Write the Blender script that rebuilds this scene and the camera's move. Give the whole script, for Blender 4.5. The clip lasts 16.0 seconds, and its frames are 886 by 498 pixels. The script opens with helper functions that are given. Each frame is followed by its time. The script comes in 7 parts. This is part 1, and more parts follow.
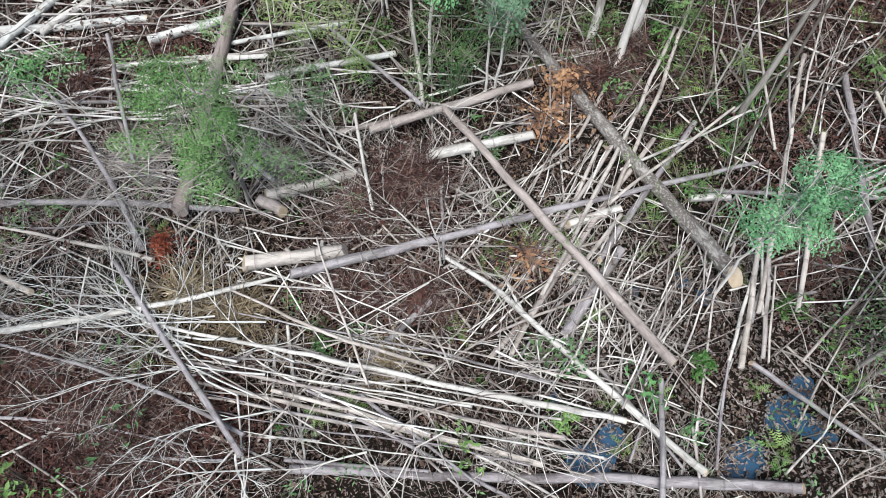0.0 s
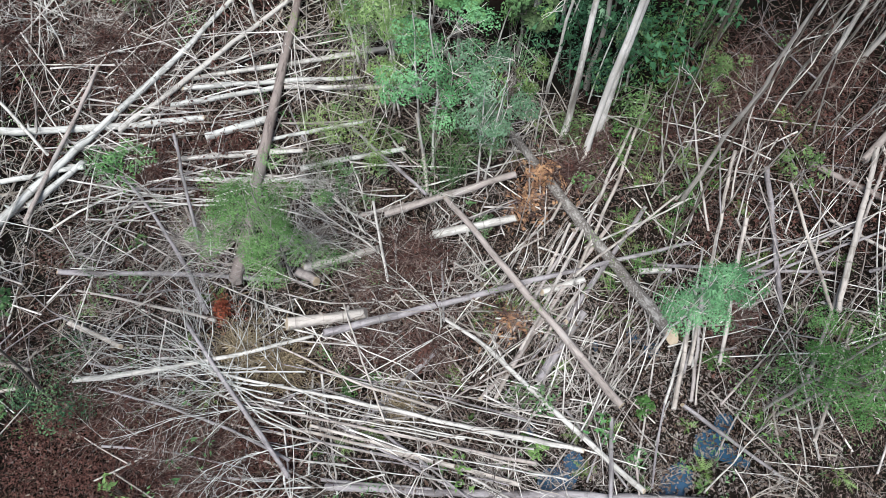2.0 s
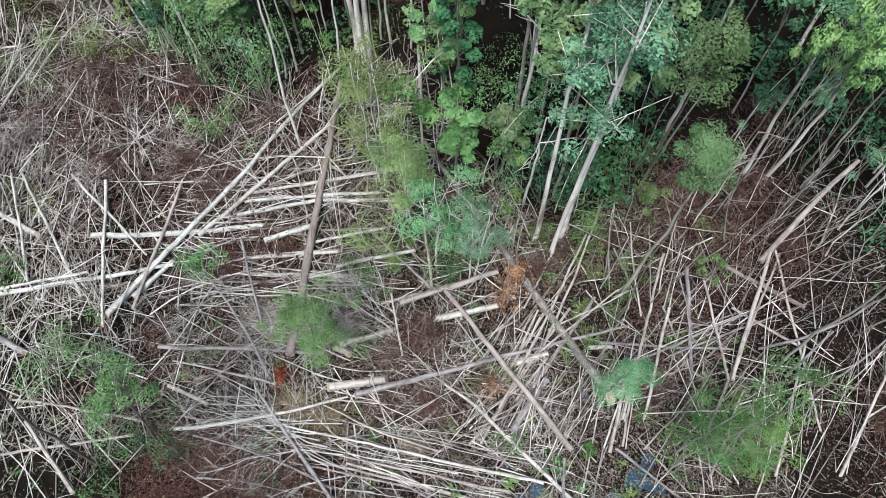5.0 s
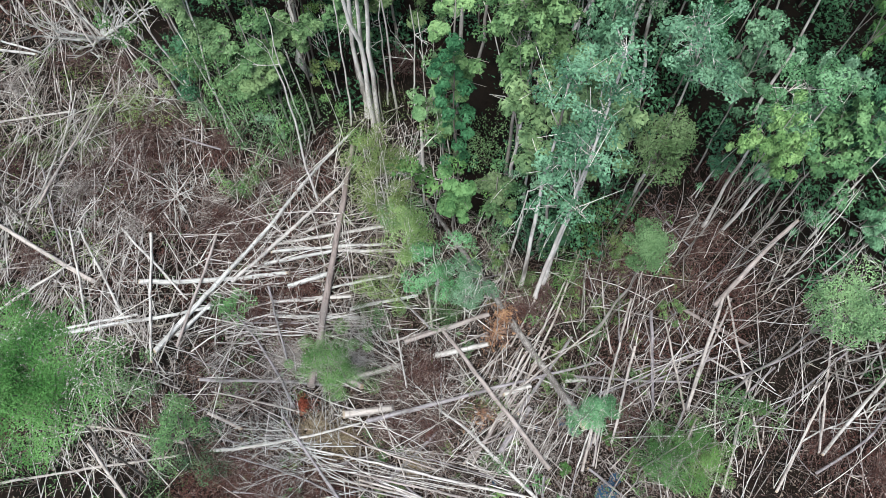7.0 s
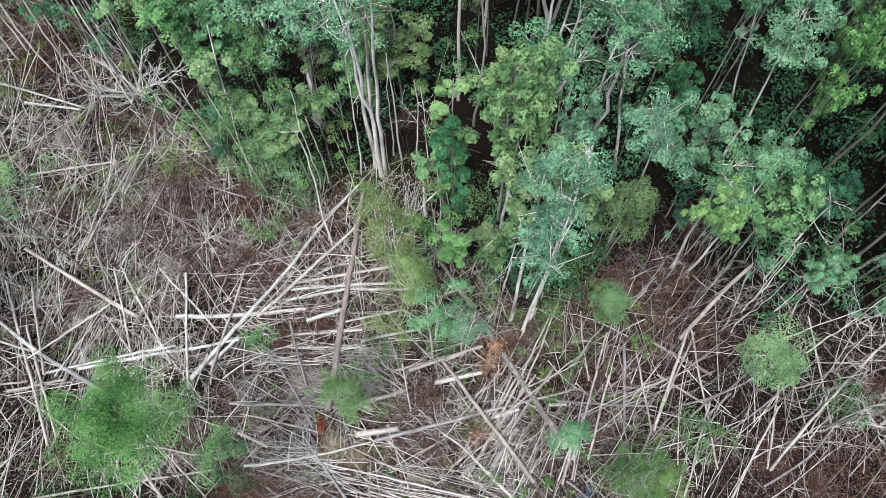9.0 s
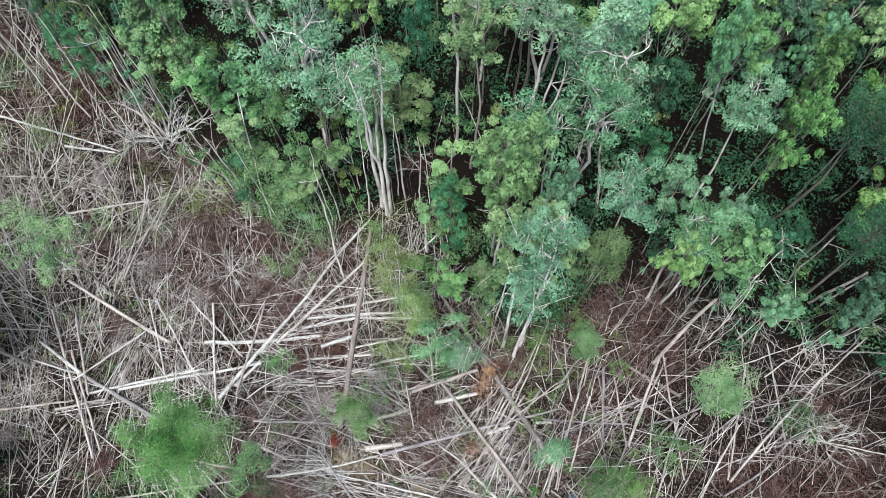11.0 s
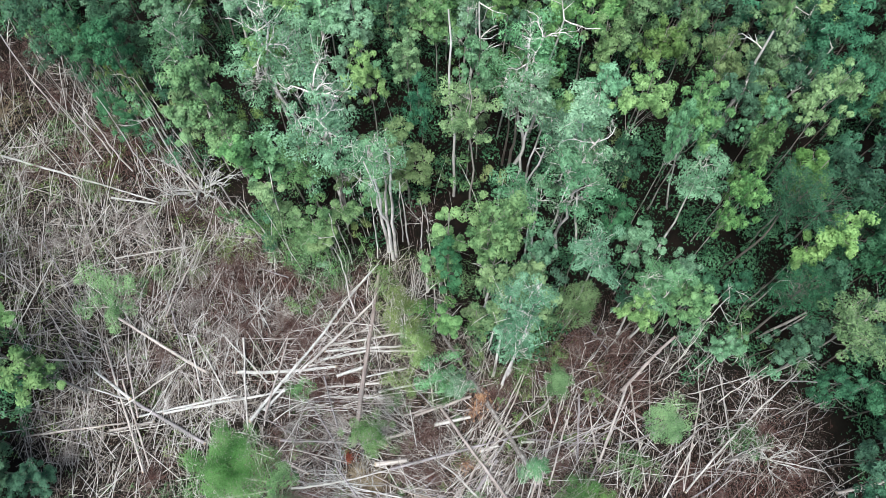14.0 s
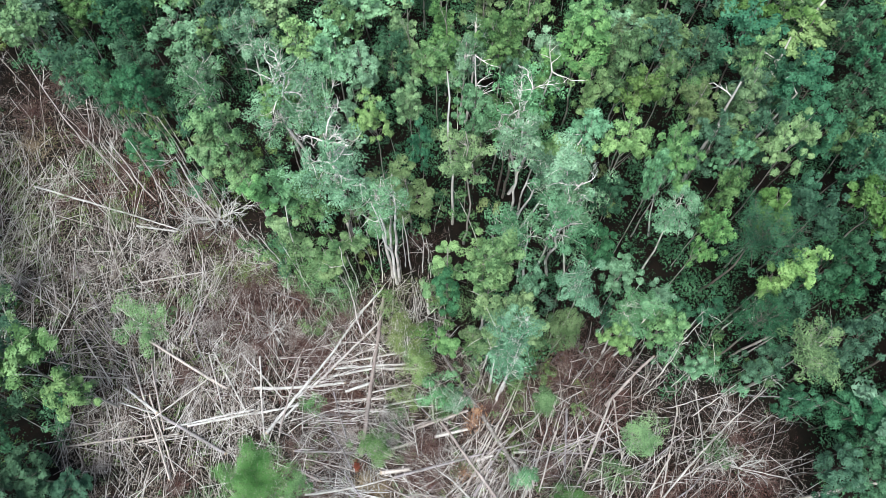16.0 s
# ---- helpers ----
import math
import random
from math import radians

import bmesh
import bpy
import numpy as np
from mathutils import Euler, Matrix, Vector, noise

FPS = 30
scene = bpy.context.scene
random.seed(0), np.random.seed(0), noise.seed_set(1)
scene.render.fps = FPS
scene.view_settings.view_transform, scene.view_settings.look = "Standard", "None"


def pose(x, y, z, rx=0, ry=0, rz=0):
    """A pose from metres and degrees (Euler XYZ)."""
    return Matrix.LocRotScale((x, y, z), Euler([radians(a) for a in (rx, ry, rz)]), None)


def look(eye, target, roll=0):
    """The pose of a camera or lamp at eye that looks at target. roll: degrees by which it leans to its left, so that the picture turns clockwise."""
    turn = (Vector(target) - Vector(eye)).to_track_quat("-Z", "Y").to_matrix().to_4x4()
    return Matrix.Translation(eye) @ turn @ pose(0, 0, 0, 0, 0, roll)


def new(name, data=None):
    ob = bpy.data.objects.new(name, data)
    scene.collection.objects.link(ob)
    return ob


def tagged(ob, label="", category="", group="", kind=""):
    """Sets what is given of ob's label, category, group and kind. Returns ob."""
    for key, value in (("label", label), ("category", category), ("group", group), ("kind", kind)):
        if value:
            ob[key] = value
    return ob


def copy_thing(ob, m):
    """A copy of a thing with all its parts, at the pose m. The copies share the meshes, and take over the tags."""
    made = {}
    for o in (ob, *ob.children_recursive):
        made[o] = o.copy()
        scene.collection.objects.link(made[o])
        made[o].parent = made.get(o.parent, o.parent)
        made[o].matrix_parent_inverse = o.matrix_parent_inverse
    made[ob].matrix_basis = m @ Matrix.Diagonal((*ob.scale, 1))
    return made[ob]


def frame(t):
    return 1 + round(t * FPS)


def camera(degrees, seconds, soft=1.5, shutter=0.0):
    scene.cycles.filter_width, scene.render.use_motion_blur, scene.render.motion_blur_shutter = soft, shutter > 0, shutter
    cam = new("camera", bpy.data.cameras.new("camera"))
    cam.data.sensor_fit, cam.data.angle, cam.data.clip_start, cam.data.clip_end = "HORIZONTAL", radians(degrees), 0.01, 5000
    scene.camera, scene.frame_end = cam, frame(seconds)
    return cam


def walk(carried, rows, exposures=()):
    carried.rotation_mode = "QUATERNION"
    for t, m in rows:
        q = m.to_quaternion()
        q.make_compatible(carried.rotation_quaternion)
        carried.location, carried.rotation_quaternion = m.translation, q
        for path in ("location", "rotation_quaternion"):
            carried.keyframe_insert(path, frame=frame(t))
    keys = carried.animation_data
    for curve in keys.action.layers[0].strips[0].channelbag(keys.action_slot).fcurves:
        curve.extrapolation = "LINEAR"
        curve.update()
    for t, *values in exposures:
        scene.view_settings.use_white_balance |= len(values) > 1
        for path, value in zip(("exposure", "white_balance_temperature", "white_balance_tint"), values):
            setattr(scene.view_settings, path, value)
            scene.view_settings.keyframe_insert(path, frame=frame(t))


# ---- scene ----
cam = camera(61.8, 16.0, soft=0.6)
METRES, EYE, TILT, LEAN, TURN = 33.3, 12.0, -66.4, 0.0, 0.0
ROWS = [
    (0.0, 0.0, 0.0, 0.0, 0.0, -0.0, -0.0),
    (0.5, 0.0002, -0.0198, 0.0092, 0.02, -0.1, -0.04),
    (1.0, 0.0002, -0.0474, 0.0206, 0.06, -0.1, -0.06),
    (1.5, 0.0003, -0.075, 0.0315, 0.08, -0.09, -0.1),
    (2.0, 0.0007, -0.1034, 0.0422, 0.11, -0.06, -0.14),
    (2.5, 0.0009, -0.1325, 0.054, 0.14, -0.06, -0.15),
    (3.0, 0.0011, -0.1619, 0.0662, 0.19, -0.08, -0.18),
    (3.5, 0.0015, -0.191, 0.0785, 0.23, -0.1, -0.23),
    (4.0, 0.002, -0.2199, 0.0914, 0.24, -0.1, -0.28),
    (6.5, 0.0066, -0.3642, 0.1561, 0.52, -0.19, -0.35),
    (7.0, 0.0085, -0.393, 0.1698, 0.58, -0.25, -0.37),
    (7.5, 0.0086, -0.4224, 0.183, 0.56, -0.29, -0.39),
    (8.0, 0.0094, -0.4516, 0.1965, 0.59, -0.34, -0.4),
    (8.5, 0.0095, -0.4809, 0.209, 0.57, -0.32, -0.42),
    (9.0, 0.0098, -0.5102, 0.2219, 0.57, -0.33, -0.45),
    (11.5, 0.0099, -0.6556, 0.2844, 0.5, -0.36, -0.6),
    (12.0, 0.0101, -0.6844, 0.2973, 0.5, -0.41, -0.6),
    (12.5, 0.0105, -0.7133, 0.3104, 0.47, -0.46, -0.59),
    (13.0, 0.0109, -0.7423, 0.3236, 0.46, -0.49, -0.6),
    (13.5, 0.0113, -0.7711, 0.3364, 0.45, -0.51, -0.59),
    (14.0, 0.0116, -0.8, 0.3494, 0.45, -0.54, -0.61),
    (14.5, 0.0118, -0.8289, 0.3623, 0.43, -0.57, -0.62),
    (15.0, 0.0119, -0.858, 0.375, 0.43, -0.57, -0.61),
    (15.5, 0.0118, -0.887, 0.3879, 0.41, -0.58, -0.61),
    (16.0, 0.012, -0.916, 0.4003, 0.41, -0.59, -0.6),
]
EXPOSURES = [(0.0, 2.02), (4.0, 2.02), (8.0, 2.12), (12.0, 2.2), (16.0, 2.34)]
walk(cam, [(t, pose(0, 0, EYE, TILT, LEAN, TURN) @ pose(METRES * x, METRES * y, METRES * z, 90 + pitch, roll, yaw)) for t, x, y, z, yaw, pitch, roll in ROWS], EXPOSURES)

# ---- world and light ----
world = bpy.data.worlds.new("overcast_sky")
scene.world = world
world.use_nodes = True
sky = world.node_tree.nodes.new("ShaderNodeTexSky")
sky.sky_type = "NISHITA"
sky.sun_disc = False
sky.sun_elevation = radians(67)
sky.sun_rotation = radians(200)
sky.dust_density = 2.0
sky.air_density = 1.0
bg = world.node_tree.nodes["Background"]
bg.inputs["Strength"].default_value = 0.042
world.node_tree.links.new(sky.outputs[0], bg.inputs["Color"])
sun = new("sun", bpy.data.lights.new("sun", "SUN"))
sun.data.energy = 1.9
sun.data.angle = radians(34)
sun.data.color = (1.0, 0.985, 0.96)
sun.matrix_world = look((0, 0, 60), (6, 15, 22))

rng = np.random.default_rng(7)


# ---- materials ----
def surface(name, tones, rough=0.85, scale=4.0, stretch=(1, 1, 1), bump=0.4, vary="island", fine=40.0, leaf=False, spec=0.18, rings=0.0, blot=1.3, punch=1.0, speck=(1.6, 7.0, 7.0)):
    """A node material: two scales of noise over a ramp of tones, with a shift for each piece."""
    m = bpy.data.materials.new(name)
    m.use_nodes = True
    nt = m.node_tree
    n, ln = nt.nodes, nt.links
    bsdf = n["Principled BSDF"]
    bsdf.inputs["Roughness"].default_value = rough
    bsdf.inputs["Specular IOR Level"].default_value = spec
    co = n.new("ShaderNodeTexCoord")
    mp = n.new("ShaderNodeMapping")
    mp.inputs["Scale"].default_value = stretch
    ln.new(co.outputs["Object"], mp.inputs["Vector"])
    big = n.new("ShaderNodeTexNoise")
    big.inputs["Scale"].default_value = scale
    big.inputs["Detail"].default_value = 5
    ln.new(mp.outputs[0], big.inputs["Vector"])
    small = n.new("ShaderNodeTexNoise")
    small.inputs["Scale"].default_value = fine
    small.inputs["Detail"].default_value = 3
    ln.new(mp.outputs[0], small.inputs["Vector"])
    wide = n.new("ShaderNodeMath")
    wide.operation = "MULTIPLY_ADD"
    ln.new(big.outputs[0], wide.inputs[0])
    wide.inputs[1].default_value, wide.inputs[2].default_value = punch, 0.5 - 0.5 * punch
    mix = n.new("ShaderNodeMath")
    mix.operation = "MULTIPLY_ADD"
    ln.new(small.outputs[0], mix.inputs[0])
    mix.inputs[1].default_value = 0.45
    ln.new(wide.outputs[0], mix.inputs[2])
    add = n.new("ShaderNodeMath")
    add.operation = "MULTIPLY_ADD"
    if vary == "island":
        piece = n.new("ShaderNodeNewGeometry").outputs["Random Per Island"]
    else:
        piece = n.new("ShaderNodeObjectInfo").outputs["Random"]
    ln.new(piece, add.inputs[0])
    add.inputs[1].default_value = 0.3 if leaf else 0.55
    ln.new(mix.outputs[0], add.inputs[2])
    ramp = n.new("ShaderNodeValToRGB")
    el = ramp.color_ramp.elements
    lo, hi = (0.42, 1.1) if leaf else (0.4, 1.25)
    while len(el) < len(tones):
        el.new(0.5)
    for i, c in enumerate(tones):
        el[i].position = i / (len(tones) - 1)
        el[i].color = (*c, 1)
    rng_map = n.new("ShaderNodeMapRange")
    rng_map.inputs["From Min"].default_value = lo
    rng_map.inputs["From Max"].default_value = hi
    ln.new(add.outputs[0], rng_map.inputs["Value"])
    ln.new(rng_map.outputs[0], ramp.inputs["Fac"])
    out_col = ramp.outputs["Color"]
    if rings:
        # dark growth scars across the stem
        rm = n.new("ShaderNodeMapping")
        rm.inputs["Scale"].default_value = (7.0, 0.25, 0.25)
        ln.new(co.outputs["Object"], rm.inputs["Vector"])
        rn = n.new("ShaderNodeTexNoise")
        rn.inputs["Scale"].default_value = 1.0
        rn.inputs["Detail"].default_value = 6
        ln.new(rm.outputs[0], rn.inputs["Vector"])
        rr = n.new("ShaderNodeMapRange")
        rr.inputs["From Min"].default_value, rr.inputs["From Max"].default_value = 0.58, 0.68
        rr.inputs["To Min"].default_value, rr.inputs["To Max"].default_value = 0.0, rings
        ln.new(rn.outputs[0], rr.inputs["Value"])
        # blotches of old bark and lichen along it
        bm_ = n.new("ShaderNodeMapping")
        bm_.inputs["Scale"].default_value = speck
        ln.new(co.outputs["Object"], bm_.inputs["Vector"])
        bn = n.new("ShaderNodeTexNoise")
        bn.inputs["Scale"].default_value = blot
        bn.inputs["Detail"].default_value = 8
        bn.inputs["Roughness"].default_value = 0.68
        ln.new(bm_.outputs[0], bn.inputs["Vector"])
        br = n.new("ShaderNodeMapRange")
        br.inputs["From Min"].default_value, br.inputs["From Max"].default_value = 0.5, 0.62
        br.inputs["To Min"].default_value, br.inputs["To Max"].default_value = 0.0, 0.75
        ln.new(bn.outputs[0], br.inputs["Value"])
        bx = n.new("ShaderNodeMixRGB")
        bx.inputs[2].default_value = (*([0.62 * c for c in tones[1]] if tones[-1][0] < 2.5 * tones[2][0] else tones[-1]), 1)
        ln.new(br.outputs[0], bx.inputs[0])
        ln.new(out_col, bx.inputs[1])
        out_col = bx.outputs[0]
        mx = n.new("ShaderNodeMixRGB")
        mx.inputs[2].default_value = (*[0.7 * c for c in tones[0]], 1)
        ln.new(rr.outputs[0], mx.inputs[0])
        ln.new(out_col, mx.inputs[1])
        out_col = mx.outputs[0]
    if leaf:
        # each tree of its own shade
        hs = n.new("ShaderNodeHueSaturation")
        info = n.new("ShaderNodeObjectInfo")
        for sock, a, b in (("Hue", 0.472, 0.506), ("Value", 0.64, 1.25), ("Saturation", 0.86, 1.16)):
            r = n.new("ShaderNodeMapRange")
            mul = n.new("ShaderNodeMath")
            mul.operation = "FRACT"
            k = n.new("ShaderNodeMath")
            k.operation = "MULTIPLY"
            k.inputs[1].default_value = {"Hue": 1.0, "Value": 7.3, "Saturation": 13.7}[sock]
            ln.new(info.outputs["Random"], k.inputs[0])
            ln.new(k.outputs[0], mul.inputs[0])
            ln.new(mul.outputs[0], r.inputs["Value"])
            r.inputs["To Min"].default_value, r.inputs["To Max"].default_value = a, b
            ln.new(r.outputs[0], hs.inputs[sock])
        ln.new(out_col, hs.inputs["Color"])
        out_col = hs.outputs["Color"]
        tr = n.new("ShaderNodeBsdfTranslucent")
        ms = n.new("ShaderNodeMixShader")
        ms.inputs[0].default_value = 0.12
        ln.new(out_col, tr.inputs["Color"])
        ln.new(bsdf.outputs[0], ms.inputs[1])
        ln.new(tr.outputs[0], ms.inputs[2])
        ln.new(ms.outputs[0], n["Material Output"].inputs["Surface"])
    ln.new(out_col, bsdf.inputs["Base Color"])
    if bump:
        bp = n.new("ShaderNodeBump")
        bp.inputs["Strength"].default_value = bump
        bp.inputs["Distance"].default_value = 0.02
        ln.new(mix.outputs[0], bp.inputs["Height"])
        ln.new(bp.outputs[0], bsdf.inputs["Normal"])
    return m


# dark peat, taken near black to hold the shade of gaps and canopy
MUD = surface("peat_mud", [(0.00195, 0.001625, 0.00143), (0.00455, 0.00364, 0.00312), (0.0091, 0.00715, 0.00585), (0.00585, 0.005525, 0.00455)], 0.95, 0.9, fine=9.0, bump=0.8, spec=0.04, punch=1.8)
LOG = {
    "white": surface("weathered_white_wood", [(0.11962, 0.1152, 0.10573), (0.27617, 0.2726, 0.25662), (0.42341, 0.42234, 0.40448), (0.33141, 0.32447, 0.30677)], 0.75, 3.0, bump=0.5, vary="object", stretch=(0.3, 1, 1), rings=0.75, punch=1.9),
    "bleached": surface("bleached_silver_wood", [(0.12109, 0.12149, 0.11368), (0.27958, 0.28756, 0.27598), (0.42865, 0.44553, 0.435), (0.33554, 0.3423, 0.32995)], 0.75, 3.0, bump=0.5, vary="object", stretch=(0.3, 1, 1), rings=0.75, punch=1.9),
    "pale": surface("pale_dry_wood", [(0.11504, 0.10261, 0.09135), (0.24067, 0.2192, 0.19802), (0.3662, 0.34229, 0.31664), (0.29294, 0.27865, 0.2633)], 0.8, 3.0, bump=0.5, vary="object", stretch=(0.3, 1, 1), rings=0.7, punch=1.9),
    "tan": surface("peeled_tan_wood", [(0.10195, 0.08858, 0.0824), (0.20389, 0.1805, 0.16913), (0.29536, 0.2658, 0.25153), (0.25433, 0.2399, 0.23381)], 0.75, 3.0, bump=0.5, vary="object", stretch=(0.3, 1, 1), rings=0.5, punch=1.7),
    "grey": surface("grey_bark", [(0.0585, 0.0535, 0.053), (0.143, 0.1327, 0.1388), (0.2438, 0.2322, 0.2458), (0.168, 0.1637, 0.1646)], 0.9, 4.0, bump=0.8, vary="object", stretch=(0.3, 1, 1), rings=0.6, punch=2.0),
    "brown": surface("ridged_brown_bark", [(0.058, 0.049, 0.045), (0.126, 0.106, 0.099), (0.204, 0.177, 0.166), (0.155, 0.14, 0.133)], 0.9, 2.0, bump=0.9, vary="object", stretch=(0.3, 1, 1), rings=0.3, punch=1.8),
    "mottled": surface("lichen_mottled_bark", [(0.023, 0.021, 0.019), (0.066, 0.058, 0.053), (0.101, 0.093, 0.087), (0.29, 0.288, 0.275)], 0.9, 5.0, bump=0.8, vary="object", stretch=(0.7, 1, 1), rings=0.3, blot=4.6, fine=14.0, speck=(4.5, 6.0, 6.0)),
}
CUT = surface("fresh_cut_wood", [(0.2, 0.15, 0.1), (0.29, 0.235, 0.165), (0.36, 0.31, 0.24)], 0.8, 6.0, vary="object")
TRUNK = surface("pale_grey_tree_bark", [(0.12, 0.112, 0.1), (0.3, 0.29, 0.268), (0.6, 0.588, 0.565), (0.42, 0.408, 0.385)], 0.85, 2.6, stretch=(1, 1, 0.22), bump=0.6, vary="object", punch=2.2)
TRUNK_MID = surface("grey_brown_tree_bark", [(0.05, 0.046, 0.04), (0.13, 0.122, 0.108), (0.28, 0.268, 0.248), (0.19, 0.18, 0.165)], 0.88, 2.6, stretch=(1, 1, 0.22), bump=0.6, vary="object", punch=2.0)
TRUNK_DARK = surface("brown_tree_bark", [(0.039, 0.033, 0.029), (0.093, 0.081, 0.069), (0.155, 0.141, 0.126)], 0.9, 3.0, stretch=(1, 1, 0.35), bump=0.7, vary="object")
STICK = surface("bleached_sticks", [(0.03107, 0.0265, 0.02375), (0.13692, 0.12076, 0.11121), (0.2931, 0.2799, 0.26645), (0.54244, 0.53804, 0.52176)], 0.85, 2.0, spec=0.12)
TWIG = surface("dry_twigs", [(0.01801, 0.0135, 0.01224), (0.07372, 0.0592, 0.05404), (0.1762, 0.15807, 0.14687), (0.37681, 0.36857, 0.34946)], 0.9, 2.0, spec=0.1)
BRUSH = surface("dry_pinkish_brush", [(0.0416, 0.032, 0.02608), (0.1083, 0.09072, 0.07594), (0.1997, 0.1816, 0.1558), (0.3496, 0.3387, 0.2963)], 0.9, 2.0, spec=0.08)
RUST = surface("red_brown_dead_twigs", [(0.009, 0.005, 0.0045), (0.027, 0.0145, 0.013), (0.06, 0.037, 0.033), (0.17, 0.135, 0.122)], 0.9, 2.0, spec=0.05)
STRAW = surface("straw_coloured_dead_grass", [(0.05, 0.038, 0.024), (0.13, 0.103, 0.066), (0.24, 0.2, 0.135)], 0.9, 2.0)
LITTER = surface("fallen_leaf_litter", [(0.004, 0.0029, 0.0027), (0.0131, 0.0081, 0.0073), (0.0424, 0.0281, 0.0258), (0.1717, 0.1377, 0.1293)], 0.8, 3.0, spec=0.05)
DRIFT = surface("curled_brown_dead_leaves", [(0.00736, 0.00459, 0.00378), (0.03091, 0.01852, 0.01441), (0.0736, 0.05039, 0.03912), (0.1472, 0.1223, 0.10156)], 0.85, 3.0, spec=0.08)
GREYLEAF = surface("wet_grey_dead_leaves", [(0.018, 0.016, 0.015), (0.07, 0.062, 0.057), (0.19, 0.175, 0.165)], 0.6, 3.0, spec=0.25)
DEADLEAF = surface("rust_dead_leaves", [(0.06123, 0.03368, 0.02127), (0.1701, 0.09355, 0.0574), (0.30618, 0.18711, 0.10632)], 0.8, 3.0)
RUSTRED = surface("bright_rust_red_leaves", [(0.06, 0.014, 0.009), (0.14, 0.034, 0.02), (0.22, 0.07, 0.04)], 0.8, 3.0)
REDLEAF = surface("dark_red_dead_leaves", [(0.01716, 0.0074, 0.00592), (0.04836, 0.02072, 0.01702), (0.0975, 0.04736, 0.03848)], 0.8, 3.0)
LEAF = {
    "grey": surface("grey_green_leaves", [(0.0254, 0.0612, 0.03781), (0.07946, 0.17998, 0.10513), (0.16853, 0.32194, 0.20307)], 0.6, 1.1, leaf=True, bump=0, spec=0.08, punch=1.9),
    "mid": surface("mid_green_leaves", [(0.01843, 0.05213, 0.02223), (0.06346, 0.14528, 0.05965), (0.1423, 0.26809, 0.11516)], 0.6, 1.1, leaf=True, bump=0, spec=0.08, punch=1.9),
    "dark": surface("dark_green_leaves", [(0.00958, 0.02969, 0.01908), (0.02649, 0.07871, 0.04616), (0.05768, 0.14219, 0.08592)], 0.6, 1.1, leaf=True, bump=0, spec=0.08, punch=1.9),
    "bright": surface("yellow_green_leaves", [(0.02695, 0.06763, 0.02377), (0.07994, 0.17483, 0.05914), (0.1594, 0.28949, 0.11197)], 0.6, 1.1, leaf=True, bump=0, spec=0.08, punch=1.9),
    "fresh": surface("fresh_green_leaves", [(0.01783, 0.0492, 0.01629), (0.05313, 0.12611, 0.04061), (0.10957, 0.20912, 0.0826)], 0.6, 1.1, leaf=True, bump=0, spec=0.08, punch=1.9),
    "feathery": surface("fine_light_green_leaves", [(0.03078, 0.06084, 0.01954), (0.08824, 0.1578, 0.05152), (0.17237, 0.26427, 0.10481)], 0.6, 1.1, leaf=True, bump=0, spec=0.08, punch=1.9),
}
WATER = bpy.data.materials.new("sky_tinted_swamp_water")
WATER.use_nodes = True
_b = WATER.node_tree.nodes["Principled BSDF"]
# blue base colour: the reflected sky is painted into the water
_b.inputs["Base Color"].default_value = (0.02, 0.055, 0.1, 1)
_b.inputs["Roughness"].default_value = 0.06
_b.inputs["Specular IOR Level"].default_value = 0.8
_nz = WATER.node_tree.nodes.new("ShaderNodeTexNoise")
_nz.inputs["Scale"].default_value = 3.0
_bp = WATER.node_tree.nodes.new("ShaderNodeBump")
_bp.inputs["Strength"].default_value = 0.08
WATER.node_tree.links.new(_nz.outputs[0], _bp.inputs["Height"])
WATER.node_tree.links.new(_bp.outputs[0], _b.inputs["Normal"])


# ---- mesh helpers ----
def quads(name, v, q, mat, parent=None, smooth=False, label=""):
    """One mesh object from arrays of corners and of faces with three or four corners."""
    v, q = np.asarray(v, np.float32).reshape(-1, 3), np.asarray(q, np.int32)
    q = q.reshape(-1, q.shape[-1])
    me = bpy.data.meshes.new(name)
    me.vertices.add(len(v))
    me.vertices.foreach_set("co", v.ravel())
    me.loops.add(q.size)
    me.loops.foreach_set("vertex_index", q.ravel())
    me.polygons.add(len(q))
    me.polygons.foreach_set("loop_start", np.arange(0, q.size, q.shape[1], dtype=np.int32))
    me.polygons.foreach_set("use_smooth", np.full(len(q), smooth))
    me.update(calc_edges=True)
    me.materials.append(mat)
    ob = new(name, me)
    if parent is not None:
        ob.parent = parent
    if label:
        ob["label"] = label
    return ob


class Pile:
    """Gathers corners and faces of many small pieces for one mesh."""

    def __init__(self):
        self.v, self.q, self.n = [], [], 0

    def add(self, v, q):
        self.v.append(np.asarray(v, np.float32).reshape(-1, 3))
        q = np.asarray(q, np.int64)
        self.q.append(q.reshape(-1, q.shape[-1]) + self.n)
        self.n += len(self.v[-1])

    def make(self, name, mat, parent=None, smooth=False, label=""):
        return quads(name, np.concatenate(self.v), np.concatenate(self.q), mat, parent, smooth, label)


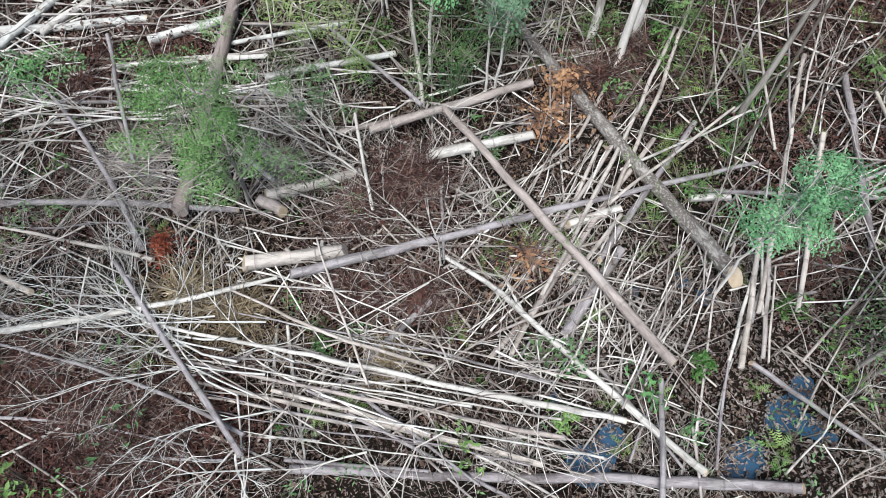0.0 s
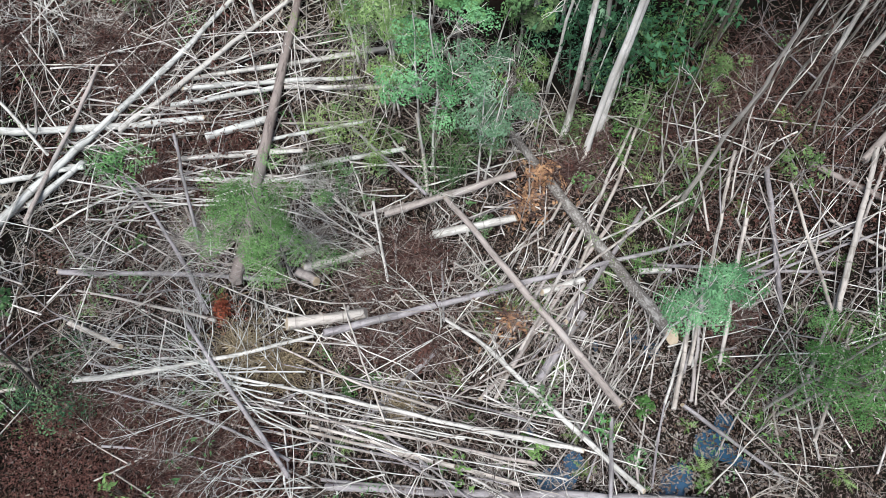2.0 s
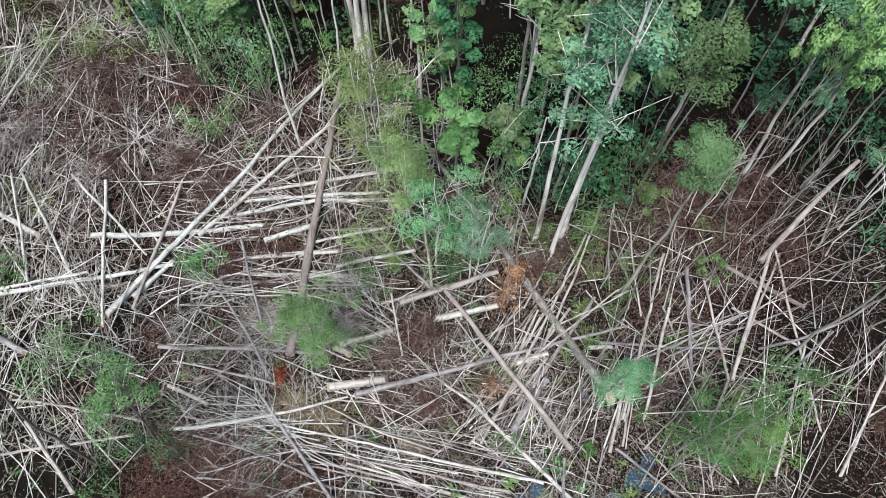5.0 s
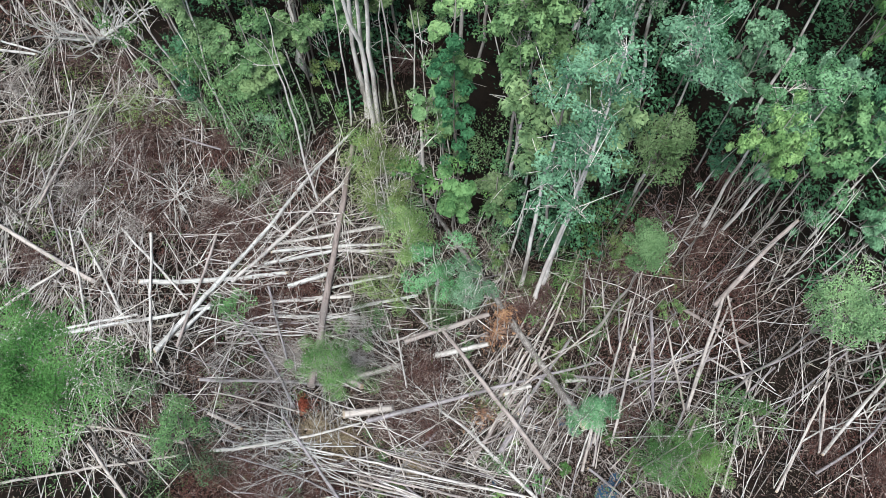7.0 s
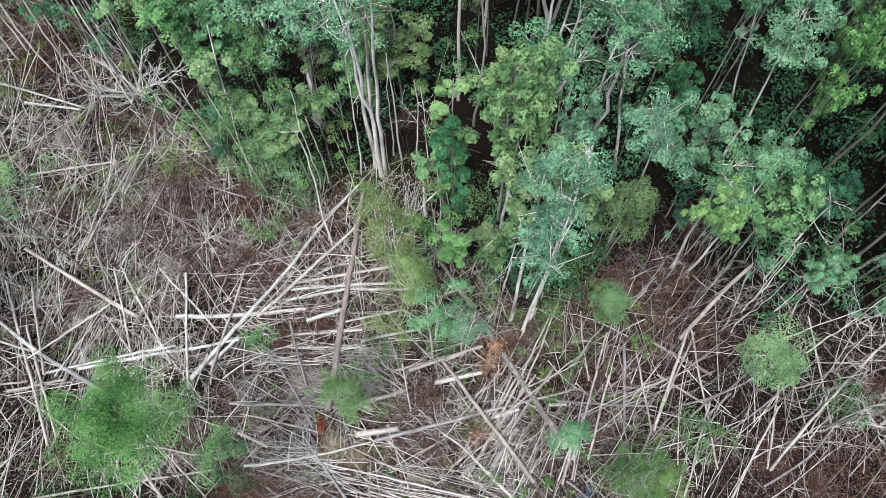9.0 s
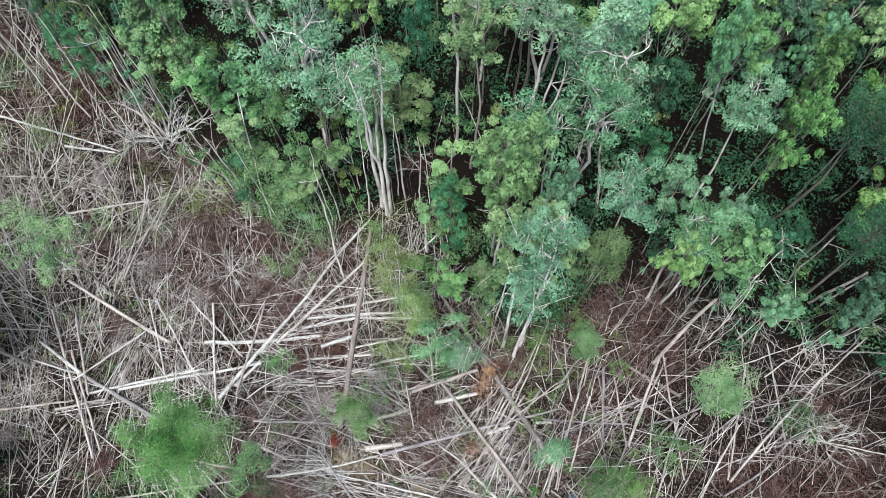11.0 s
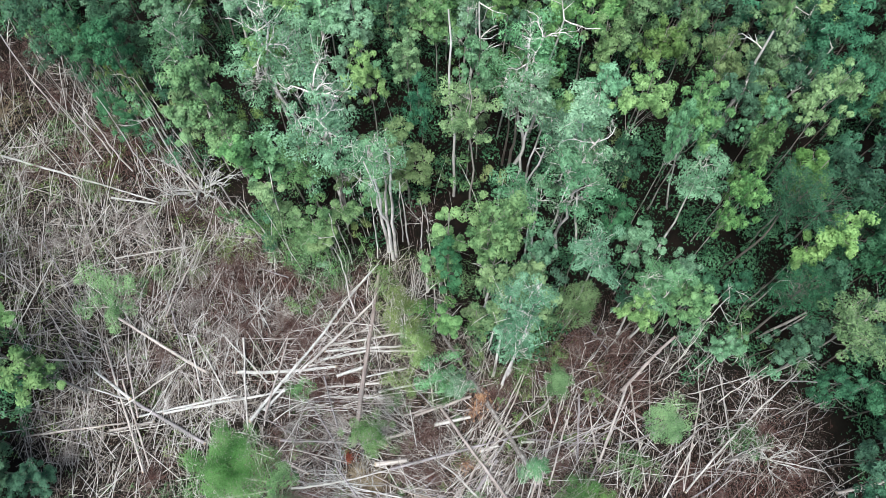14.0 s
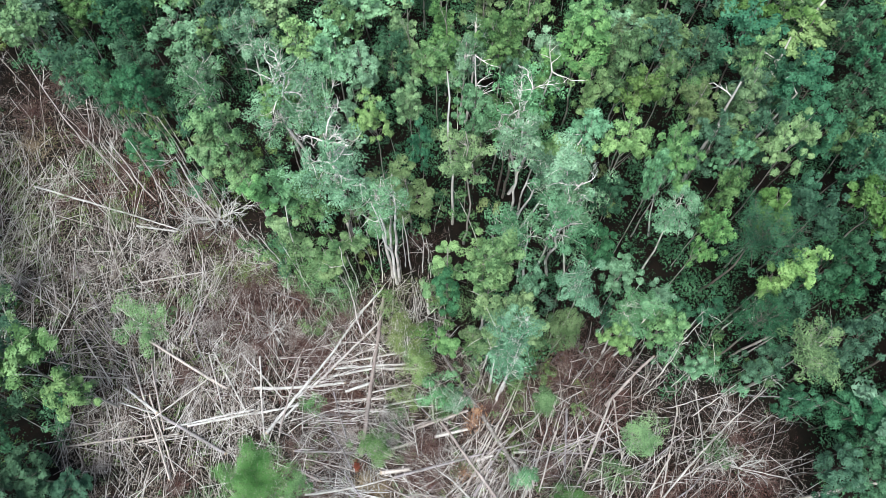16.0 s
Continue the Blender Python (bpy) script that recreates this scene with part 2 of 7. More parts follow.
def tube(pile, pts, radii, sides=8, rough=0.0):
    """A tapered tube along a line of points, with an uneven skin."""
    pts = np.asarray(pts, float)
    k = len(pts)
    tan = np.gradient(pts, axis=0)
    tan /= np.linalg.norm(tan, axis=1)[:, None] + 1e-9
    ref = np.array([0, 0, 1.0]) if abs(tan[:, 2]).mean() < 0.8 else np.array([1.0, 0, 0])
    a = np.cross(tan, ref)
    a /= np.linalg.norm(a, axis=1)[:, None] + 1e-9
    b = np.cross(tan, a)
    th = np.linspace(0, 2 * np.pi, sides, endpoint=False)
    rr = np.asarray(radii, float)[:, None] * (1 + rough * rng.normal(size=(k, sides)))
    v = pts[:, None, :] + rr[..., None] * (np.cos(th)[None, :, None] * a[:, None, :] + np.sin(th)[None, :, None] * b[:, None, :])
    i, j = np.meshgrid(np.arange(k - 1), np.arange(sides), indexing="ij")
    j2 = (j + 1) % sides
    q = np.stack([i * sides + j, i * sides + j2, (i + 1) * sides + j2, (i + 1) * sides + j], -1)
    pile.add(v, q)


def sticks(pile, p0, p1, r0, r1, sides=3, sag=0.0):
    """Many straight or slightly bent thin sticks at once."""
    p0, p1 = np.asarray(p0, float), np.asarray(p1, float)
    m = len(p0)
    d = p1 - p0
    d /= np.linalg.norm(d, axis=1)[:, None] + 1e-9
    a = np.cross(d, np.array([0.13, 0.07, 1.0]))
    a /= np.linalg.norm(a, axis=1)[:, None] + 1e-9
    b = np.cross(d, a)
    th = np.linspace(0, 2 * np.pi, sides, endpoint=False)
    ring = np.cos(th)[None, :, None] * a[:, None, :] + np.sin(th)[None, :, None] * b[:, None, :]
    mid = (p0 + p1) / 2 + rng.normal(size=(m, 3)) * np.linalg.norm(p1 - p0, axis=1)[:, None] * np.array([sag, sag, sag * 0.3])
    rings = [p0[:, None] + ring * np.asarray(r0).reshape(-1, 1, 1)]
    if sag:
        rings.append(mid[:, None] + ring * ((np.asarray(r0) + np.asarray(r1)) / 2).reshape(-1, 1, 1))
    rings.append(p1[:, None] + ring * np.asarray(r1).reshape(-1, 1, 1))
    v = np.stack(rings, 1)
    k = len(rings)
    base = (np.arange(m) * k * sides)[:, None, None]
    i, j = np.meshgrid(np.arange(k - 1), np.arange(sides), indexing="ij")
    j2 = (j + 1) % sides
    q = np.stack([i * sides + j, i * sides + j2, (i + 1) * sides + j2, (i + 1) * sides + j], -1).reshape(1, -1, 4)
    pile.add(v, (base + q))


def curvy(pile, x, y, length, r, top, bow=0.12, tilt=0.2, joints=4):
    """Many thin crooked twigs at once, each bent two ways."""
    m = len(x)
    ang = rng.uniform(0, 2 * np.pi, m)
    ln = length[0] * (length[1] / length[0]) ** rng.uniform(0, 1, m)
    d = np.stack([np.cos(ang), np.sin(ang), rng.normal(size=m) * tilt], 1)
    n1 = np.stack([-np.sin(ang), np.cos(ang), np.zeros(m)], 1)
    s = np.linspace(0, 1, joints)
    off = (rng.normal(size=m) * bow)[:, None] * np.sin(np.pi * s) + (rng.normal(size=m) * bow * 0.6)[:, None] * np.sin(2 * np.pi * s) + (rng.normal(size=m) * bow * 0.3)[:, None] * np.sin(3 * np.pi * s)
    c = np.stack([x, y, ground_z(x, y) + rng.uniform(0.02, top, m)], 1)
    p = c[:, None] + d[:, None] * ((s - 0.5) * ln[:, None])[..., None] + n1[:, None] * (off * ln[:, None])[..., None]
    p[..., 2] = np.maximum(p[..., 2] + (rng.normal(size=m) * 0.06)[:, None] * np.sin(2 * np.pi * s) * ln[:, None], -0.03)
    rr = rng.uniform(r[0], r[1], m)[:, None] * np.linspace(1, 0.4, joints)
    th = np.array([0.3, 2.4, 4.5])
    ring = np.cos(th)[None, None, :, None] * n1[:, None, None, :] + np.sin(th)[None, None, :, None] * np.array([0, 0, 1.0])
    v = p[:, :, None, :] + ring * rr[..., None, None]
    i, j = np.meshgrid(np.arange(joints - 1), np.arange(3), indexing="ij")
    j2 = (j + 1) % 3
    q = np.stack([i * 3 + j, i * 3 + j2, (i + 1) * 3 + j2, (i + 1) * 3 + j], -1).reshape(1, -1, 4)
    pile.add(v, (np.arange(m) * 3 * joints)[:, None, None] + q)


def unit(v):
    return v / (np.linalg.norm(v, axis=-1, keepdims=True) + 1e-9)


def leaves(pile, c, nrm, size, slim=0.45, droop=0.15, kite=False):
    """Pointed leaves at c, facing nrm, in random turn; kite: widest before the middle, with a stalk end."""
    c = np.asarray(c, float)
    m = len(c)
    nrm = unit(np.asarray(nrm, float))
    d = unit(np.cross(nrm, rng.normal(size=(m, 3))))
    s = np.cross(nrm, d)
    ln = (np.asarray(size) * rng.uniform(0.7, 1.3, m))[:, None]
    w = ln * slim
    tip = -nrm * ln * droop
    if kite:
        v = np.stack([c - d * ln * 0.5, c - d * ln * 0.08 + s * w * 0.5, c + d * ln * 0.5 + tip, c - d * ln * 0.08 - s * w * 0.5], 1)
        pile.add(v, np.arange(4 * m).reshape(m, 4))
        return
    v = np.stack([c - d * ln * 0.4 + s * w * 0.55, c - d * ln * 0.4 - s * w * 0.55, c + d * ln * 0.6 + tip], 1)
    pile.add(v, np.arange(3 * m).reshape(m, 3))


# ---- ground ----
POOLS = [
    # x, y, radius
    (2.23, 1.55, 0.36),
    (2.71, 1.99, 0.2),
    (3.38, 4.49, 0.2),
    (5.61, 2.32, 0.48),
    (6.28, 2.05, 0.42),
    (1.85, 2.64, 0.14),
    (4.19, 4.72, 0.22),
    (4.86, 1.66, 0.38),
    (4.64, 4.4, 0.16),
    (6.07, 2.83, 0.28),
]
CLEARING = [
    (-35.54, 36.6),
    (-26.24, 31.08),
    (-17.97, 25.52),
    (-14.6, 20.77),
    (-10.51, 17.94),
    (-8.05, 15.23),
    (-5.19, 16.23),
    (-3.41, 17.43),
    (-0.8, 16.67),
    (0.7, 13.07),
    (2.47, 11.28),
    (3.51, 10.23),
    (6.36, 11.68),
    (9.63, 13.18),
    (14.66, 10.36),
    (19.13, 10.06),
    (21.59, 6.37),
    (22.98, 3.21),
    (24, -2.5),
    (15, -9.5),
    (0, -11),
    (-13, -10),
    (-22, -3),
    (-21.28, 3.29),
    (-23.31, 6.49),
    (-21.12, 9.23),
    (-24.37, 11.32),
    (-26.83, 14.25),
    (-30.85, 18.52),
]


def in_clearing(x, y):
    """Whether a place lies in the felled area."""
    x, y = np.asarray(x, float), np.asarray(y, float)
    c = np.zeros(x.shape, bool)
    n = len(CLEARING)
    for i in range(n):
        (x1, y1), (x2, y2) = CLEARING[i], CLEARING[(i + 1) % n]
        cross = (y1 > y) != (y2 > y)
        at = (x2 - x1) * (y - y1) / ((y2 - y1) if y2 != y1 else 1e-9) + x1
        c ^= cross & (x < at)
    return c


def ground_z(x, y):
    """The height of the peat at a place."""
    x, y = np.asarray(x, float), np.asarray(y, float)
    z = 0.07 * np.sin(0.9 * x + 1.3 * np.sin(0.7 * y)) + 0.06 * np.sin(1.4 * y + 0.8 * x) + 0.04 * np.sin(3.1 * x - 2.2 * y)
    for px, py, r in POOLS:
        z = z - 0.34 * np.exp(-(((x - px) ** 2 + (y - py) ** 2) / (r * r)))
    return z


def axis(lo, near_lo, near_hi, hi):
    return np.concatenate([[-2500, -900, -300, -120, -70], np.arange(lo, near_lo, 0.4), np.arange(near_lo, near_hi, 0.14), np.arange(near_hi, hi, 0.4), [80, 140, 320, 900, 2500]])


gx, gy = np.meshgrid(axis(-45, 1.0, 7.4, 45.1), axis(-14, 0.6, 5.6, 60.1), indexing="ij")
gz = ground_z(gx, gy) + rng.normal(size=gx.shape) * 0.022
gz[(abs(gx) > 60) | (gy > 64) | (gy < -30)] = 0
nx, ny = gx.shape
gi, gj = np.meshgrid(np.arange(nx - 1), np.arange(ny - 1), indexing="ij")
gq = np.stack([gi * ny + gj, (gi + 1) * ny + gj, (gi + 1) * ny + gj + 1, gi * ny + gj + 1], -1)
tagged(quads("ground", np.stack([gx, gy, gz], -1), gq, MUD, smooth=True), "wet peat soil of a felled swamp forest, gap shade put into its dark colour", "ground", kind="structure")

for pi_, (px_, py_, pr_) in enumerate(POOLS):
    bm = bmesh.new()
    ring = [bm.verts.new((px_ + 1.7 * pr_ * math.cos(a) * (1 + 0.25 * math.sin(3 * a + px_) + 0.15 * math.sin(7 * a)), py_ + 1.7 * pr_ * math.sin(a), -0.19 - 0.006 * pi_)) for a in np.linspace(0, 2 * np.pi, 28, endpoint=False)]
    bm.faces.new(ring)
    me_ = bpy.data.meshes.new("water")
    bm.to_mesh(me_)
    me_.materials.append(WATER)
    tagged(new("water", me_), "shallow dark pool of swamp water, sky reflection put into its blue colour", "water", kind="structure")


# ---- felled logs and poles ----
LOG_WORDS = {
    "white": ("weathered cream-white felled log lying on the debris", "log"),
    "bleached": ("bleached silver-white felled log lying on the debris", "log"),
    "pale": ("pale dry felled log lying on the debris", "log"),
    "tan": ("peeled tan felled log lying on the debris", "log"),
    "grey": ("grey-barked felled log lying on the debris", "log"),
    "brown": ("long brown felled trunk with ridged bark", "log"),
    "mottled": ("dark felled log mottled with pale lichen", "log"),
}


def log(look_key, x1, y1, z1, x2, y2, z2, r1, r2, bend=0.0):
    """A felled stem from its butt to its thin end, with sawn or broken faces as parts."""
    p, q = np.array([x1, y1, z1]), np.array([x2, y2, z2])
    length = float(np.linalg.norm(q - p))
    k = max(5, int(length / 0.3))
    s = np.linspace(0, 1, k)
    wob = np.cumsum(rng.normal(size=(k, 2)), axis=0) * np.array([0.013, 0.008])
    wob -= wob[0] + (wob[-1] - wob[0]) * s[:, None]
    pts = np.stack([length * s, bend * length * np.sin(np.pi * s) + wob[:, 0], wob[:, 1]], 1)
    rad = r1 + (r2 - r1) * s
    rad = rad * (1 + 0.05 * np.sin(s * 17 + rng.uniform(0, 6)))
    thick = max(r1, r2) > 0.045
    sides = 12 if thick else 7
    pile = Pile()
    tube(pile, pts, rad, sides, 0.06)
    # stubs of lopped branches
    stubs = []
    if thick:
        for _ in range(int(rng.integers(0, 3))):
            i = int(rng.integers(1, k - 1))
            a = rng.normal(size=3) * np.array([0.6, 1, 1])
            a[2] = abs(a[2])
            a = a / np.linalg.norm(a)
            sp = Pile()
            tube(sp, [pts[i], pts[i] + a * (rad[i] + 0.05), pts[i] + a * (rad[i] + 0.11)], [rad[i] * 0.4, rad[i] * 0.3, rad[i] * 0.22], 6)
            stubs.append(sp)
    slope = 1.1 if look_key == "mottled" else rng.uniform(0.0, 0.7)
    ring = pile.v[0]
    ring[:sides, 0] += slope * ring[:sides, 2]
    ring[-sides:, 0] -= slope * (ring[-sides:, 2] - pts[-1, 2])
    name = "fallen_log" if thick else "fallen_pole"
    words, cat = LOG_WORDS[look_key]
    ob = pile.make(name, LOG[look_key], smooth=True)
    for sp in stubs:
        sp.make("branch_stub", LOG[look_key], ob, True)
    ax = Vector(q - p).normalized()
    ay = Vector((-ax.y, ax.x, 0)).normalized()
    az = ax.cross(ay)
    ob.matrix_world = Matrix(((ax.x, ay.x, az.x, x1), (ax.y, ay.y, az.y, y1), (ax.z, ay.z, az.z, z1), (0, 0, 0, 1)))
    tagged(ob, words if thick else words.replace("log", "pole").replace("trunk", "pole"), cat if thick else "pole", "felled stems")
    ends = ((pts[0], pts[0] - pts[1], rad[0]),) if r2 < 0.03 else ((pts[0], pts[0] - pts[1], rad[0]), (pts[-1], pts[-1] - pts[-2], rad[-1]))
    for c, d, r in ends:
        d = d / np.linalg.norm(d)
        a = np.cross(d, (0.1, 0.2, 1.0))
        a /= np.linalg.norm(a)
        b = np.cross(d, a)
        bm = bmesh.new()
        th = np.linspace(0, 2 * np.pi, sides, endpoint=False)
        rim = [(a * math.cos(t) + b * math.sin(t)) * r for t in th]
        front = [bm.verts.new(c + d * (0.008 - slope * o[2]) + o * 0.94) for o in rim]
        back = [bm.verts.new(c - d * (0.03 + slope * o[2]) + o * 0.96) for o in rim]
        bm.faces.new(front)
        for i in range(sides):
            bm.faces.new((front[i], back[i], back[(i + 1) % sides], front[(i + 1) % sides]))
        bmesh.ops.recalc_face_normals(bm, faces=bm.faces)
        me = bpy.data.meshes.new("cut_end")
        bm.to_mesh(me)
        bm.free()
        me.materials.append(CUT if (thick and look_key != "brown" and rng.random() < 0.5) or look_key == "mottled" else LOG[look_key])
        end = new("cut_end", me)
        end.parent = ob
    return ob


rng = np.random.default_rng(21)
log("brown", -4.61, 5.82, 0.39, -3.7, 15.74, 0.38, 0.149, 0.089)
log("mottled", 4.92, 4.54, 0.39, -0.67, 13.26, 0.37, 0.148, 0.066)
log("tan", 3.66, 3.04, 0.53, 0.06, 7.81, 0.52, 0.091, 0.067)
log("pale", -3.39, 4.82, 0.34, -1.69, 5.08, 0.33, 0.133, 0.116)
log("grey", -2.56, 4.6, 0.43, 5.66, 6.77, 0.41, 0.088, 0.033)
log("white", -7.72, 3.55, 0.47, -2.78, 4.52, 0.46, 0.063, 0.035, -0.03)
log("white", 3.99, 1.37, 0.37, 1.32, 3.92, 0.37, 0.058, 0.052)
log("white", 1.32, 3.92, 0.37, -0.04, 4.99, 0.36, 0.056, 0.031, -0.05)
log("white", 1.32, 3.92, 0.37, 1.01, 4.59, 0.37, 0.039, 0.026)
log("white", 2.83, 2.14, 0.47, -4.87, 3.73, 0.46, 0.054, 0.026)
log("tan", 1.89, 1.91, 0.31, -4.15, 3.12, 0.31, 0.044, 0.025)
log("pale", 1.52, 1.51, 0.32, -2.73, 2.66, 0.31, 0.052, 0.033)
log("pale", 0.4, 1.79, 0.26, -4.12, 2.84, 0.26, 0.048, 0.025)
log("pale", -0.83, 2.02, 0.21, -4.39, 2.69, 0.21, 0.033, 0.021)
log("grey", 5.5, 1.17, 0.2, -2.34, 1.46, 0.2, 0.092, 0.066)
log("grey", 3.26, 0.95, 0.42, 3.46, 2.82, 0.41, 0.05, 0.041)
log("pale", -0.13, 2.98, 0.51, -3.49, 4.27, 0.51, 0.037, 0.022, 0.03)
log("grey", -3.09, 1.95, 0.36, -7.2, 3.39, 0.36, 0.036, 0.025, -0.03)
log("grey", -3.05, 1.62, 0.57, -5.5, 4.78, 0.56, 0.055, 0.039)
log("grey", -5.13, 5.05, 0.47, -7.6, 8.42, 0.46, 0.053, 0.029, -0.04)
log("grey", -3.61, 5.83, 0.36, -8.62, 6.02, 0.37, 0.046, 0.06)
log("pale", -4.97, 4.91, 0.31, -8.15, 5.6, 0.31, 0.04, 0.027)
log("pale", -6.92, 4.31, 0.32, -8.15, 4.85, 0.32, 0.057, 0.058)
log("tan", -1.34, 7.44, 0.43, 1.69, 8.5, 0.42, 0.086, 0.079)
log("tan", -1.92, 7.45, 0.32, 0.38, 8.14, 0.31, 0.053, 0.044)
log("white", -0.28, 6.95, 0.33, 1.68, 7.41, 0.32, 0.104, 0.082)
log("bleached", -3.4, 8.69, 0.32, -0.92, 9.26, 0.32, 0.07, 0.056)
log("grey", -0.4, 7.87, 0.61, -2.17, 9.63, 0.61, 0.043, 0.035)
log("pale", -3.15, 6.13, 0.33, -1.47, 6.64, 0.32, 0.116, 0.075)
log("tan", -3.3, 6.07, 0.33, -2.82, 5.81, 0.33, 0.111, 0.101)
log("tan", 5.14, 3.17, 0.41, 5.75, 5.77, 0.41, 0.042, 0.036)
log("pale", 4.76, 3.0, 0.42, 5.45, 5.29, 0.41, 0.054, 0.04)
log("white", 4.6, 3.11, 0.36, 5.27, 4.68, 0.36, 0.033, 0.031)
log("pale", 1.66, 4.25, 0.41, 4.56, 9.8, 0.41, 0.039, 0.036)
log("grey", 4.98, 3.1, 0.31, 6.89, 1.57, 0.31, 0.046, 0.028)
log("grey", 2.05, 3.62, 0.23, 3.1, 5.16, 0.22, 0.103, 0.081)
log("white", 4.39, 6.08, 0.32, 5.1, 6.1, 0.32, 0.074, 0.06)
log("white", 2.19, 5.59, 0.27, 3.16, 5.92, 0.27, 0.082, 0.078)
log("grey", -1.76, 2.67, 0.22, -0.09, 4.32, 0.21, 0.063, 0.048)
log("pale", 1.11, 3.24, 0.31, 2.01, 4.8, 0.31, 0.046, 0.036)
log("tan", 0.78, 3.23, 0.21, 1.63, 4.17, 0.21, 0.047, 0.044)
log("tan", 1.49, 4.68, 0.36, 3.11, 7.18, 0.36, 0.04, 0.038)
log("pale", 1.97, 5.33, 0.31, 2.92, 7.28, 0.31, 0.041, 0.034)
log("grey", 2.68, 4.92, 0.27, 4.72, 7.73, 0.26, 0.063, 0.049)
log("pale", 2.16, 4.49, 0.31, 3.14, 5.77, 0.31, 0.04, 0.041)
log("pale", 2.92, 5.92, 0.46, 5.42, 7.92, 0.46, 0.032, 0.024)
log("white", 3.2, 6.62, 0.41, 5.74, 7.89, 0.41, 0.028, 0.019)
log("pale", -1.19, 2.71, 0.51, -2.16, 5.24, 0.51, 0.024, 0.018)
log("grey", -0.04, 6.28, 0.41, 0.01, 4.87, 0.41, 0.028, 0.022)
log("white", -1.21, 5.73, 0.61, -1.61, 7.69, 0.61, 0.031, 0.029)
log("tan", -6.13, 7.89, 0.31, -5.6, 6.91, 0.31, 0.039, 0.038)
log("grey", -6.46, 9.49, 0.61, -5.49, 6.68, 0.61, 0.04, 0.037)
log("pale", -0.66, 10.13, 0.51, -0.38, 7.94, 0.51, 0.041, 0.043)
log("white", -3.7, 6.97, 0.51, -3.01, 6.36, 0.51, 0.037, 0.046)
log("grey", -7.57, 3.96, 0.26, -5.63, 3.62, 0.26, 0.035, 0.021)
log("grey", -6.94, 2.22, 0.31, -3.96, 1.79, 0.3, 0.029, 0.016, 0.03)
log("grey", -5.12, 1.67, 0.21, -3.35, 1.59, 0.21, 0.032, 0.02)
log("grey", -2.44, 1.59, 0.21, -0.21, 1.42, 0.21, 0.032, 0.028)
log("grey", 0.99, 1.04, 0.26, -2.2, 2.68, 0.26, 0.031, 0.025)
log("grey", -1.29, 2.57, 0.31, 0.56, 1.2, 0.31, 0.033, 0.02)
log("grey", 5.1, 3.79, 0.31, 5.87, 5.77, 0.31, 0.034, 0.037)
log("grey", 3.69, 1.45, 0.26, 2.52, 3.04, 0.26, 0.024, 0.034)
log("grey", 4.14, 1.44, 0.41, 4.58, 3.1, 0.41, 0.024, 0.021)
log("tan", 5.71, 3.07, 0.51, 7.45, 4.72, 0.51, 0.025, 0.017)
log("pale", 6.08, 7.1, 0.31, 5.69, 9.69, 1.61, 0.029, 0.019, 0.02)
log("grey", 6.4, 7.22, 0.31, 6.32, 9.74, 1.4, 0.024, 0.014)
log("pale", 6.68, 7.83, 0.41, 7.26, 9.93, 1.2, 0.024, 0.015, 0.02)
log("grey", 5.8, 8.02, 0.31, 5.23, 9.78, 1.5, 0.024, 0.014)
log("tan", 6.67, 5.29, 0.41, 7.39, 7.22, 0.41, 0.022, 0.019)
log("pale", 5.22, 3.1, 0.41, 5.63, 4.76, 0.41, 0.021, 0.018)
log("white", 5.26, 3.86, 0.41, 5.86, 6.62, 0.41, 0.026, 0.019, 0.02)
log("bleached", -11.41, 9.71, 0.33, -5.84, 10.12, 0.32, 0.093, 0.078, -0.02)
log("bleached", -10.33, 7.0, 0.43, -8.0, 10.23, 0.42, 0.101, 0.083)
log("bleached", -8.0, 10.23, 0.42, -6.63, 12.1, 0.42, 0.083, 0.069)
log("bleached", -6.64, 12.13, 0.37, -3.79, 16.31, 0.36, 0.069, 0.049, 0.03)
log("white", -7.88, 9.72, 0.37, -3.9, 14.03, 0.37, 0.075, 0.055)
log("bleached", -9.63, 7.65, 0.37, -8.57, 8.86, 0.37, 0.08, 0.067)
log("bleached", -15.12, 7.38, 0.37, -8.55, 8.7, 0.37, 0.073, 0.059)
log("grey", -12.6, 5.8, 0.42, -17.0, 8.1, 0.42, 0.1, 0.085)
log("bleached", -17.0, 8.1, 0.42, -19.3, 9.65, 0.45, 0.1, 0.06)
log("bleached", -17.0, 8.1, 0.42, -19.5, 8.75, 0.5, 0.06, 0.03)
log("pale", -13.1, 9.7, 0.42, -18.6, 12.8, 0.42, 0.09, 0.07)
log("bleached", -20.45, 20.5, 0.42, -17.63, 20.11, 0.42, 0.06, 0.051)
log("pale", -17.89, 6.43, 0.32, -15.6, 6.94, 0.32, 0.065, 0.051)
log("white", -11.21, 11.65, 0.52, -10.35, 6.61, 0.51, 0.054, 0.043)
log("tan", -9.52, 7.17, 0.52, -8.69, 11.54, 0.51, 0.058, 0.046)
log("white", -12.97, 8.04, 0.51, -14.4, 11.88, 0.51, 0.044, 0.038)
log("white", -11.27, 7.63, 0.42, -14.1, 11.92, 0.41, 0.051, 0.039)
log("bleached", -6.54, 10.97, 0.32, -2.17, 11.35, 0.31, 0.061, 0.046)
log("bleached", -6.77, 10.47, 0.32, -4.19, 11.04, 0.32, 0.068, 0.061)
log("bleached", -5.77, 9.56, 0.33, -4.13, 10.15, 0.33, 0.097, 0.09)
log("white", -6.39, 8.94, 0.32, -3.39, 9.2, 0.32, 0.059, 0.052)
log("bleached", -6.2, 8.45, 0.27, -3.06, 8.38, 0.27, 0.052, 0.052)
log("white", -6.58, 11.29, 0.27, -1.5, 12.28, 0.27, 0.054, 0.07)
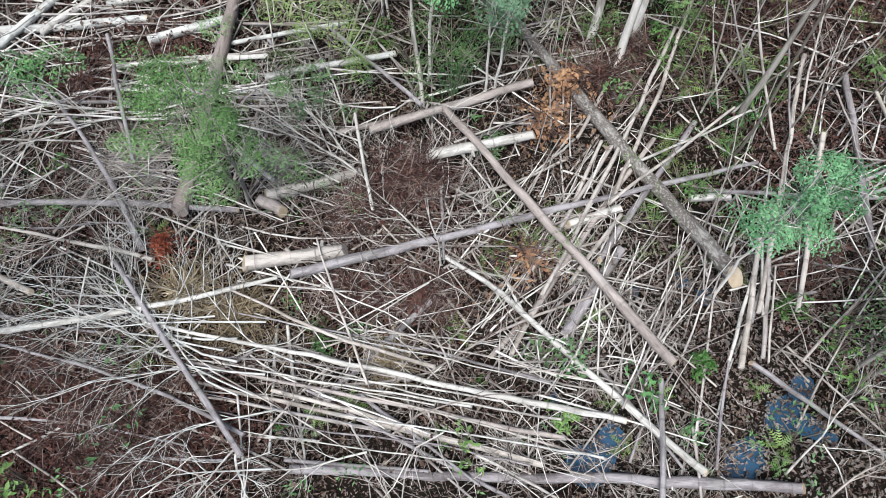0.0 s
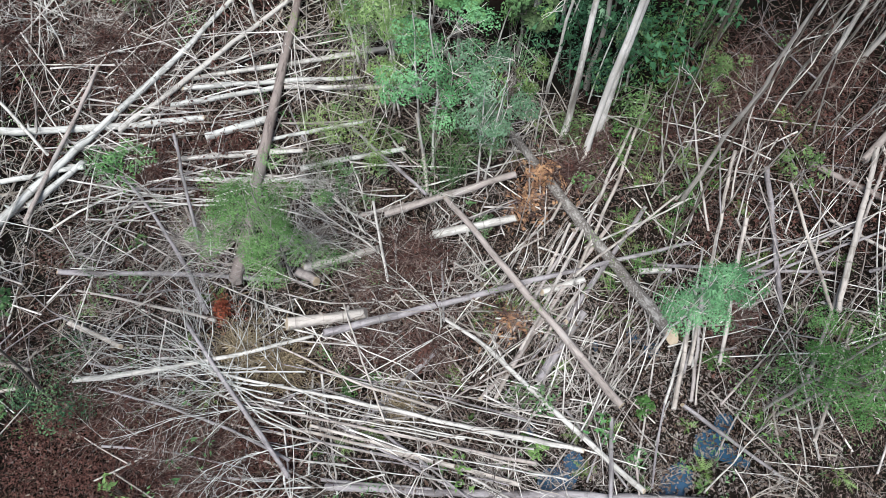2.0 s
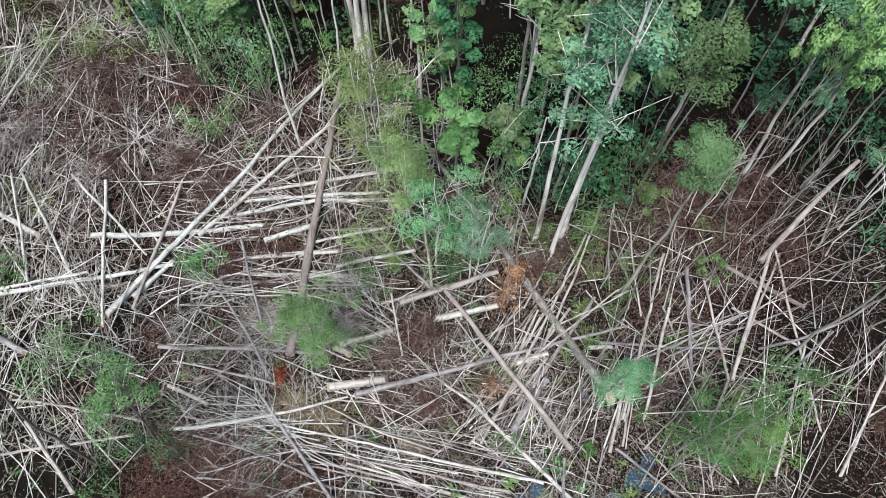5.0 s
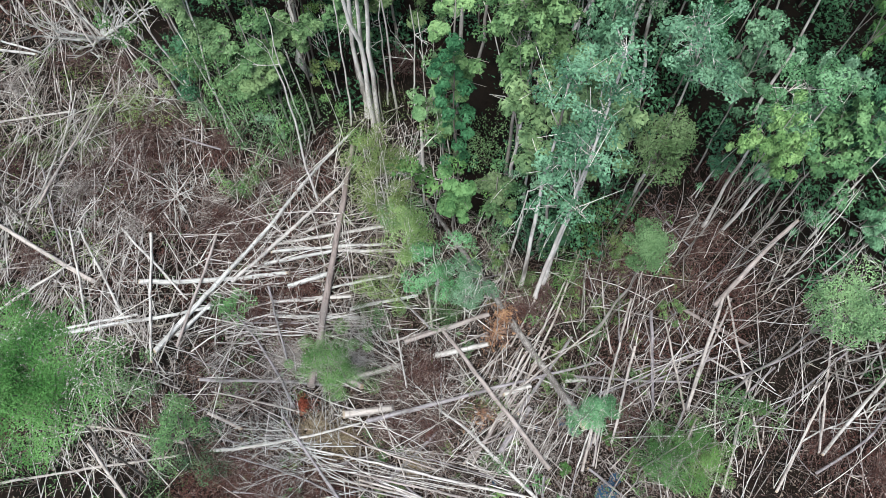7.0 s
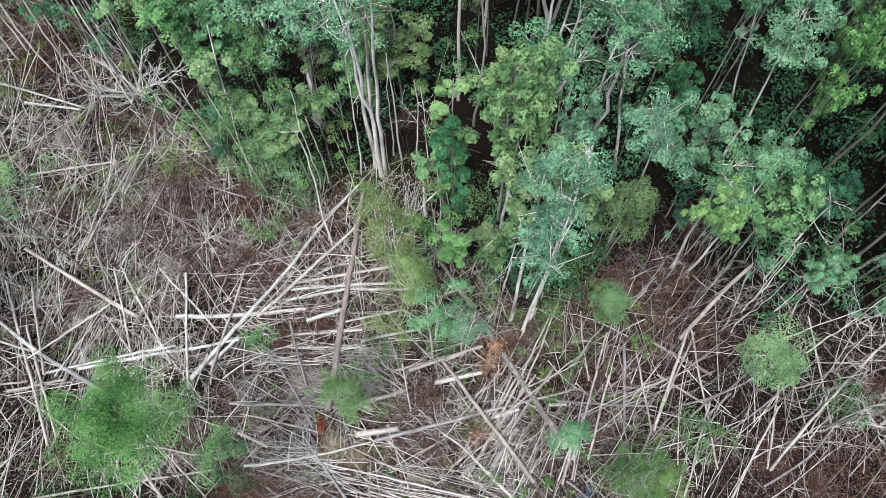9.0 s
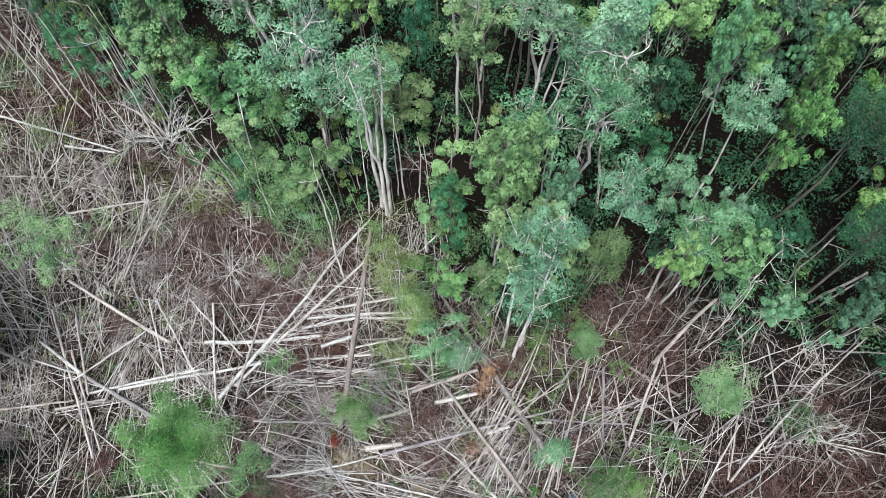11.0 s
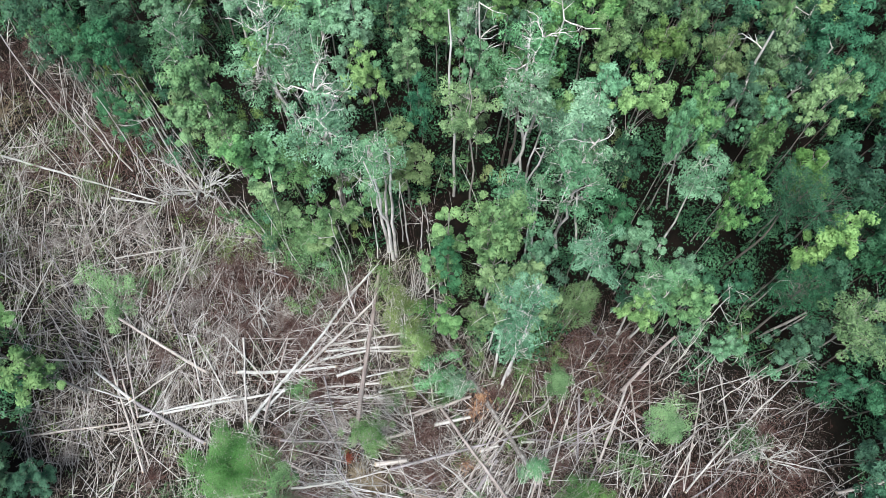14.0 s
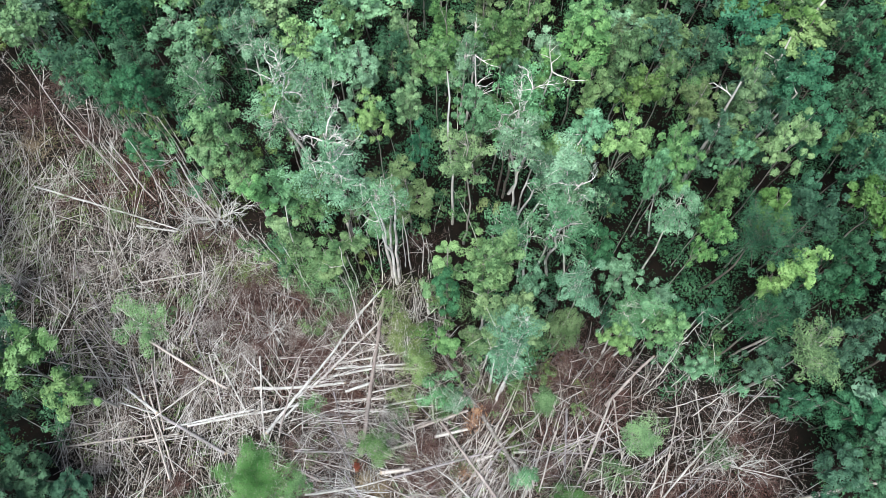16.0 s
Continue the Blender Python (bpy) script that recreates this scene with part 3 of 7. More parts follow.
log("bleached", -4.48, 9.47, 0.26, -1.9, 10.09, 0.26, 0.045, 0.045)
log("grey", -7.28, 8.16, 0.26, -4.94, 8.18, 0.26, 0.037, 0.037)
log("white", -4.0, 11.04, 0.32, -0.66, 11.06, 0.32, 0.061, 0.068)
log("brown", 11.13, 7.39, 0.37, 8.74, 8.84, 0.37, 0.072, 0.066)
log("tan", 10.0, 8.9, 0.4, 12.7, 11.5, 2.3, 0.1, 0.065, 0.02)
log("pale", 8.48, 5.05, 0.62, 10.25, 9.13, 0.62, 0.062, 0.059)
log("grey", 7.33, 5.08, 0.42, 7.65, 8.7, 0.42, 0.056, 0.059)
log("grey", 12.59, 3.0, 0.41, 14.78, 4.32, 0.41, 0.047, 0.041)
log("grey", 14.73, 4.31, 0.51, 16.99, 6.53, 0.51, 0.041, 0.028)
log("grey", 9.46, 6.03, 0.51, 13.34, 7.59, 0.51, 0.042, 0.036, -0.05)
log("grey", 10.09, 5.19, 0.51, 11.78, 6.59, 0.51, 0.042, 0.035)
log("pale", 8.4, 5.07, 0.51, 8.09, 8.22, 0.51, 0.042, 0.036)
log("pale", 6.91, 7.31, 0.52, 5.8, 3.92, 0.51, 0.05, 0.041)
log("pale", 5.2, 3.93, 0.41, 6.98, 9.16, 0.41, 0.041, 0.044)
log("pale", 2.98, 5.99, 0.41, 5.19, 11.07, 0.41, 0.042, 0.038)
log("pale", 2.47, 7.3, 0.41, 4.01, 10.09, 0.41, 0.036, 0.037)
log("grey", 5.52, 5.59, 0.41, 9.77, 7.36, 0.41, 0.042, 0.029)
log("grey", 4.72, 6.24, 0.31, 8.78, 6.06, 0.31, 0.043, 0.035)
log("tan", 1.46, 3.9, 0.32, 3.9, 7.34, 0.31, 0.055, 0.043)
log("pale", 10.92, 6.08, 0.31, 8.93, 7.38, 0.31, 0.043, 0.043)
log("pale", 11.13, 2.39, 0.51, 13.61, 6.07, 0.51, 0.047, 0.035)
log("pale", 9.32, 2.38, 0.51, 10.88, 6.26, 0.51, 0.04, 0.035)
log("pale", 7.5, 2.36, 0.51, 8.79, 4.76, 0.51, 0.04, 0.035)
log("white", -19.52, 16.52, 0.31, -15.56, 17.27, 0.31, 0.049, 0.033)
log("tan", -15.78, 12.89, 0.52, -14.54, 17.01, 0.51, 0.054, 0.041)
log("grey", -14.6, 10.92, 0.41, -16.24, 14.81, 0.41, 0.038, 0.04)
log("grey", -10.61, 15.84, 0.61, -8.96, 15.3, 0.61, 0.04, 0.04)
log("white", -17.24, 7.77, 0.51, -13.99, 10.39, 0.51, 0.044, 0.038)
log("tan", -16.41, 7.11, 0.52, -17.83, 11.1, 0.51, 0.05, 0.046)
log("white", -12.46, 11.94, 0.41, -9.48, 9.03, 0.41, 0.046, 0.037)
log("pale", -8.79, 3.81, 0.31, -12.68, 4.39, 0.31, 0.041, 0.035)
log("pale", -16.36, 2.14, 0.31, -8.94, 3.4, 0.31, 0.047, 0.034)
log("pale", -10.31, 1.8, 0.42, -12.1, 3.76, 0.41, 0.06, 0.048)
log("bleached", -27.99, 23.4, 0.42, -17.43, 20.21, 0.41, 0.07, 0.039)
log("white", -27.82, 10.46, 0.42, -19.05, 10.21, 0.41, 0.054, 0.036)
log("pale", -22.33, 6.04, 0.42, -17.1, 6.83, 0.41, 0.061, 0.044)
log("pale", -19.06, 11.27, 0.42, -15.68, 4.27, 0.42, 0.055, 0.051)
log("pale", -17.66, 9.19, 0.42, -15.4, 4.59, 0.41, 0.054, 0.043)
log("bleached", -16.47, 7.17, 0.42, -11.2, 8.41, 0.41, 0.053, 0.044)
log("white", -15.95, 12.76, 0.41, -15.34, 17.33, 0.41, 0.037, 0.029)
log("white", -28.78, 17.17, 0.41, -23.71, 14.15, 0.41, 0.038, 0.028)
log("grey", -24.07, 17.62, 0.41, -20.63, 13.07, 0.41, 0.038, 0.028)
log("white", -24.5, 11.21, 0.41, -23.1, 16.45, 0.41, 0.036, 0.029)
log("pale", 10.5, 9.52, 0.41, 10.87, 3.65, 0.41, 0.045, 0.034)
log("pale", 12.82, 3.68, 0.41, 14.37, 8.89, 0.41, 0.042, 0.035)
log("tan", 7.61, 3.61, 0.41, 10.65, 9.18, 0.41, 0.042, 0.036)
log("white", 12.9, 3.6, 0.45, 18.6, 9.4, 3.4, 0.06, 0.03, 0.02)
log("pale", 20.8, 3.7, 0.4, 25.8, 4.7, 0.5, 0.1, 0.08)
log("pale", 17.85, 12.0, 0.5, 20.4, 13.2, 1.6, 0.075, 0.06)
log("pale", 18.1, 11.7, 0.4, 20.5, 13.1, 1.4, 0.05, 0.04)
log("grey", 18.5, 9.6, 0.5, 23.4, 9.25, 0.9, 0.045, 0.03)
log("white", 15.45, 9.88, 0.61, 15.55, 5.26, 0.61, 0.036, 0.034)
log("grey", 10.26, 4.27, 0.41, 14.52, 7.21, 0.41, 0.034, 0.026)
log("white", 16.32, 5.61, 0.41, 20.46, 4.71, 0.41, 0.034, 0.034)
log("grey", 6.74, 5.81, 0.41, 11.19, 7.51, 0.41, 0.035, 0.026)


# ---- bare fallen branches ----
def fork(pile, p, d, length, r, depth, spread, flat, sides=5):
    """A branch with side branches, grown step by step."""
    k = 5 if depth > 1 else 3
    pts = [p]
    dd = d.copy()
    for _ in range(k):
        dd = dd + rng.normal(size=3) * (0.13 if flat < 1 else 0.3) * np.array([1, 1, flat])
        dd /= np.linalg.norm(dd)
        pts.append(pts[-1] + dd * length / k)
        if pts[-1][2] < 0.04:
            pts[-1][2] = 0.04 + rng.uniform(0, 0.05)
    pts = np.array(pts)
    tube(pile, pts, np.linspace(r, r * 0.35, k + 1), sides if depth > 1 else 3)
    if depth <= 0:
        return
    for s in np.linspace(0.3, 0.97, 5 if depth > 1 else 4):
        i = min(int(s * k), k - 1)
        at = pts[i] + (pts[i + 1] - pts[i]) * (s * k - i)
        side = np.cross(dd, (0, 0, 1.0)) * rng.choice([-1, 1])
        nd = dd + side * spread * rng.uniform(0.5, 1.2) + rng.normal(size=3) * 0.25 * np.array([1, 1, flat + 0.25])
        nd /= np.linalg.norm(nd)
        fork(pile, at, nd, length * rng.uniform(0.4, 0.62), r * 0.5, depth - 1, spread, flat, sides)


def bare_branch(x, y, heading, length, r=0.03, look_key="grey", z=0.3, spread=0.75, rise=0.04, depth=2):
    pile = Pile()
    h = radians(heading)
    fork(pile, np.array([x, y, z]), np.array([math.cos(h), math.sin(h), rise]), length, r, depth, spread, 0.3)
    return tagged(pile.make("bare_branch", LOG[look_key], smooth=True), "leafless grey forked branch of a felled tree" if look_key == "grey" else "bleached leafless forked branch of a felled tree", "branch", "bare branches")


rng = np.random.default_rng(22)
bare_branch(-3.31, 3.45, 172, 2.75, 0.025, "bleached", 0.5, 0.7, 0.0, 3)
bare_branch(-3.27, 3.07, 176, 2.92, 0.025, "bleached", 0.5, 0.7, 0.0, 3)
bare_branch(-2.95, 2.53, 172, 2.73, 0.02, "bleached", 0.5, 0.7, 0.0, 3)
bare_branch(-3.12, 1.76, -84, 0.91, 0.025, "bleached", 0.5, 0.7, 0.0, 3)
bare_branch(-3.12, 1.76, -132, 1.00, 0.02, "bleached", 0.5, 0.7, 0.0, 3)
bare_branch(-5.02, 7.64, 180, 3.12, 0.03, "white", 0.5, 0.7, 0.0, 3)
bare_branch(-6.45, 7.52, -163, 1.61, 0.02, "white", 0.5, 0.7, 0.0, 3)
bare_branch(-6.16, 5.46, -162, 1.42, 0.02, "pale", 0.5, 0.7, 0.0, 3)
bare_branch(-4.15, 7.28, 180, 1.85, 0.02, "pale", 0.5, 0.7, 0.0, 3)
bare_branch(-4.08, 6.69, -169, 1.78, 0.02, "pale", 0.5, 0.7, 0.0, 3)
bare_branch(-1.44, 6.46, 141, 2.25, 0.025, "white", 0.5, 0.7, 0.0, 3)
bare_branch(-0.23, 5.14, 142, 1.77, 0.02, "white", 0.5, 0.7, 0.0, 3)
bare_branch(-0.04, 4.72, 113, 2.02, 0.02, "white", 0.5, 0.7, 0.0, 3)
bare_branch(-0.23, 4.42, -152, 1.25, 0.015, "white", 0.5, 0.7, 0.0, 3)
bare_branch(-0.88, 7.89, -177, 2.29, 0.02, "white", 0.5, 0.7, 0.0, 3)
bare_branch(-0.67, 8.01, -147, 1.34, 0.018, "white", 0.5, 0.7, 0.0, 3)
bare_branch(5.12, 1.34, 34, 2.15, 0.02, "white", 0.5, 0.7, 0.0, 3)
bare_branch(5.73, 1.02, 41, 1.25, 0.02, "pale", 0.5, 0.7, 0.0, 3)
bare_branch(7.36, 8.27, -78, 2.09, 0.02, "tan", 0.5, 0.7, 0.0, 3)
bare_branch(6.33, 7.28, -117, 2.04, 0.015, "white", 0.5, 0.7, 0.0, 3)
bare_branch(-1.15, 1.67, -164, 1.47, 0.02, "white", 0.5, 0.7, 0.0, 3)
bare_branch(-2.58, 1.42, -168, 1.51, 0.02, "bleached", 0.5, 0.7, 0.0, 3)
bare_branch(-7.35, 7.67, 28, 1.90, 0.02, "grey", 0.3, 0.75, 0.04, 2)
bare_branch(-9.72, 11.98, 118, 2.88, 0.025, "white", 0.3, 0.75, 0.04, 2)
bare_branch(-10.57, 12.8, -70, 2.55, 0.02, "white", 0.3, 0.75, 0.04, 2)
bare_branch(-10.19, 5.01, 145, 2.24, 0.03, "grey", 0.3, 0.75, 0.04, 2)
bare_branch(-8.19, 5.02, -155, 2.92, 0.02, "grey", 0.3, 0.75, 0.04, 2)
bare_branch(-10.41, 1.91, 133, 1.74, 0.03, "bleached", 0.3, 0.75, 0.04, 2)
bare_branch(8.73, 7.41, 160, 1.47, 0.02, "grey", 0.3, 0.75, 0.04, 2)
bare_branch(10.4, 8.64, 35, 3.29, 0.025, "pale", 0.3, 0.75, 0.04, 2)
bare_branch(8.71, 10.49, 164, 2.05, 0.02, "tan", 0.3, 0.75, 0.04, 2)
bare_branch(7.29, 7.4, 46, 2.48, 0.02, "grey", 0.3, 0.75, 0.04, 2)
bare_branch(9.66, 6.41, 36, 2.30, 0.02, "grey", 0.3, 0.75, 0.04, 2)
bare_branch(5.66, 8.8, 60, 3.77, 0.02, "grey", 0.3, 0.75, 0.04, 2)
bare_branch(14.74, 4.85, 47, 3.56, 0.03, "white", 0.3, 0.75, 0.04, 2)
bare_branch(13.96, 6.33, -21, 2.91, 0.025, "grey", 0.3, 0.75, 0.04, 2)
bare_branch(13.03, 7.2, 34, 3.68, 0.02, "grey", 0.3, 0.75, 0.04, 2)
bare_branch(14.33, 8.34, 102, 2.91, 0.03, "white", 0.3, 0.75, 0.04, 2)
bare_branch(11.59, 9.24, 63, 2.16, 0.02, "tan", 0.3, 0.75, 0.04, 2)
bare_branch(12.7, 2.82, 127, 1.98, 0.02, "grey", 0.3, 0.75, 0.04, 2)
bare_branch(13.56, 3.02, -27, 1.24, 0.02, "tan", 0.3, 0.75, 0.04, 2)
bare_branch(-12.62, 15.45, 116, 3.52, 0.03, "pale", 0.3, 0.75, 0.04, 2)
bare_branch(-13.97, 12.23, 146, 2.32, 0.02, "grey", 0.3, 0.75, 0.04, 2)
bare_branch(-10.67, 12.25, 113, 2.88, 0.025, "white", 0.3, 0.75, 0.04, 2)
bare_branch(-10.4, 12.0, 89, 2.91, 0.02, "white", 0.3, 0.75, 0.04, 2)
bare_branch(-16.3, 9.01, 34, 2.16, 0.02, "grey", 0.3, 0.75, 0.04, 2)
bare_branch(-7.84, 4.64, 146, 2.27, 0.02, "grey", 0.3, 0.75, 0.04, 2)
bare_branch(-6.4, 5.07, -152, 2.26, 0.02, "grey", 0.3, 0.75, 0.04, 2)
bare_branch(-5.16, 5.51, 166, 2.51, 0.02, "grey", 0.3, 0.75, 0.04, 2)
bare_branch(-9.33, 4.63, -126, 1.78, 0.02, "grey", 0.3, 0.75, 0.04, 2)
bare_branch(-14.23, 14.88, 144, 2.85, 0.02, "pale", 0.3, 0.75, 0.04, 2)
bare_branch(-6.62, 7.25, -31, 2.14, 0.02, "grey", 0.3, 0.75, 0.04, 2)
bare_branch(-23.78, 10.89, 49, 4.41, 0.03, "grey", 0.3, 0.75, 0.04, 2)
bare_branch(-19.99, 11.29, 133, 3.97, 0.03, "grey", 0.3, 0.75, 0.04, 2)
bare_branch(-17.7, 4.25, 131, 3.85, 0.03, "grey", 0.3, 0.75, 0.04, 2)
bare_branch(-26.06, 19.67, 67, 3.22, 0.03, "pale", 0.3, 0.75, 0.04, 2)
bare_branch(-23.08, 21.79, 66, 3.37, 0.03, "pale", 0.3, 0.75, 0.04, 2)
bare_branch(-19.49, 16.54, 134, 3.28, 0.03, "pale", 0.3, 0.75, 0.04, 2)
bare_branch(-16.44, 15.79, 122, 3.71, 0.03, "pale", 0.3, 0.75, 0.04, 2)
bare_branch(14.78, 6.25, 47, 4.62, 0.035, "white", 0.3, 0.75, 0.04, 2)
bare_branch(12.23, 3.99, 35, 3.93, 0.035, "white", 0.3, 0.75, 0.04, 2)
bare_branch(9.44, 11.29, 140, 2.19, 0.03, "grey", 0.3, 0.75, 0.04, 2)
bare_branch(9.67, 9.54, 48, 3.38, 0.03, "grey", 0.3, 0.75, 0.04, 2)
bare_branch(12.08, 9.57, 46, 3.94, 0.03, "white", 0.3, 0.75, 0.04, 2)
bare_branch(17.11, 6.28, 31, 3.89, 0.03, "grey", 0.3, 0.75, 0.04, 2)
bare_branch(-2.88, 3.73, -174, 2.90, 0.02, "bleached", 0.5, 0.7, 0.0, 3)
bare_branch(-3.21, 2.53, 169, 2.81, 0.02, "bleached", 0.5, 0.7, 0.0, 3)
bare_branch(-2.57, 2.31, -172, 2.25, 0.018, "bleached", 0.5, 0.7, 0.0, 3)
bare_branch(-3.72, 3.83, 171, 2.60, 0.018, "bleached", 0.5, 0.7, 0.0, 3)
bare_branch(-2.37, 3.07, 167, 2.10, 0.018, "bleached", 0.5, 0.7, 0.0, 3)
bare_branch(-1.45, 6.69, 135, 1.87, 0.015, "white", 0.5, 0.7, 0.0, 3)
bare_branch(-5.79, 7.89, -164, 1.74, 0.02, "white", 0.5, 0.7, 0.0, 3)
bare_branch(-6.7, 6.69, -141, 1.09, 0.02, "white", 0.5, 0.7, 0.0, 3)


# ---- standing trees ----
SPECIES = {
    # leaf length, slimness, clump radius, clumps, leaves a clump, crown flatness, bark
    "grey": (0.155, 0.55, 0.48, 42, 112, 0.55, TRUNK),
    "mid": (0.16, 0.55, 0.48, 42, 108, 0.6, TRUNK_MID),
    "dark": (0.14, 0.5, 0.42, 42, 104, 0.75, TRUNK_DARK),
    "bright": (0.145, 0.55, 0.44, 40, 112, 0.65, TRUNK_MID),
    "feathery": (0.17, 0.22, 0.5, 40, 180, 0.8, TRUNK_DARK),
    "fresh": (0.145, 0.45, 0.44, 38, 120, 0.7, TRUNK_MID),
}
TREE_WORDS = {
    "grey": "slender swamp tree with pale trunk and grey-green crown",
    "mid": "slender swamp tree with pale trunk and green crown",
    "dark": "slender tree with brown trunk and dark green crown",
    "bright": "young tree with thin trunk and yellow-green crown",
    "fresh": "small tree with open fresh green foliage and bare twigs",
    "feathery": "young tree with fine feathery light green foliage",
}


def clump_leaves(pile, c, rc, count, leaf, slim, flat=0.75, core=False, kite=False):
    """Leaves on the upper skin of a clump, thinner below."""
    n = unit(rng.normal(size=(count, 3)) + np.array([0, 0, 0.45]))
    rad = rc * rng.uniform(0.55, 1.05, count) ** 0.6
    at = c + n * rad[:, None] * np.array([1, 1, flat])
    inner = max(2, count // 12)
    ni = unit(rng.normal(size=(inner, 3)))
    if core:
        leaves(pile, c + ni * (rc * rng.uniform(0.1, 0.6, inner))[:, None] * np.array([1, 1, flat]), ni * 0.5 + np.array([0, 0, 1.0]), np.full(inner, min(0.34, rc * 0.75)), 0.6, kite=kite)
    leaves(pile, at, unit(n * 0.8 + np.array([0, 0, 0.6]) + rng.normal(size=(count, 3)) * 0.3), np.full(count, leaf), slim, kite=kite)


def make_tree(species, height, width, trunk_r=0.09, stems=1, crown_from=0.55, lean=(0.0, 0.0), bark=None, clumps=None, name="tree", gap=None, seed=0, wander=0.0045, fine=False, leaf_scale=1.0, dense=1.0, tufted=True):
    """A tree at the origin: trunk, limbs and a crown of leaf clumps, as parts of one thing."""
    global rng
    kept = rng
    if seed:
        rng = np.random.default_rng(seed)
    leaf, slim, rc, ncl, per, flat, tb = SPECIES[species]
    bark = bark or tb
    leaf, per = leaf * leaf_scale, int(per * dense)
    ncl = clumps or ncl
    root = new(name)
    root.empty_display_size = 0.3
    crown = Pile()
    for s in range(stems):
        off = np.array([0.0, 0.0, 0.0]) if stems == 1 else np.array([math.cos(s * 2.4), math.sin(s * 2.4), 0]) * (gap or 2.6 * trunk_r)
        hh = height * (1.0 if s == 0 else rng.uniform(0.82, 0.97))
        z = np.linspace(0, 1, 12)
        drift = np.cumsum(rng.normal(size=(12, 2)) * wander * hh, axis=0)
        pts = np.stack([off[0] * (1 + 0.7 * z) + lean[0] * hh * z + drift[:, 0], off[1] * (1 + 0.7 * z) + lean[1] * hh * z + drift[:, 1], -0.25 + z * (hh * 0.93 + 0.25)], 1)
        rad = trunk_r * (1 - 0.72 * z) * np.where(z < 0.06, 1.35, 1.0)
        trunk, grown = Pile(), []
        tube(trunk, pts, rad, 9, 0.03)
        # limbs reach to the clumps
        cw, ch = width / 2, height * (1 - crown_from) * 0.5
        mid = np.array([np.interp(crown_from + 0.5 * (1 - crown_from), z, pts[:, 0]), np.interp(crown_from + 0.5 * (1 - crown_from), z, pts[:, 1]), hh * (crown_from + 0.5 * (1 - crown_from))])
        m = ncl // stems
        g = unit(rng.normal(size=(m, 3)) + np.array([0, 0, 0.35])) * (rng.uniform(0.45 if tufted else 0.1, 1.0, m) ** 0.5 * rng.uniform(0.75, 1.2, m))[:, None]
        if species in ("dark", "feathery") or not tufted:
            boughs = None
        else:
            # a few pale boughs, each with its own tufts of leaves
            nb = max(4, m // 5)
            bg_ = unit(rng.normal(size=(nb, 3)) + np.array([0, 0, 0.3])) * (rng.uniform(0.35, 1.0, nb) ** 0.6)[:, None]
            boughs = []
            for gv in bg_:
                e = mid + gv * np.array([cw * 0.78, cw * 0.78, ch * 0.85])
                zi = float(np.clip((e[2] - rng.uniform(0.9, 1.7) * np.hypot(*(e - mid)[:2]) - 0.5) / (hh * 0.93), crown_from * 0.7, 0.95))
                st = np.array([np.interp(zi, z, pts[:, i]) for i in range(3)])
                r0 = np.interp(zi, z, rad) * 0.62
                k1 = st + (e - st) * 0.35 + rng.normal(size=3) * 0.1 + np.array([0, 0, -0.06 * np.linalg.norm(e - st)])
                k2 = st + (e - st) * 0.7 + rng.normal(size=3) * 0.14
                limb = Pile()
                tube(limb, [st, k1, k2, e, e + (e - k2) * rng.uniform(0.05, 0.35)], [r0, r0 * 0.8, r0 * 0.6, r0 * 0.35, 0.006], 5)
                for _ in range(2):
                    tube(limb, [k2, (k2 + e) / 2 + rng.normal(size=3) * 0.2, e + rng.normal(size=3) * 0.45], [r0 * 0.5, r0 * 0.35, 0.006], 4)
                if fine:
                    grown.append(limb.make("limb", bark, root, True))
                else:
                    trunk.v += limb.v
                    trunk.q += [q_ + trunk.n for q_ in limb.q]
                    trunk.n += limb.n
                boughs.append((e, k2))
        for gi_, gv in enumerate(g):
            if boughs:
                e, k2 = boughs[gi_ % len(boughs)]
                rcl = rc * rng.uniform(0.55, 1.0) * min(1.0, 0.45 + width / 7)
                sp_ = min(1.0, 0.15 + width / 4.5)
                c = e + rng.normal(size=3) * np.array([0.5, 0.5, 0.34]) * sp_ + (k2 - e) * rng.uniform(0, 0.5)
                clump_leaves(crown, c, rcl, per, leaf, slim, 0.6, core=leaf > 0.12, kite=fine)
                if fine:
                    tube(trunk, [k2, (k2 + c) / 2 + rng.normal(size=3) * 0.06, c], [trunk_r * 0.16, trunk_r * 0.1, 0.004], 3)
                continue
            rcl = rc * rng.uniform(0.6, 1.15) * min(1.0, 0.45 + width / 7)
            c = mid + gv * np.array([cw - rcl * 0.5, cw - rcl * 0.5, max(0.3, ch - rcl * 0.3)])
            zi = float(np.clip((c[2] - rng.uniform(0.3, 0.9) * np.hypot(*(c - mid)[:2]) - 0.3) / (hh * 0.93), crown_from * 0.75, 0.97))
            st = np.array([np.interp(zi, z, pts[:, i]) for i in range(3)])
            bendp = (st + c) / 2 + np.array([0, 0, -0.12 * np.linalg.norm(c - st)]) + rng.normal(size=3) * 0.08
            r0 = np.interp(zi, z, rad) * 0.42
            limb = Pile() if fine else trunk
            if fine or rng.random() < 0.45:
                tube(limb, [st, (st + bendp) / 2, bendp, (bendp + c) / 2, c + (0, 0, 0.12)], [r0, r0 * 0.8, r0 * 0.6, r0 * 0.42, 0.008], 5 if fine else 4)
            clump_leaves(crown, c, rcl, per, leaf, slim, core=leaf > 0.12, kite=fine)
            for _ in range(3 if fine else 0):
                e = c + rng.normal(size=3) * rcl * 0.6
                tube(limb, [(bendp + c) / 2, (c + e) / 2, e], [r0 * 0.3, r0 * 0.2, 0.005], 3)
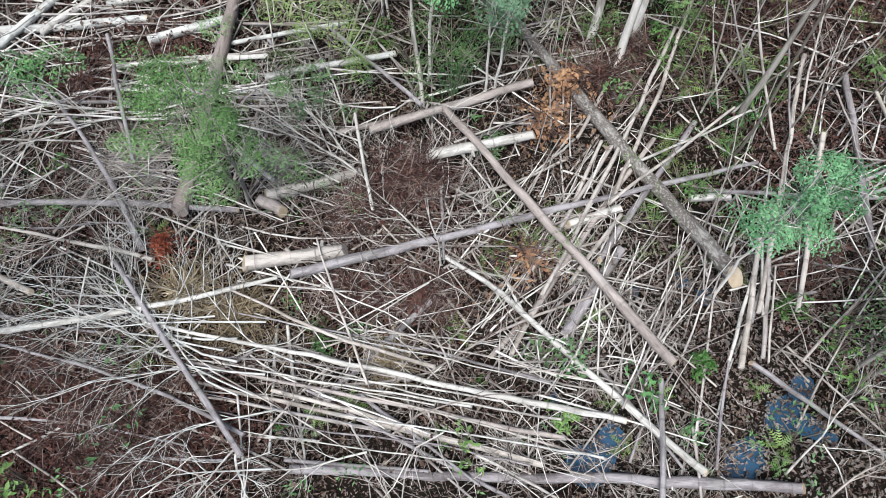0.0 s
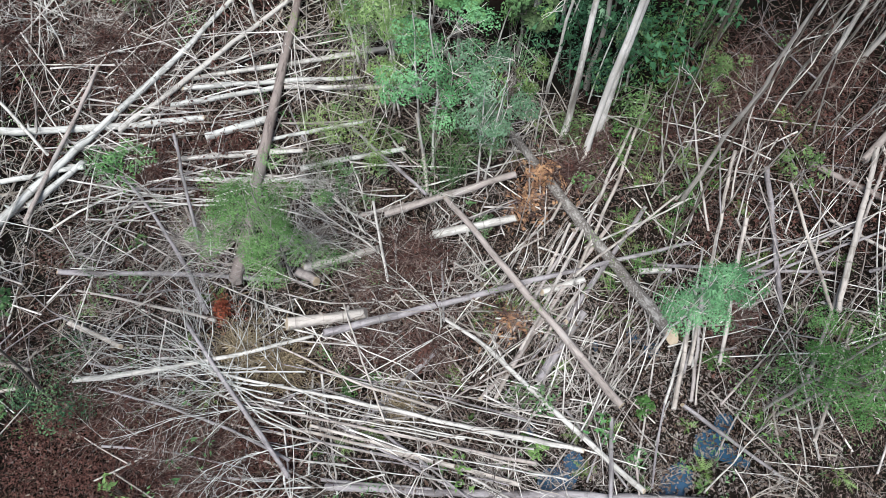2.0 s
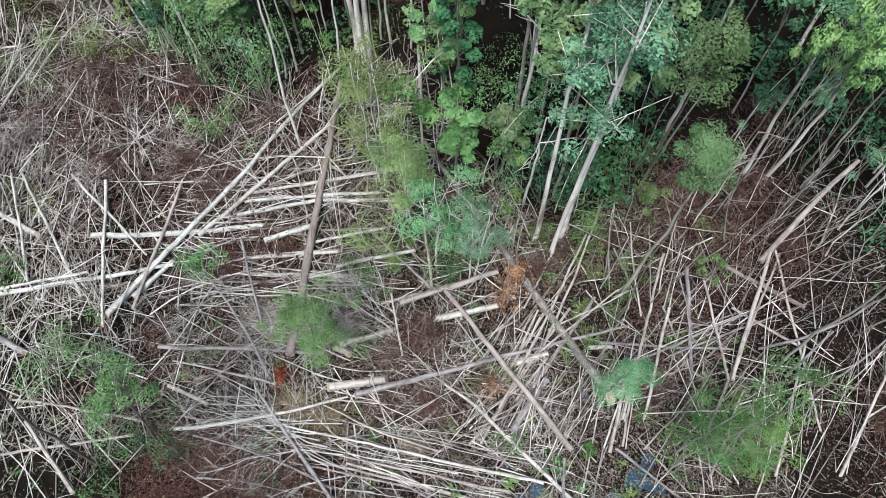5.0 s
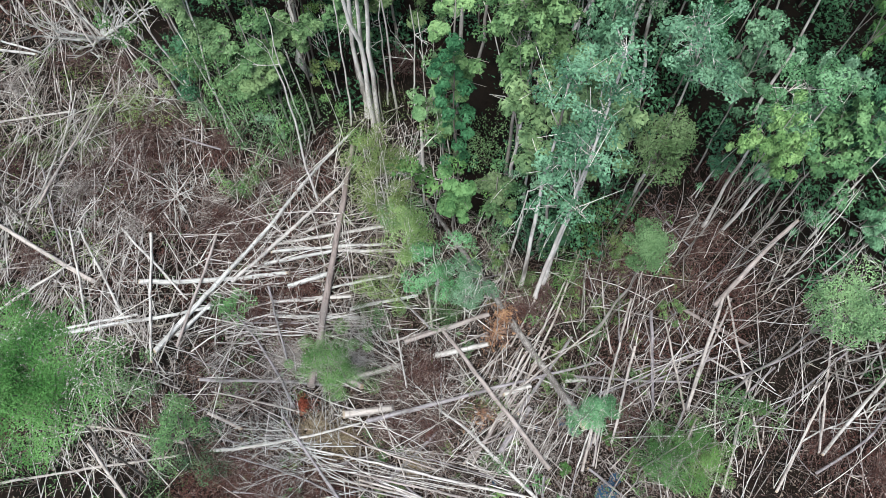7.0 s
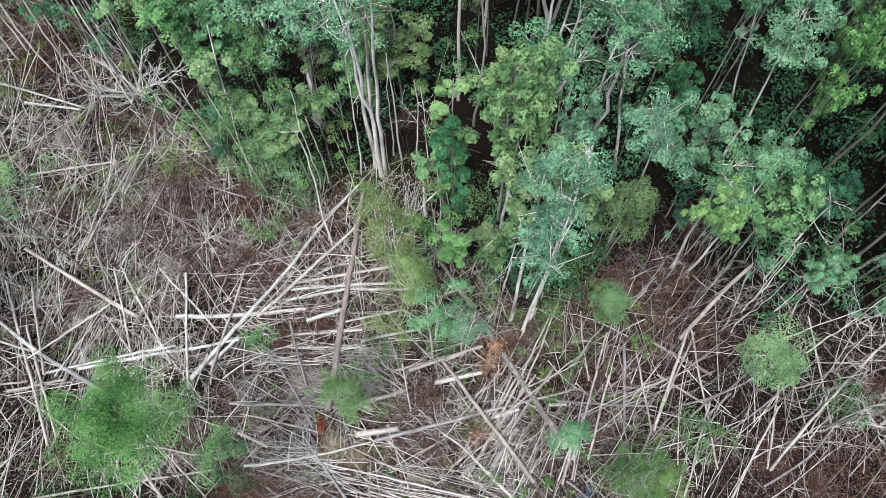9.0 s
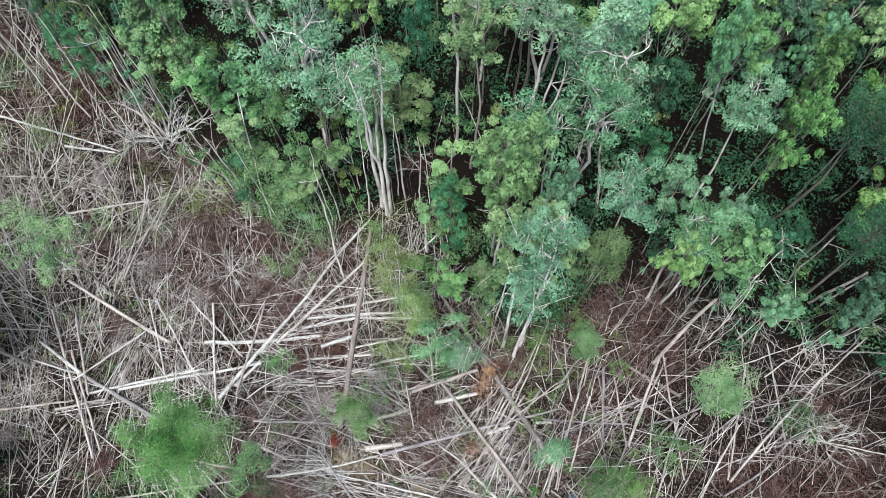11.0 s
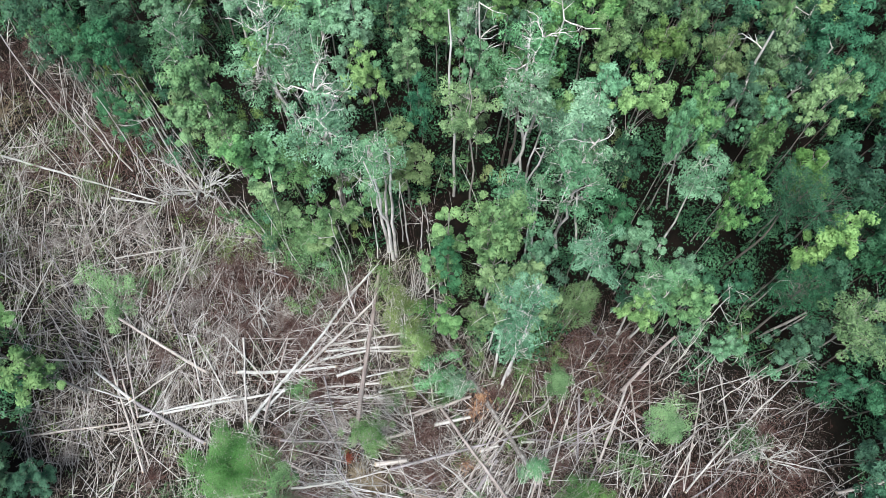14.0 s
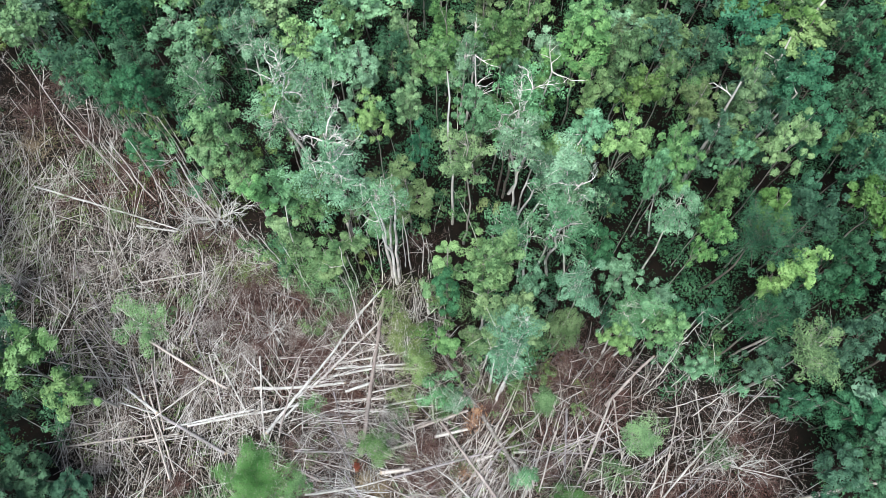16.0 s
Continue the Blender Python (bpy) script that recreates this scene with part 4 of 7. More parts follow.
            if fine:
                grown.append(limb.make("limb", bark, root, True))
        # bare twig ends that stand out of the crown
        if bark is not TRUNK_DARK and (not fine or not tufted):
            for _ in range(int(rng.integers(0, 2)) if tufted else 9):
                gv = unit(rng.normal(size=3) + np.array([0, 0, 0.9]))
                e = mid + gv * np.array([cw, cw, ch]) * rng.uniform(0.85, 1.08)
                st = np.array([np.interp(0.8, z, pts[:, i]) for i in range(3)])
                m1, m2 = st + (e - st) * 0.4 + rng.normal(size=3) * 0.15, st + (e - st) * 0.75 + rng.normal(size=3) * 0.15
                tw = min(0.02, trunk_r * 0.25)
                tube(trunk, [st, m1, m2, e], [tw, tw * 0.85, tw * 0.65, 0.006], 4)
                tube(trunk, [m2, m2 + rng.normal(size=3) * 0.35 + (0, 0, 0.2)], [tw * 0.6, 0.005], 3)
        stem = trunk.make("trunk", bark, root, True)
        for ob in grown:
            ob.parent = stem
    crown.make("crown", LEAF[species], root)
    rng = kept
    return tagged(root, TREE_WORDS[species], "tree", "forest trees")


def put(ob, x, y, turn=0.0, s=1.0, sz=None):
    ob.matrix_basis = Matrix.Translation((x, y, 0)) @ Matrix.Rotation(radians(turn), 4, "Z") @ Matrix.Diagonal((s, s, sz or s, 1))
    return ob


def snag(x, y, height, r, lean_x=0.0, lean_y=0.0, limbs=3, bark=TRUNK):
    """A dead standing trunk with broken top and a few bare limbs."""
    root = new("dead_tree")
    z = np.linspace(0, 1, 10)
    drift = np.cumsum(rng.normal(size=(10, 2)) * 0.006 * height, axis=0)
    pts = np.stack([lean_x * height * z + drift[:, 0], lean_y * height * z + drift[:, 1], -0.2 + z * (height + 0.2)], 1)
    trunk = Pile()
    tube(trunk, pts, r * (1 - 0.6 * z), 9, 0.05)
    stem = trunk.make("trunk", bark, root, True)
    for _ in range(limbs):
        i = int(rng.integers(5, 10))
        d = unit(rng.normal(size=3) * np.array([1, 1, 0.3]) + np.array([0, 0, 0.7]))
        limb = Pile()
        fork(limb, pts[i] - (0, 0, 0.05), d, min(1.4, height * rng.uniform(0.14, 0.26)), r * 0.45, 1, 0.8, 0.8, 5)
        limb.make("limb", bark, stem, True)
    root.location = (x, y, 0)
    return tagged(root, "bare grey dead tree standing at the forest edge" if bark is TRUNK else "bare brown dead trunk standing among the trees", "dead tree", "dead trees")


def bare_tree(x, y, height, r, lean_x=0.0, lean_y=0.0, limbs=3):
    """A leafless young tree with thin forking branches."""
    root, r = new("bare_tree"), 0.85 * r
    z = np.linspace(0, 1, 9)
    drift = np.cumsum(rng.normal(size=(9, 2)) * 0.012 * height, axis=0)
    pts = np.stack([lean_x * height * z + drift[:, 0], lean_y * height * z + drift[:, 1], -0.2 + z * (height + 0.2)], 1)
    trunk = Pile()
    tube(trunk, pts, r * (1 - 0.75 * z), 7, 0.05)
    bark = TRUNK if rng.random() < 0.4 else TRUNK_MID
    stem = trunk.make("trunk", bark, root, True)
    for k in range(limbs):
        i = 3 + k * 6 // limbs
        a = k * 2.4 + rng.normal() * 0.5
        d = unit(np.array([math.cos(a), math.sin(a), rng.uniform(1.2, 2.4)]))
        limb = Pile()
        fork(limb, pts[i], d, height * rng.uniform(0.13, 0.22), r * 0.45, 1, 0.4, 0.8, 5)
        limb.make("limb", bark, stem, True)
    root.location = (x, y, 0)
    return tagged(root, "leafless pale young tree with thin forking branches", "dead tree", "bare young trees")


def dead_bush(x, y, reach, r, limbs):
    """A felled, bleached crown: stout forking limbs spread from one root."""
    root = new("dead_bush")
    for k in range(limbs):
        a = k * 6.283 / limbs + rng.normal() * 0.25
        d = unit(np.array([math.cos(a), math.sin(a), rng.uniform(0.35, 1.0)]))
        limb = Pile()
        fork(limb, np.array([0, 0, 0.1]), d, reach * rng.uniform(0.7, 1.1), r, 2, 0.75, 0.6, 6)
        limb.make("limb", LOG["bleached"], root, True)
    root.location = (x, y, float(ground_z(x, y)))
    return tagged(root, "bleached white dead crown with forking limbs", "dead bush", "dead bushes")


def limbed_tree(species, x, y, height, r, tiers, seed):
    """A tall old tree whose bare white limbs stand out of thin foliage."""
    global rng
    kept, rng = rng, np.random.default_rng(seed)
    leaf, slim, rc, ncl, per, flat, tb = SPECIES[species]
    root = new("tree")
    z = np.linspace(0, 1, 12)
    drift = np.cumsum(rng.normal(size=(12, 2)) * 0.012 * height, axis=0)
    pts = np.stack([drift[:, 0], drift[:, 1], -0.25 + z * height * 0.9], 1)
    trunk, crown = Pile(), Pile()
    tube(trunk, pts, r * (1 - 0.65 * z), 10, 0.05)
    stem = trunk.make("trunk", TRUNK, root, True)
    for share, count, reach, tufts in tiers:
        at = np.array([np.interp(share, z, pts[:, i]) for i in range(3)])
        for k in range(count):
            a = k * 6.283 / count + rng.normal() * 0.35
            d = unit(np.array([math.cos(a), math.sin(a), rng.uniform(0.25, 0.8)]))
            limb = Pile()
            fork(limb, at - (0, 0, 0.1 * k), d, reach * rng.uniform(0.7, 1.05), r * 0.3, 2, 0.7, 1.3, 6)
            limb.make("limb", TRUNK, stem, True)
            for _ in range(tufts):
                c = at + d * reach * rng.uniform(0.35, 1.1) + rng.normal(size=3) * np.array([0.55, 0.55, 0.45]) - np.array([0, 0, 0.5])
                clump_leaves(crown, c, rc * rng.uniform(0.7, 1.1), int(per * 0.7), leaf * 0.75, slim, 0.6)
    crown.make("crown", LEAF[species], root)
    root.location = (x, y, 0)
    rng = kept
    return tagged(root, "tall old tree with bare white limbs above grey-green foliage", "tree", "forest trees")


rng = np.random.default_rng(23)
limbed_tree("grey", -6.1, 19.6, 15.6, 0.15, ((0.62, 5, 2.0, 8), (0.8, 4, 1.7, 6), (0.97, 4, 1.9, 4)), 201)
limbed_tree("grey", 6.6, 17.6, 13.6, 0.1, ((0.6, 4, 1.8, 6), (0.82, 4, 1.6, 4), (0.97, 4, 1.5, 3)), 202)
limbed_tree("grey", -8.9, 23.9, 14.6, 0.13, ((0.6, 5, 1.9, 7), (0.8, 4, 1.6, 6), (0.96, 4, 1.5, 4)), 203)
limbed_tree("grey", 4.3, 23.4, 14.4, 0.12, ((0.62, 5, 1.8, 7), (0.8, 4, 1.5, 6), (0.96, 4, 1.5, 5)), 204)
put(make_tree("fresh", 4.6, 2.1, 0.04, 2, 0.34, clumps=60, leaf_scale=0.27, dense=2.1, fine=True, seed=101), -3.5, 5.95, 0)
put(make_tree("grey", 4.6, 1.25, 0.03, 1, 0.6, clumps=28, leaf_scale=0.28, dense=2.0, fine=True, seed=102), 4.62, 4.35, 0)
put(make_tree("fresh", 13.0, 3.6, 0.045, 1, 0.92, bark=TRUNK_DARK, clumps=96, leaf_scale=0.34, dense=2.4, tufted=False, fine=True, lean=(0.2, 0.05), seed=103), -10.1, 2.7, 0)
put(make_tree("mid", 7.4, 1.7, 0.04, 1, 0.6, clumps=22, leaf_scale=0.4, dense=1.2, lean=(0.2, 0.05), bark=TRUNK_DARK, fine=True, seed=145), -8.2, 3.2, 0)
put(make_tree("grey", 5.2, 1.5, 0.03, 2, 0.45, clumps=26, leaf_scale=0.36, dense=1.4, fine=True, seed=104), 0.9, 8.4, 0)
put(make_tree("grey", 6.2, 2.0, 0.035, 2, 0.35, clumps=30, leaf_scale=0.36, dense=1.4, fine=True, seed=105), -0.4, 8.9, 0)
put(make_tree("feathery", 7.6, 2.4, 0.035, 3, 0.2, bark=TRUNK, clumps=42, leaf_scale=0.6, dense=0.75, fine=True, seed=106), -2.1, 11.9, 0)
put(make_tree("feathery", 5.0, 1.7, 0.03, 2, 0.25, bark=TRUNK, clumps=32, leaf_scale=0.6, dense=0.8, fine=True, seed=107), -1.2, 10.4, 0)
put(make_tree("fresh", 10.1, 1.45, 0.03, 1, 0.84, clumps=30, leaf_scale=0.42, dense=2.2, tufted=False, bark=TRUNK_DARK, fine=True, seed=108), 5.1, 7.0, 0)
put(make_tree("fresh", 6.8, 2.2, 0.04, 2, 0.4, clumps=44, leaf_scale=0.3, dense=1.5, fine=True, seed=109), 6.85, 2.95, 0)
put(make_tree("fresh", 6.0, 1.8, 0.04, 1, 0.4, clumps=36, leaf_scale=0.3, dense=1.7, fine=True, seed=110), 7.6, 3.2, 0)
put(make_tree("grey", 14.6, 2.0, 0.085, 3, 0.55, (0.03, 0.02), gap=0.42, wander=0.002, clumps=96, leaf_scale=0.55, dense=0.8, fine=True, seed=111), 3.3, 9.6, 20)
put(make_tree("mid", 10.6, 2.3, 0.05, 1, 0.87, clumps=34, leaf_scale=0.34, dense=2.2, tufted=False, fine=True, seed=112), 9.95, 5.4, 0)
put(make_tree("mid", 10.4, 3.4, 0.045, 1, 0.78, clumps=40, leaf_scale=0.4, dense=1.5, bark=TRUNK_DARK, fine=True, seed=113), -15.2, 11.2, 0)
put(make_tree("mid", 7.2, 3.0, 0.09, 1, 0.5, clumps=26, fine=True, seed=114), -19.6, 8.5, 0)
put(make_tree("bright", 11.9, 2.7, 0.08, 1, 0.7, leaf_scale=0.7, dense=1.1, fine=True, seed=115), 2.45, 14.6, 0)
put(make_tree("grey", 14.6, 2.8, 0.11, 4, 0.74, clumps=44, gap=0.24, wander=0.005, leaf_scale=0.6, dense=0.75, fine=True, seed=116), -3.0, 17.0, 0)
put(make_tree("mid", 7.6, 2.0, 0.05, 2, 0.3, clumps=26, fine=True, seed=117), -6.2, 16.6, 0)
put(make_tree("mid", 8.0, 1.6, 0.05, 1, 0.35, clumps=18, fine=True, seed=118), -5.2, 17.2, 0)
put(make_tree("mid", 10.5, 1.6, 0.07, 1, 0.35, clumps=30, fine=True, seed=119), 0.5, 15.3, 0)
put(make_tree("mid", 7.5, 1.72, 0.05, 1, 0.3, clumps=26, fine=True, seed=120), -6.57, 16.12, 0)
put(make_tree("mid", 9, 1.79, 0.05, 1, 0.5, clumps=26, fine=True, seed=121), -8.93, 17.66, 0)
put(make_tree("mid", 9.5, 1.95, 0.05, 1, 0.55, clumps=26, fine=True, seed=122), -10.75, 19.62, 0)
put(make_tree("mid", 9, 2.17, 0.05, 1, 0.55, clumps=26, fine=True, seed=123), -14.52, 22.01, 0)
put(make_tree("mid", 6, 1.73, 0.05, 1, 0.3, clumps=26, fine=True, seed=124), -7.73, 16.8, 0)
put(make_tree("dark", 8.5, 1.61, 0.05, 1, 0.2, clumps=26, fine=True, seed=125), 0.69, 14.52, 0)
put(make_tree("mid", 7, 1.53, 0.05, 1, 0.3, clumps=26, fine=True, seed=126), -0.1, 15.18, 0)
put(make_tree("mid", 5, 1.24, 0.05, 1, 0.2, clumps=26, fine=True, seed=127), 0.41, 12.04, 0)
put(make_tree("mid", 4, 1.27, 0.05, 1, 0.2, clumps=26, fine=True, seed=128), 1.92, 12.32, 0)
put(make_tree("grey", 10.9, 3.12, 0.1, 1, 0.6, (0.049, 0.003), clumps=46, fine=True, leaf_scale=0.75, dense=0.8, seed=129), -12.47, 29.77, 0)
put(make_tree("grey", 9.9, 4.29, 0.1, 1, 0.62, (0.081, 0.002), clumps=46, fine=True, leaf_scale=0.75, dense=0.8, seed=130), -15.27, 26.68, 0)
put(make_tree("grey", 11.0, 3.98, 0.1, 2, 0.55, (0.009, -0.001), clumps=46, fine=True, leaf_scale=0.75, dense=0.8, seed=131), -7.66, 25.18, 0)
put(make_tree("mid", 7.9, 2.88, 0.06, 2, 0.5, (0.015, 0.003), clumps=46, fine=True, leaf_scale=0.75, dense=0.8, seed=132), -12.02, 21.64, 0)
put(make_tree("mid", 9.4, 2.75, 0.06, 1, 0.5, (-0.018, 0.001), clumps=46, fine=True, leaf_scale=0.75, dense=0.8, seed=133), -7.18, 19.4, 0)
put(make_tree("mid", 7.2, 1.34, 0.045, 2, 0.5, (0.040, 0.003), clumps=14, fine=True, leaf_scale=0.75, dense=0.8, seed=134), -5.81, 19.13, 0)
put(make_tree("mid", 14.3, 2.52, 0.07, 1, 0.6, (0.001, 0.003), clumps=46, fine=True, leaf_scale=0.75, dense=0.8, seed=135), 1.4, 19.62, 0)
put(make_tree("grey", 11.0, 4.12, 0.1, 2, 0.5, (0.036, 0.003), clumps=44, fine=True, leaf_scale=0.75, dense=0.8, seed=136), 1.23, 29.2, 0)
put(make_tree("grey", 12.8, 2.48, 0.1, 1, 0.65, (-0.007, 0.001), clumps=46, fine=True, leaf_scale=0.75, dense=0.8, seed=137), 4.65, 21.49, 0)
put(make_tree("grey", 10.6, 2.72, 0.09, 1, 0.7, (0.147, -0.002), clumps=46, fine=True, leaf_scale=0.75, dense=0.8, seed=138), 4.62, 20.48, 0)
put(make_tree("grey", 16.0, 1.95, 0.08, 1, 0.7, (-0.128, 0.094), clumps=46, fine=True, leaf_scale=0.75, dense=0.8, seed=139), 8.04, 16.97, 0)
put(make_tree("mid", 8.6, 3.23, 0.08, 1, 0.6, (-0.421, 0.000), clumps=46, fine=True, leaf_scale=0.75, dense=0.8, seed=140), 22.14, 30.15, 0)
put(make_tree("grey", 9.2, 1.30, 0.06, 1, 0.6, (-0.203, 0.001), clumps=14, fine=True, leaf_scale=0.75, dense=0.8, seed=141), 13.87, 20.26, 0)
put(make_tree("fresh", 7.9, 2.48, 0.06, 1, 0.6, (-0.242, 0.001), clumps=46, fine=True, leaf_scale=0.75, dense=0.8, seed=142), 17.54, 27.28, 0)
put(make_tree("mid", 8.8, 2.37, 0.07, 1, 0.6, (-0.336, -0.002), clumps=46, fine=True, leaf_scale=0.75, dense=0.8, seed=143), 20.79, 23.73, 0)
put(make_tree("mid", 5.5, 2.16, 0.07, 1, 0.6, (-0.307, 0.000), clumps=46, fine=True, leaf_scale=0.75, dense=0.8, seed=144), 27.94, 24.69, 0)
put(make_tree("grey", 12.4, 3.9, 0.09, 2, 0.8, clumps=64, gap=0.3, leaf_scale=0.75, dense=0.85, fine=True, seed=151), 5.5, 16.2, 0)
put(make_tree("grey", 11.3, 2.7, 0.07, 1, 0.8, clumps=40, leaf_scale=0.6, dense=1.0, fine=True, seed=152), 7.4, 13.2, 0)
put(make_tree("fresh", 8.0, 2.6, 0.06, 1, 0.68, clumps=44, leaf_scale=0.6, dense=1.1, tufted=False, bark=TRUNK_DARK, fine=True, seed=153), 6.6, 11.9, 0)
put(make_tree("grey", 10.2, 2.6, 0.07, 2, 0.66, clumps=46, gap=0.3, leaf_scale=0.6, dense=1.0, fine=True, seed=154), 10.4, 12.1, 0)
put(make_tree("dark", 10.6, 3.0, 0.09, 1, 0.78, clumps=50, leaf_scale=0.65, dense=1.0, fine=True, seed=155), 16.3, 11.7, 0)
put(make_tree("mid", 10.6, 3.4, 0.08, 1, 0.74, clumps=56, leaf_scale=0.65, dense=1.0, fine=True, seed=156), 18.8, 10.2, 0)
put(make_tree("grey", 10.6, 3.2, 0.07, 1, 0.78, clumps=46, leaf_scale=0.65, dense=0.9, fine=True, seed=157), 13.0, 17.7, 0)
put(make_tree("dark", 11.6, 4.4, 0.09, 1, 0.76, clumps=76, leaf_scale=0.7, dense=0.9, tufted=False, bark=TRUNK_DARK, fine=True, seed=158), 16.6, 16.4, 0)
snag(4.62, 20.23, 9.5, 0.09, 0.33, 0.2, 5)
snag(4.92, 21.62, 9, 0.08, 0.05, 0, 4)
snag(4.11, 23.11, 9, 0.1, 0, 0, 1, TRUNK_DARK)
snag(3.72, 23.32, 8, 0.08, 0.02, 0, 1, TRUNK_DARK)
snag(-15.12, 20.42, 3.2, 0.05, -0.1, 0.15, 8)
snag(21.56, 28.95, 9, 0.1, -0.1, 0.05, 3)
snag(-9.43, 25.16, 12, 0.1, -0.02, 0, 7)
snag(1.98, 25.29, 12, 0.09, 0, 0, 6)
snag(-0.81, 14.72, 3.2, 0.09, 0.0, 0.12, 0)
snag(0.58, 21.04, 17, 0.09, -0.01, 0, 0)
snag(5.25, 25.16, 12, 0.1, 0.05, 0, 3)
snag(-1.25, 17.57, 6.5, 0.04, 0, 0, 5)
snag(-2.45, 17.99, 5.5, 0.04, 0, 0, 3)
snag(-4.5, 18.28, 5, 0.035, 0, 0, 3)
snag(-5.02, 13.21, 8, 0.05, -0.03, 0.02, 1)
snag(14.1, 10.08, 4, 0.035, 0.05, 0.1, 5)
snag(15.01, 10.08, 4.5, 0.035, -0.1, 0.1, 5)
snag(15.37, 8.43, 5, 0.035, 0.15, 0.15, 6)
snag(14.49, 12.32, 5, 0.035, 0.1, 0.1, 5)
snag(2.52, 13.53, 6, 0.09, 0.02, 0, 2)
snag(3.12, 13.27, 5, 0.06, 0, 0, 1)
snag(2.67, 11.21, 5, 0.05, 0, 0, 3)
snag(-0.76, 13.26, 4, 0.05, 0, 0, 3)
snag(14.98, 13.24, 4, 0.05, 0.1, 0.1, 5)
snag(17.52, 13.64, 5, 0.06, 0.1, 0.1, 4)
snag(14.11, 11.77, 4, 0.05, 0, 0.1, 4)
snag(-29.96, 31.04, 4, 0.05, -0.1, 0.1, 2)
snag(-21.22, 23.7, 5, 0.05, -0.05, 0.1, 1)
snag(-17.97, 25.52, 5, 0.05, -0.05, 0.1, 1)
snag(19.87, 25.49, 9, 0.1, 0.05, 0, 5)
snag(24.7, 34.63, 12, 0.12, 0.1, 0.05, 6)
snag(-21.47, 23.3, 6.1, 0.044, -0.05, 0.07, 0)
snag(-19.63, 22.53, 7.7, 0.053, -0.06, 0.03, 0)
snag(-18.16, 21.78, 9.5, 0.042, 0.03, -0.03, 0)
snag(-16.7, 21.04, 6.0, 0.034, 0.04, -0.0, 0)
snag(-22.82, 24.87, 8.0, 0.032, 0.0, -0.05, 1)
snag(-25.35, 26.9, 8.5, 0.051, -0.01, 0.09, 2)
snag(-14.99, 20.68, 8.2, 0.053, -0.07, 0.08, 2)
snag(-13.19, 19.59, 9.3, 0.033, -0.01, 0.03, 2)
snag(-12.08, 18.52, 6.0, 0.054, -0.06, 0.05, 1)
snag(-11.07, 18.17, 6.9, 0.051, -0.06, -0.01, 2)
snag(-9.67, 17.12, 7.6, 0.053, -0.05, -0.08, 1)
snag(-8.97, 16.44, 9.5, 0.047, 0.05, 0.1, 0)
snag(-5.78, 16.13, 8.2, 0.035, 0.03, -0.04, 1)
snag(-5.42, 16.48, 5.6, 0.042, -0.04, -0.02, 1)
snag(-3.92, 16.84, 8.6, 0.04, 0.02, 0.05, 2)
snag(-2.51, 17.2, 8.9, 0.031, -0.01, 0.01, 1)
snag(-2.06, 17.91, 7.5, 0.053, -0.01, 0.06, 0)
snag(-0.76, 17.22, 6.4, 0.032, -0.01, 0.01, 0)
snag(3.04, 16.23, 9.4, 0.037, -0.01, 0.1, 1)
snag(3.83, 16.58, 6.4, 0.054, 0.04, -0.01, 2)
snag(4.17, 17.63, 8.9, 0.04, 0.05, -0.04, 0)
snag(4.95, 16.94, 7.8, 0.054, -0.05, 0.02, 0)
snag(7.01, 14.26, 9.2, 0.041, -0.0, 0.06, 1, TRUNK_DARK)
snag(9.63, 12.35, 5.1, 0.04, -0.01, 0.02, 0, TRUNK_DARK)
snag(12.05, 12.38, 5.3, 0.046, -0.07, 0.04, 1, TRUNK_DARK)
snag(13.82, 12.09, 7.7, 0.037, -0.07, 0.02, 0, TRUNK_DARK)
snag(15.2, 11.17, 9.3, 0.036, -0.06, 0.04, 1, TRUNK_DARK)
snag(16.3, 10.57, 5.8, 0.035, 0.0, -0.08, 1, TRUNK_DARK)
snag(14.61, 6.95, 4.3, 0.028, 0.2, -0.09, 4)
snag(15.42, 5.33, 4.9, 0.035, -0.1, -0.01, 4)
snag(16.39, 7.63, 5.5, 0.025, -0.18, 0.07, 4)
snag(18.77, 7.66, 5.2, 0.022, -0.09, 0.03, 4)
snag(13.81, 8.96, 5.6, 0.029, 0.26, -0.03, 4)
snag(16.5, 24.5, 11.8, 0.13, -0.03, 0.0, 2)
snag(5.6, 7.9, 6.6, 0.062, 0.05, 0.05, 1, TRUNK_MID)
snag(8.35, 10.7, 5.2, 0.05, 0.02, 0.0, 1, TRUNK_MID)
snag(6.6, 12.6, 5.0, 0.03, 0.0, 0.0, 0, TRUNK_MID)
snag(7.1, 12.6, 5.0, 0.045, 0.06, 0.0, 0, TRUNK_MID)
kept_rng, rng = rng, np.random.default_rng(61)
# thin stems left standing over the browned brush
for _ in range(46):
    sx, sy = rng.uniform(4.6, 14.0), rng.uniform(7.2, 13.0)
    snag(sx, sy, rng.uniform(1.6, 4.4), rng.uniform(0.013, 0.026), rng.normal() * 0.16, rng.normal() * 0.16, int(rng.integers(0, 3)), TRUNK_MID if rng.random() < 0.6 else TRUNK)
for _ in range(26):
    k = rng.uniform(0, 1)
    sx, sy = -26.0 + 16.5 * k + rng.normal() * 0.9, 29.0 - 11.5 * k + rng.normal() * 0.9
    snag(sx, sy, rng.uniform(3.0, 7.0), rng.uniform(0.018, 0.034), rng.normal() * 0.05, rng.normal() * 0.05, int(rng.integers(0, 2)), TRUNK_MID)
rng = kept_rng
dead_bush(-15.1, 21.3, 2.5, 0.075, 9)
dead_bush(-12.3, 17.6, 1.0, 0.03, 5)
dead_bush(-10.6, 13.4, 1.1, 0.03, 5)
dead_bush(17.6, 5.4, 1.5, 0.04, 6)
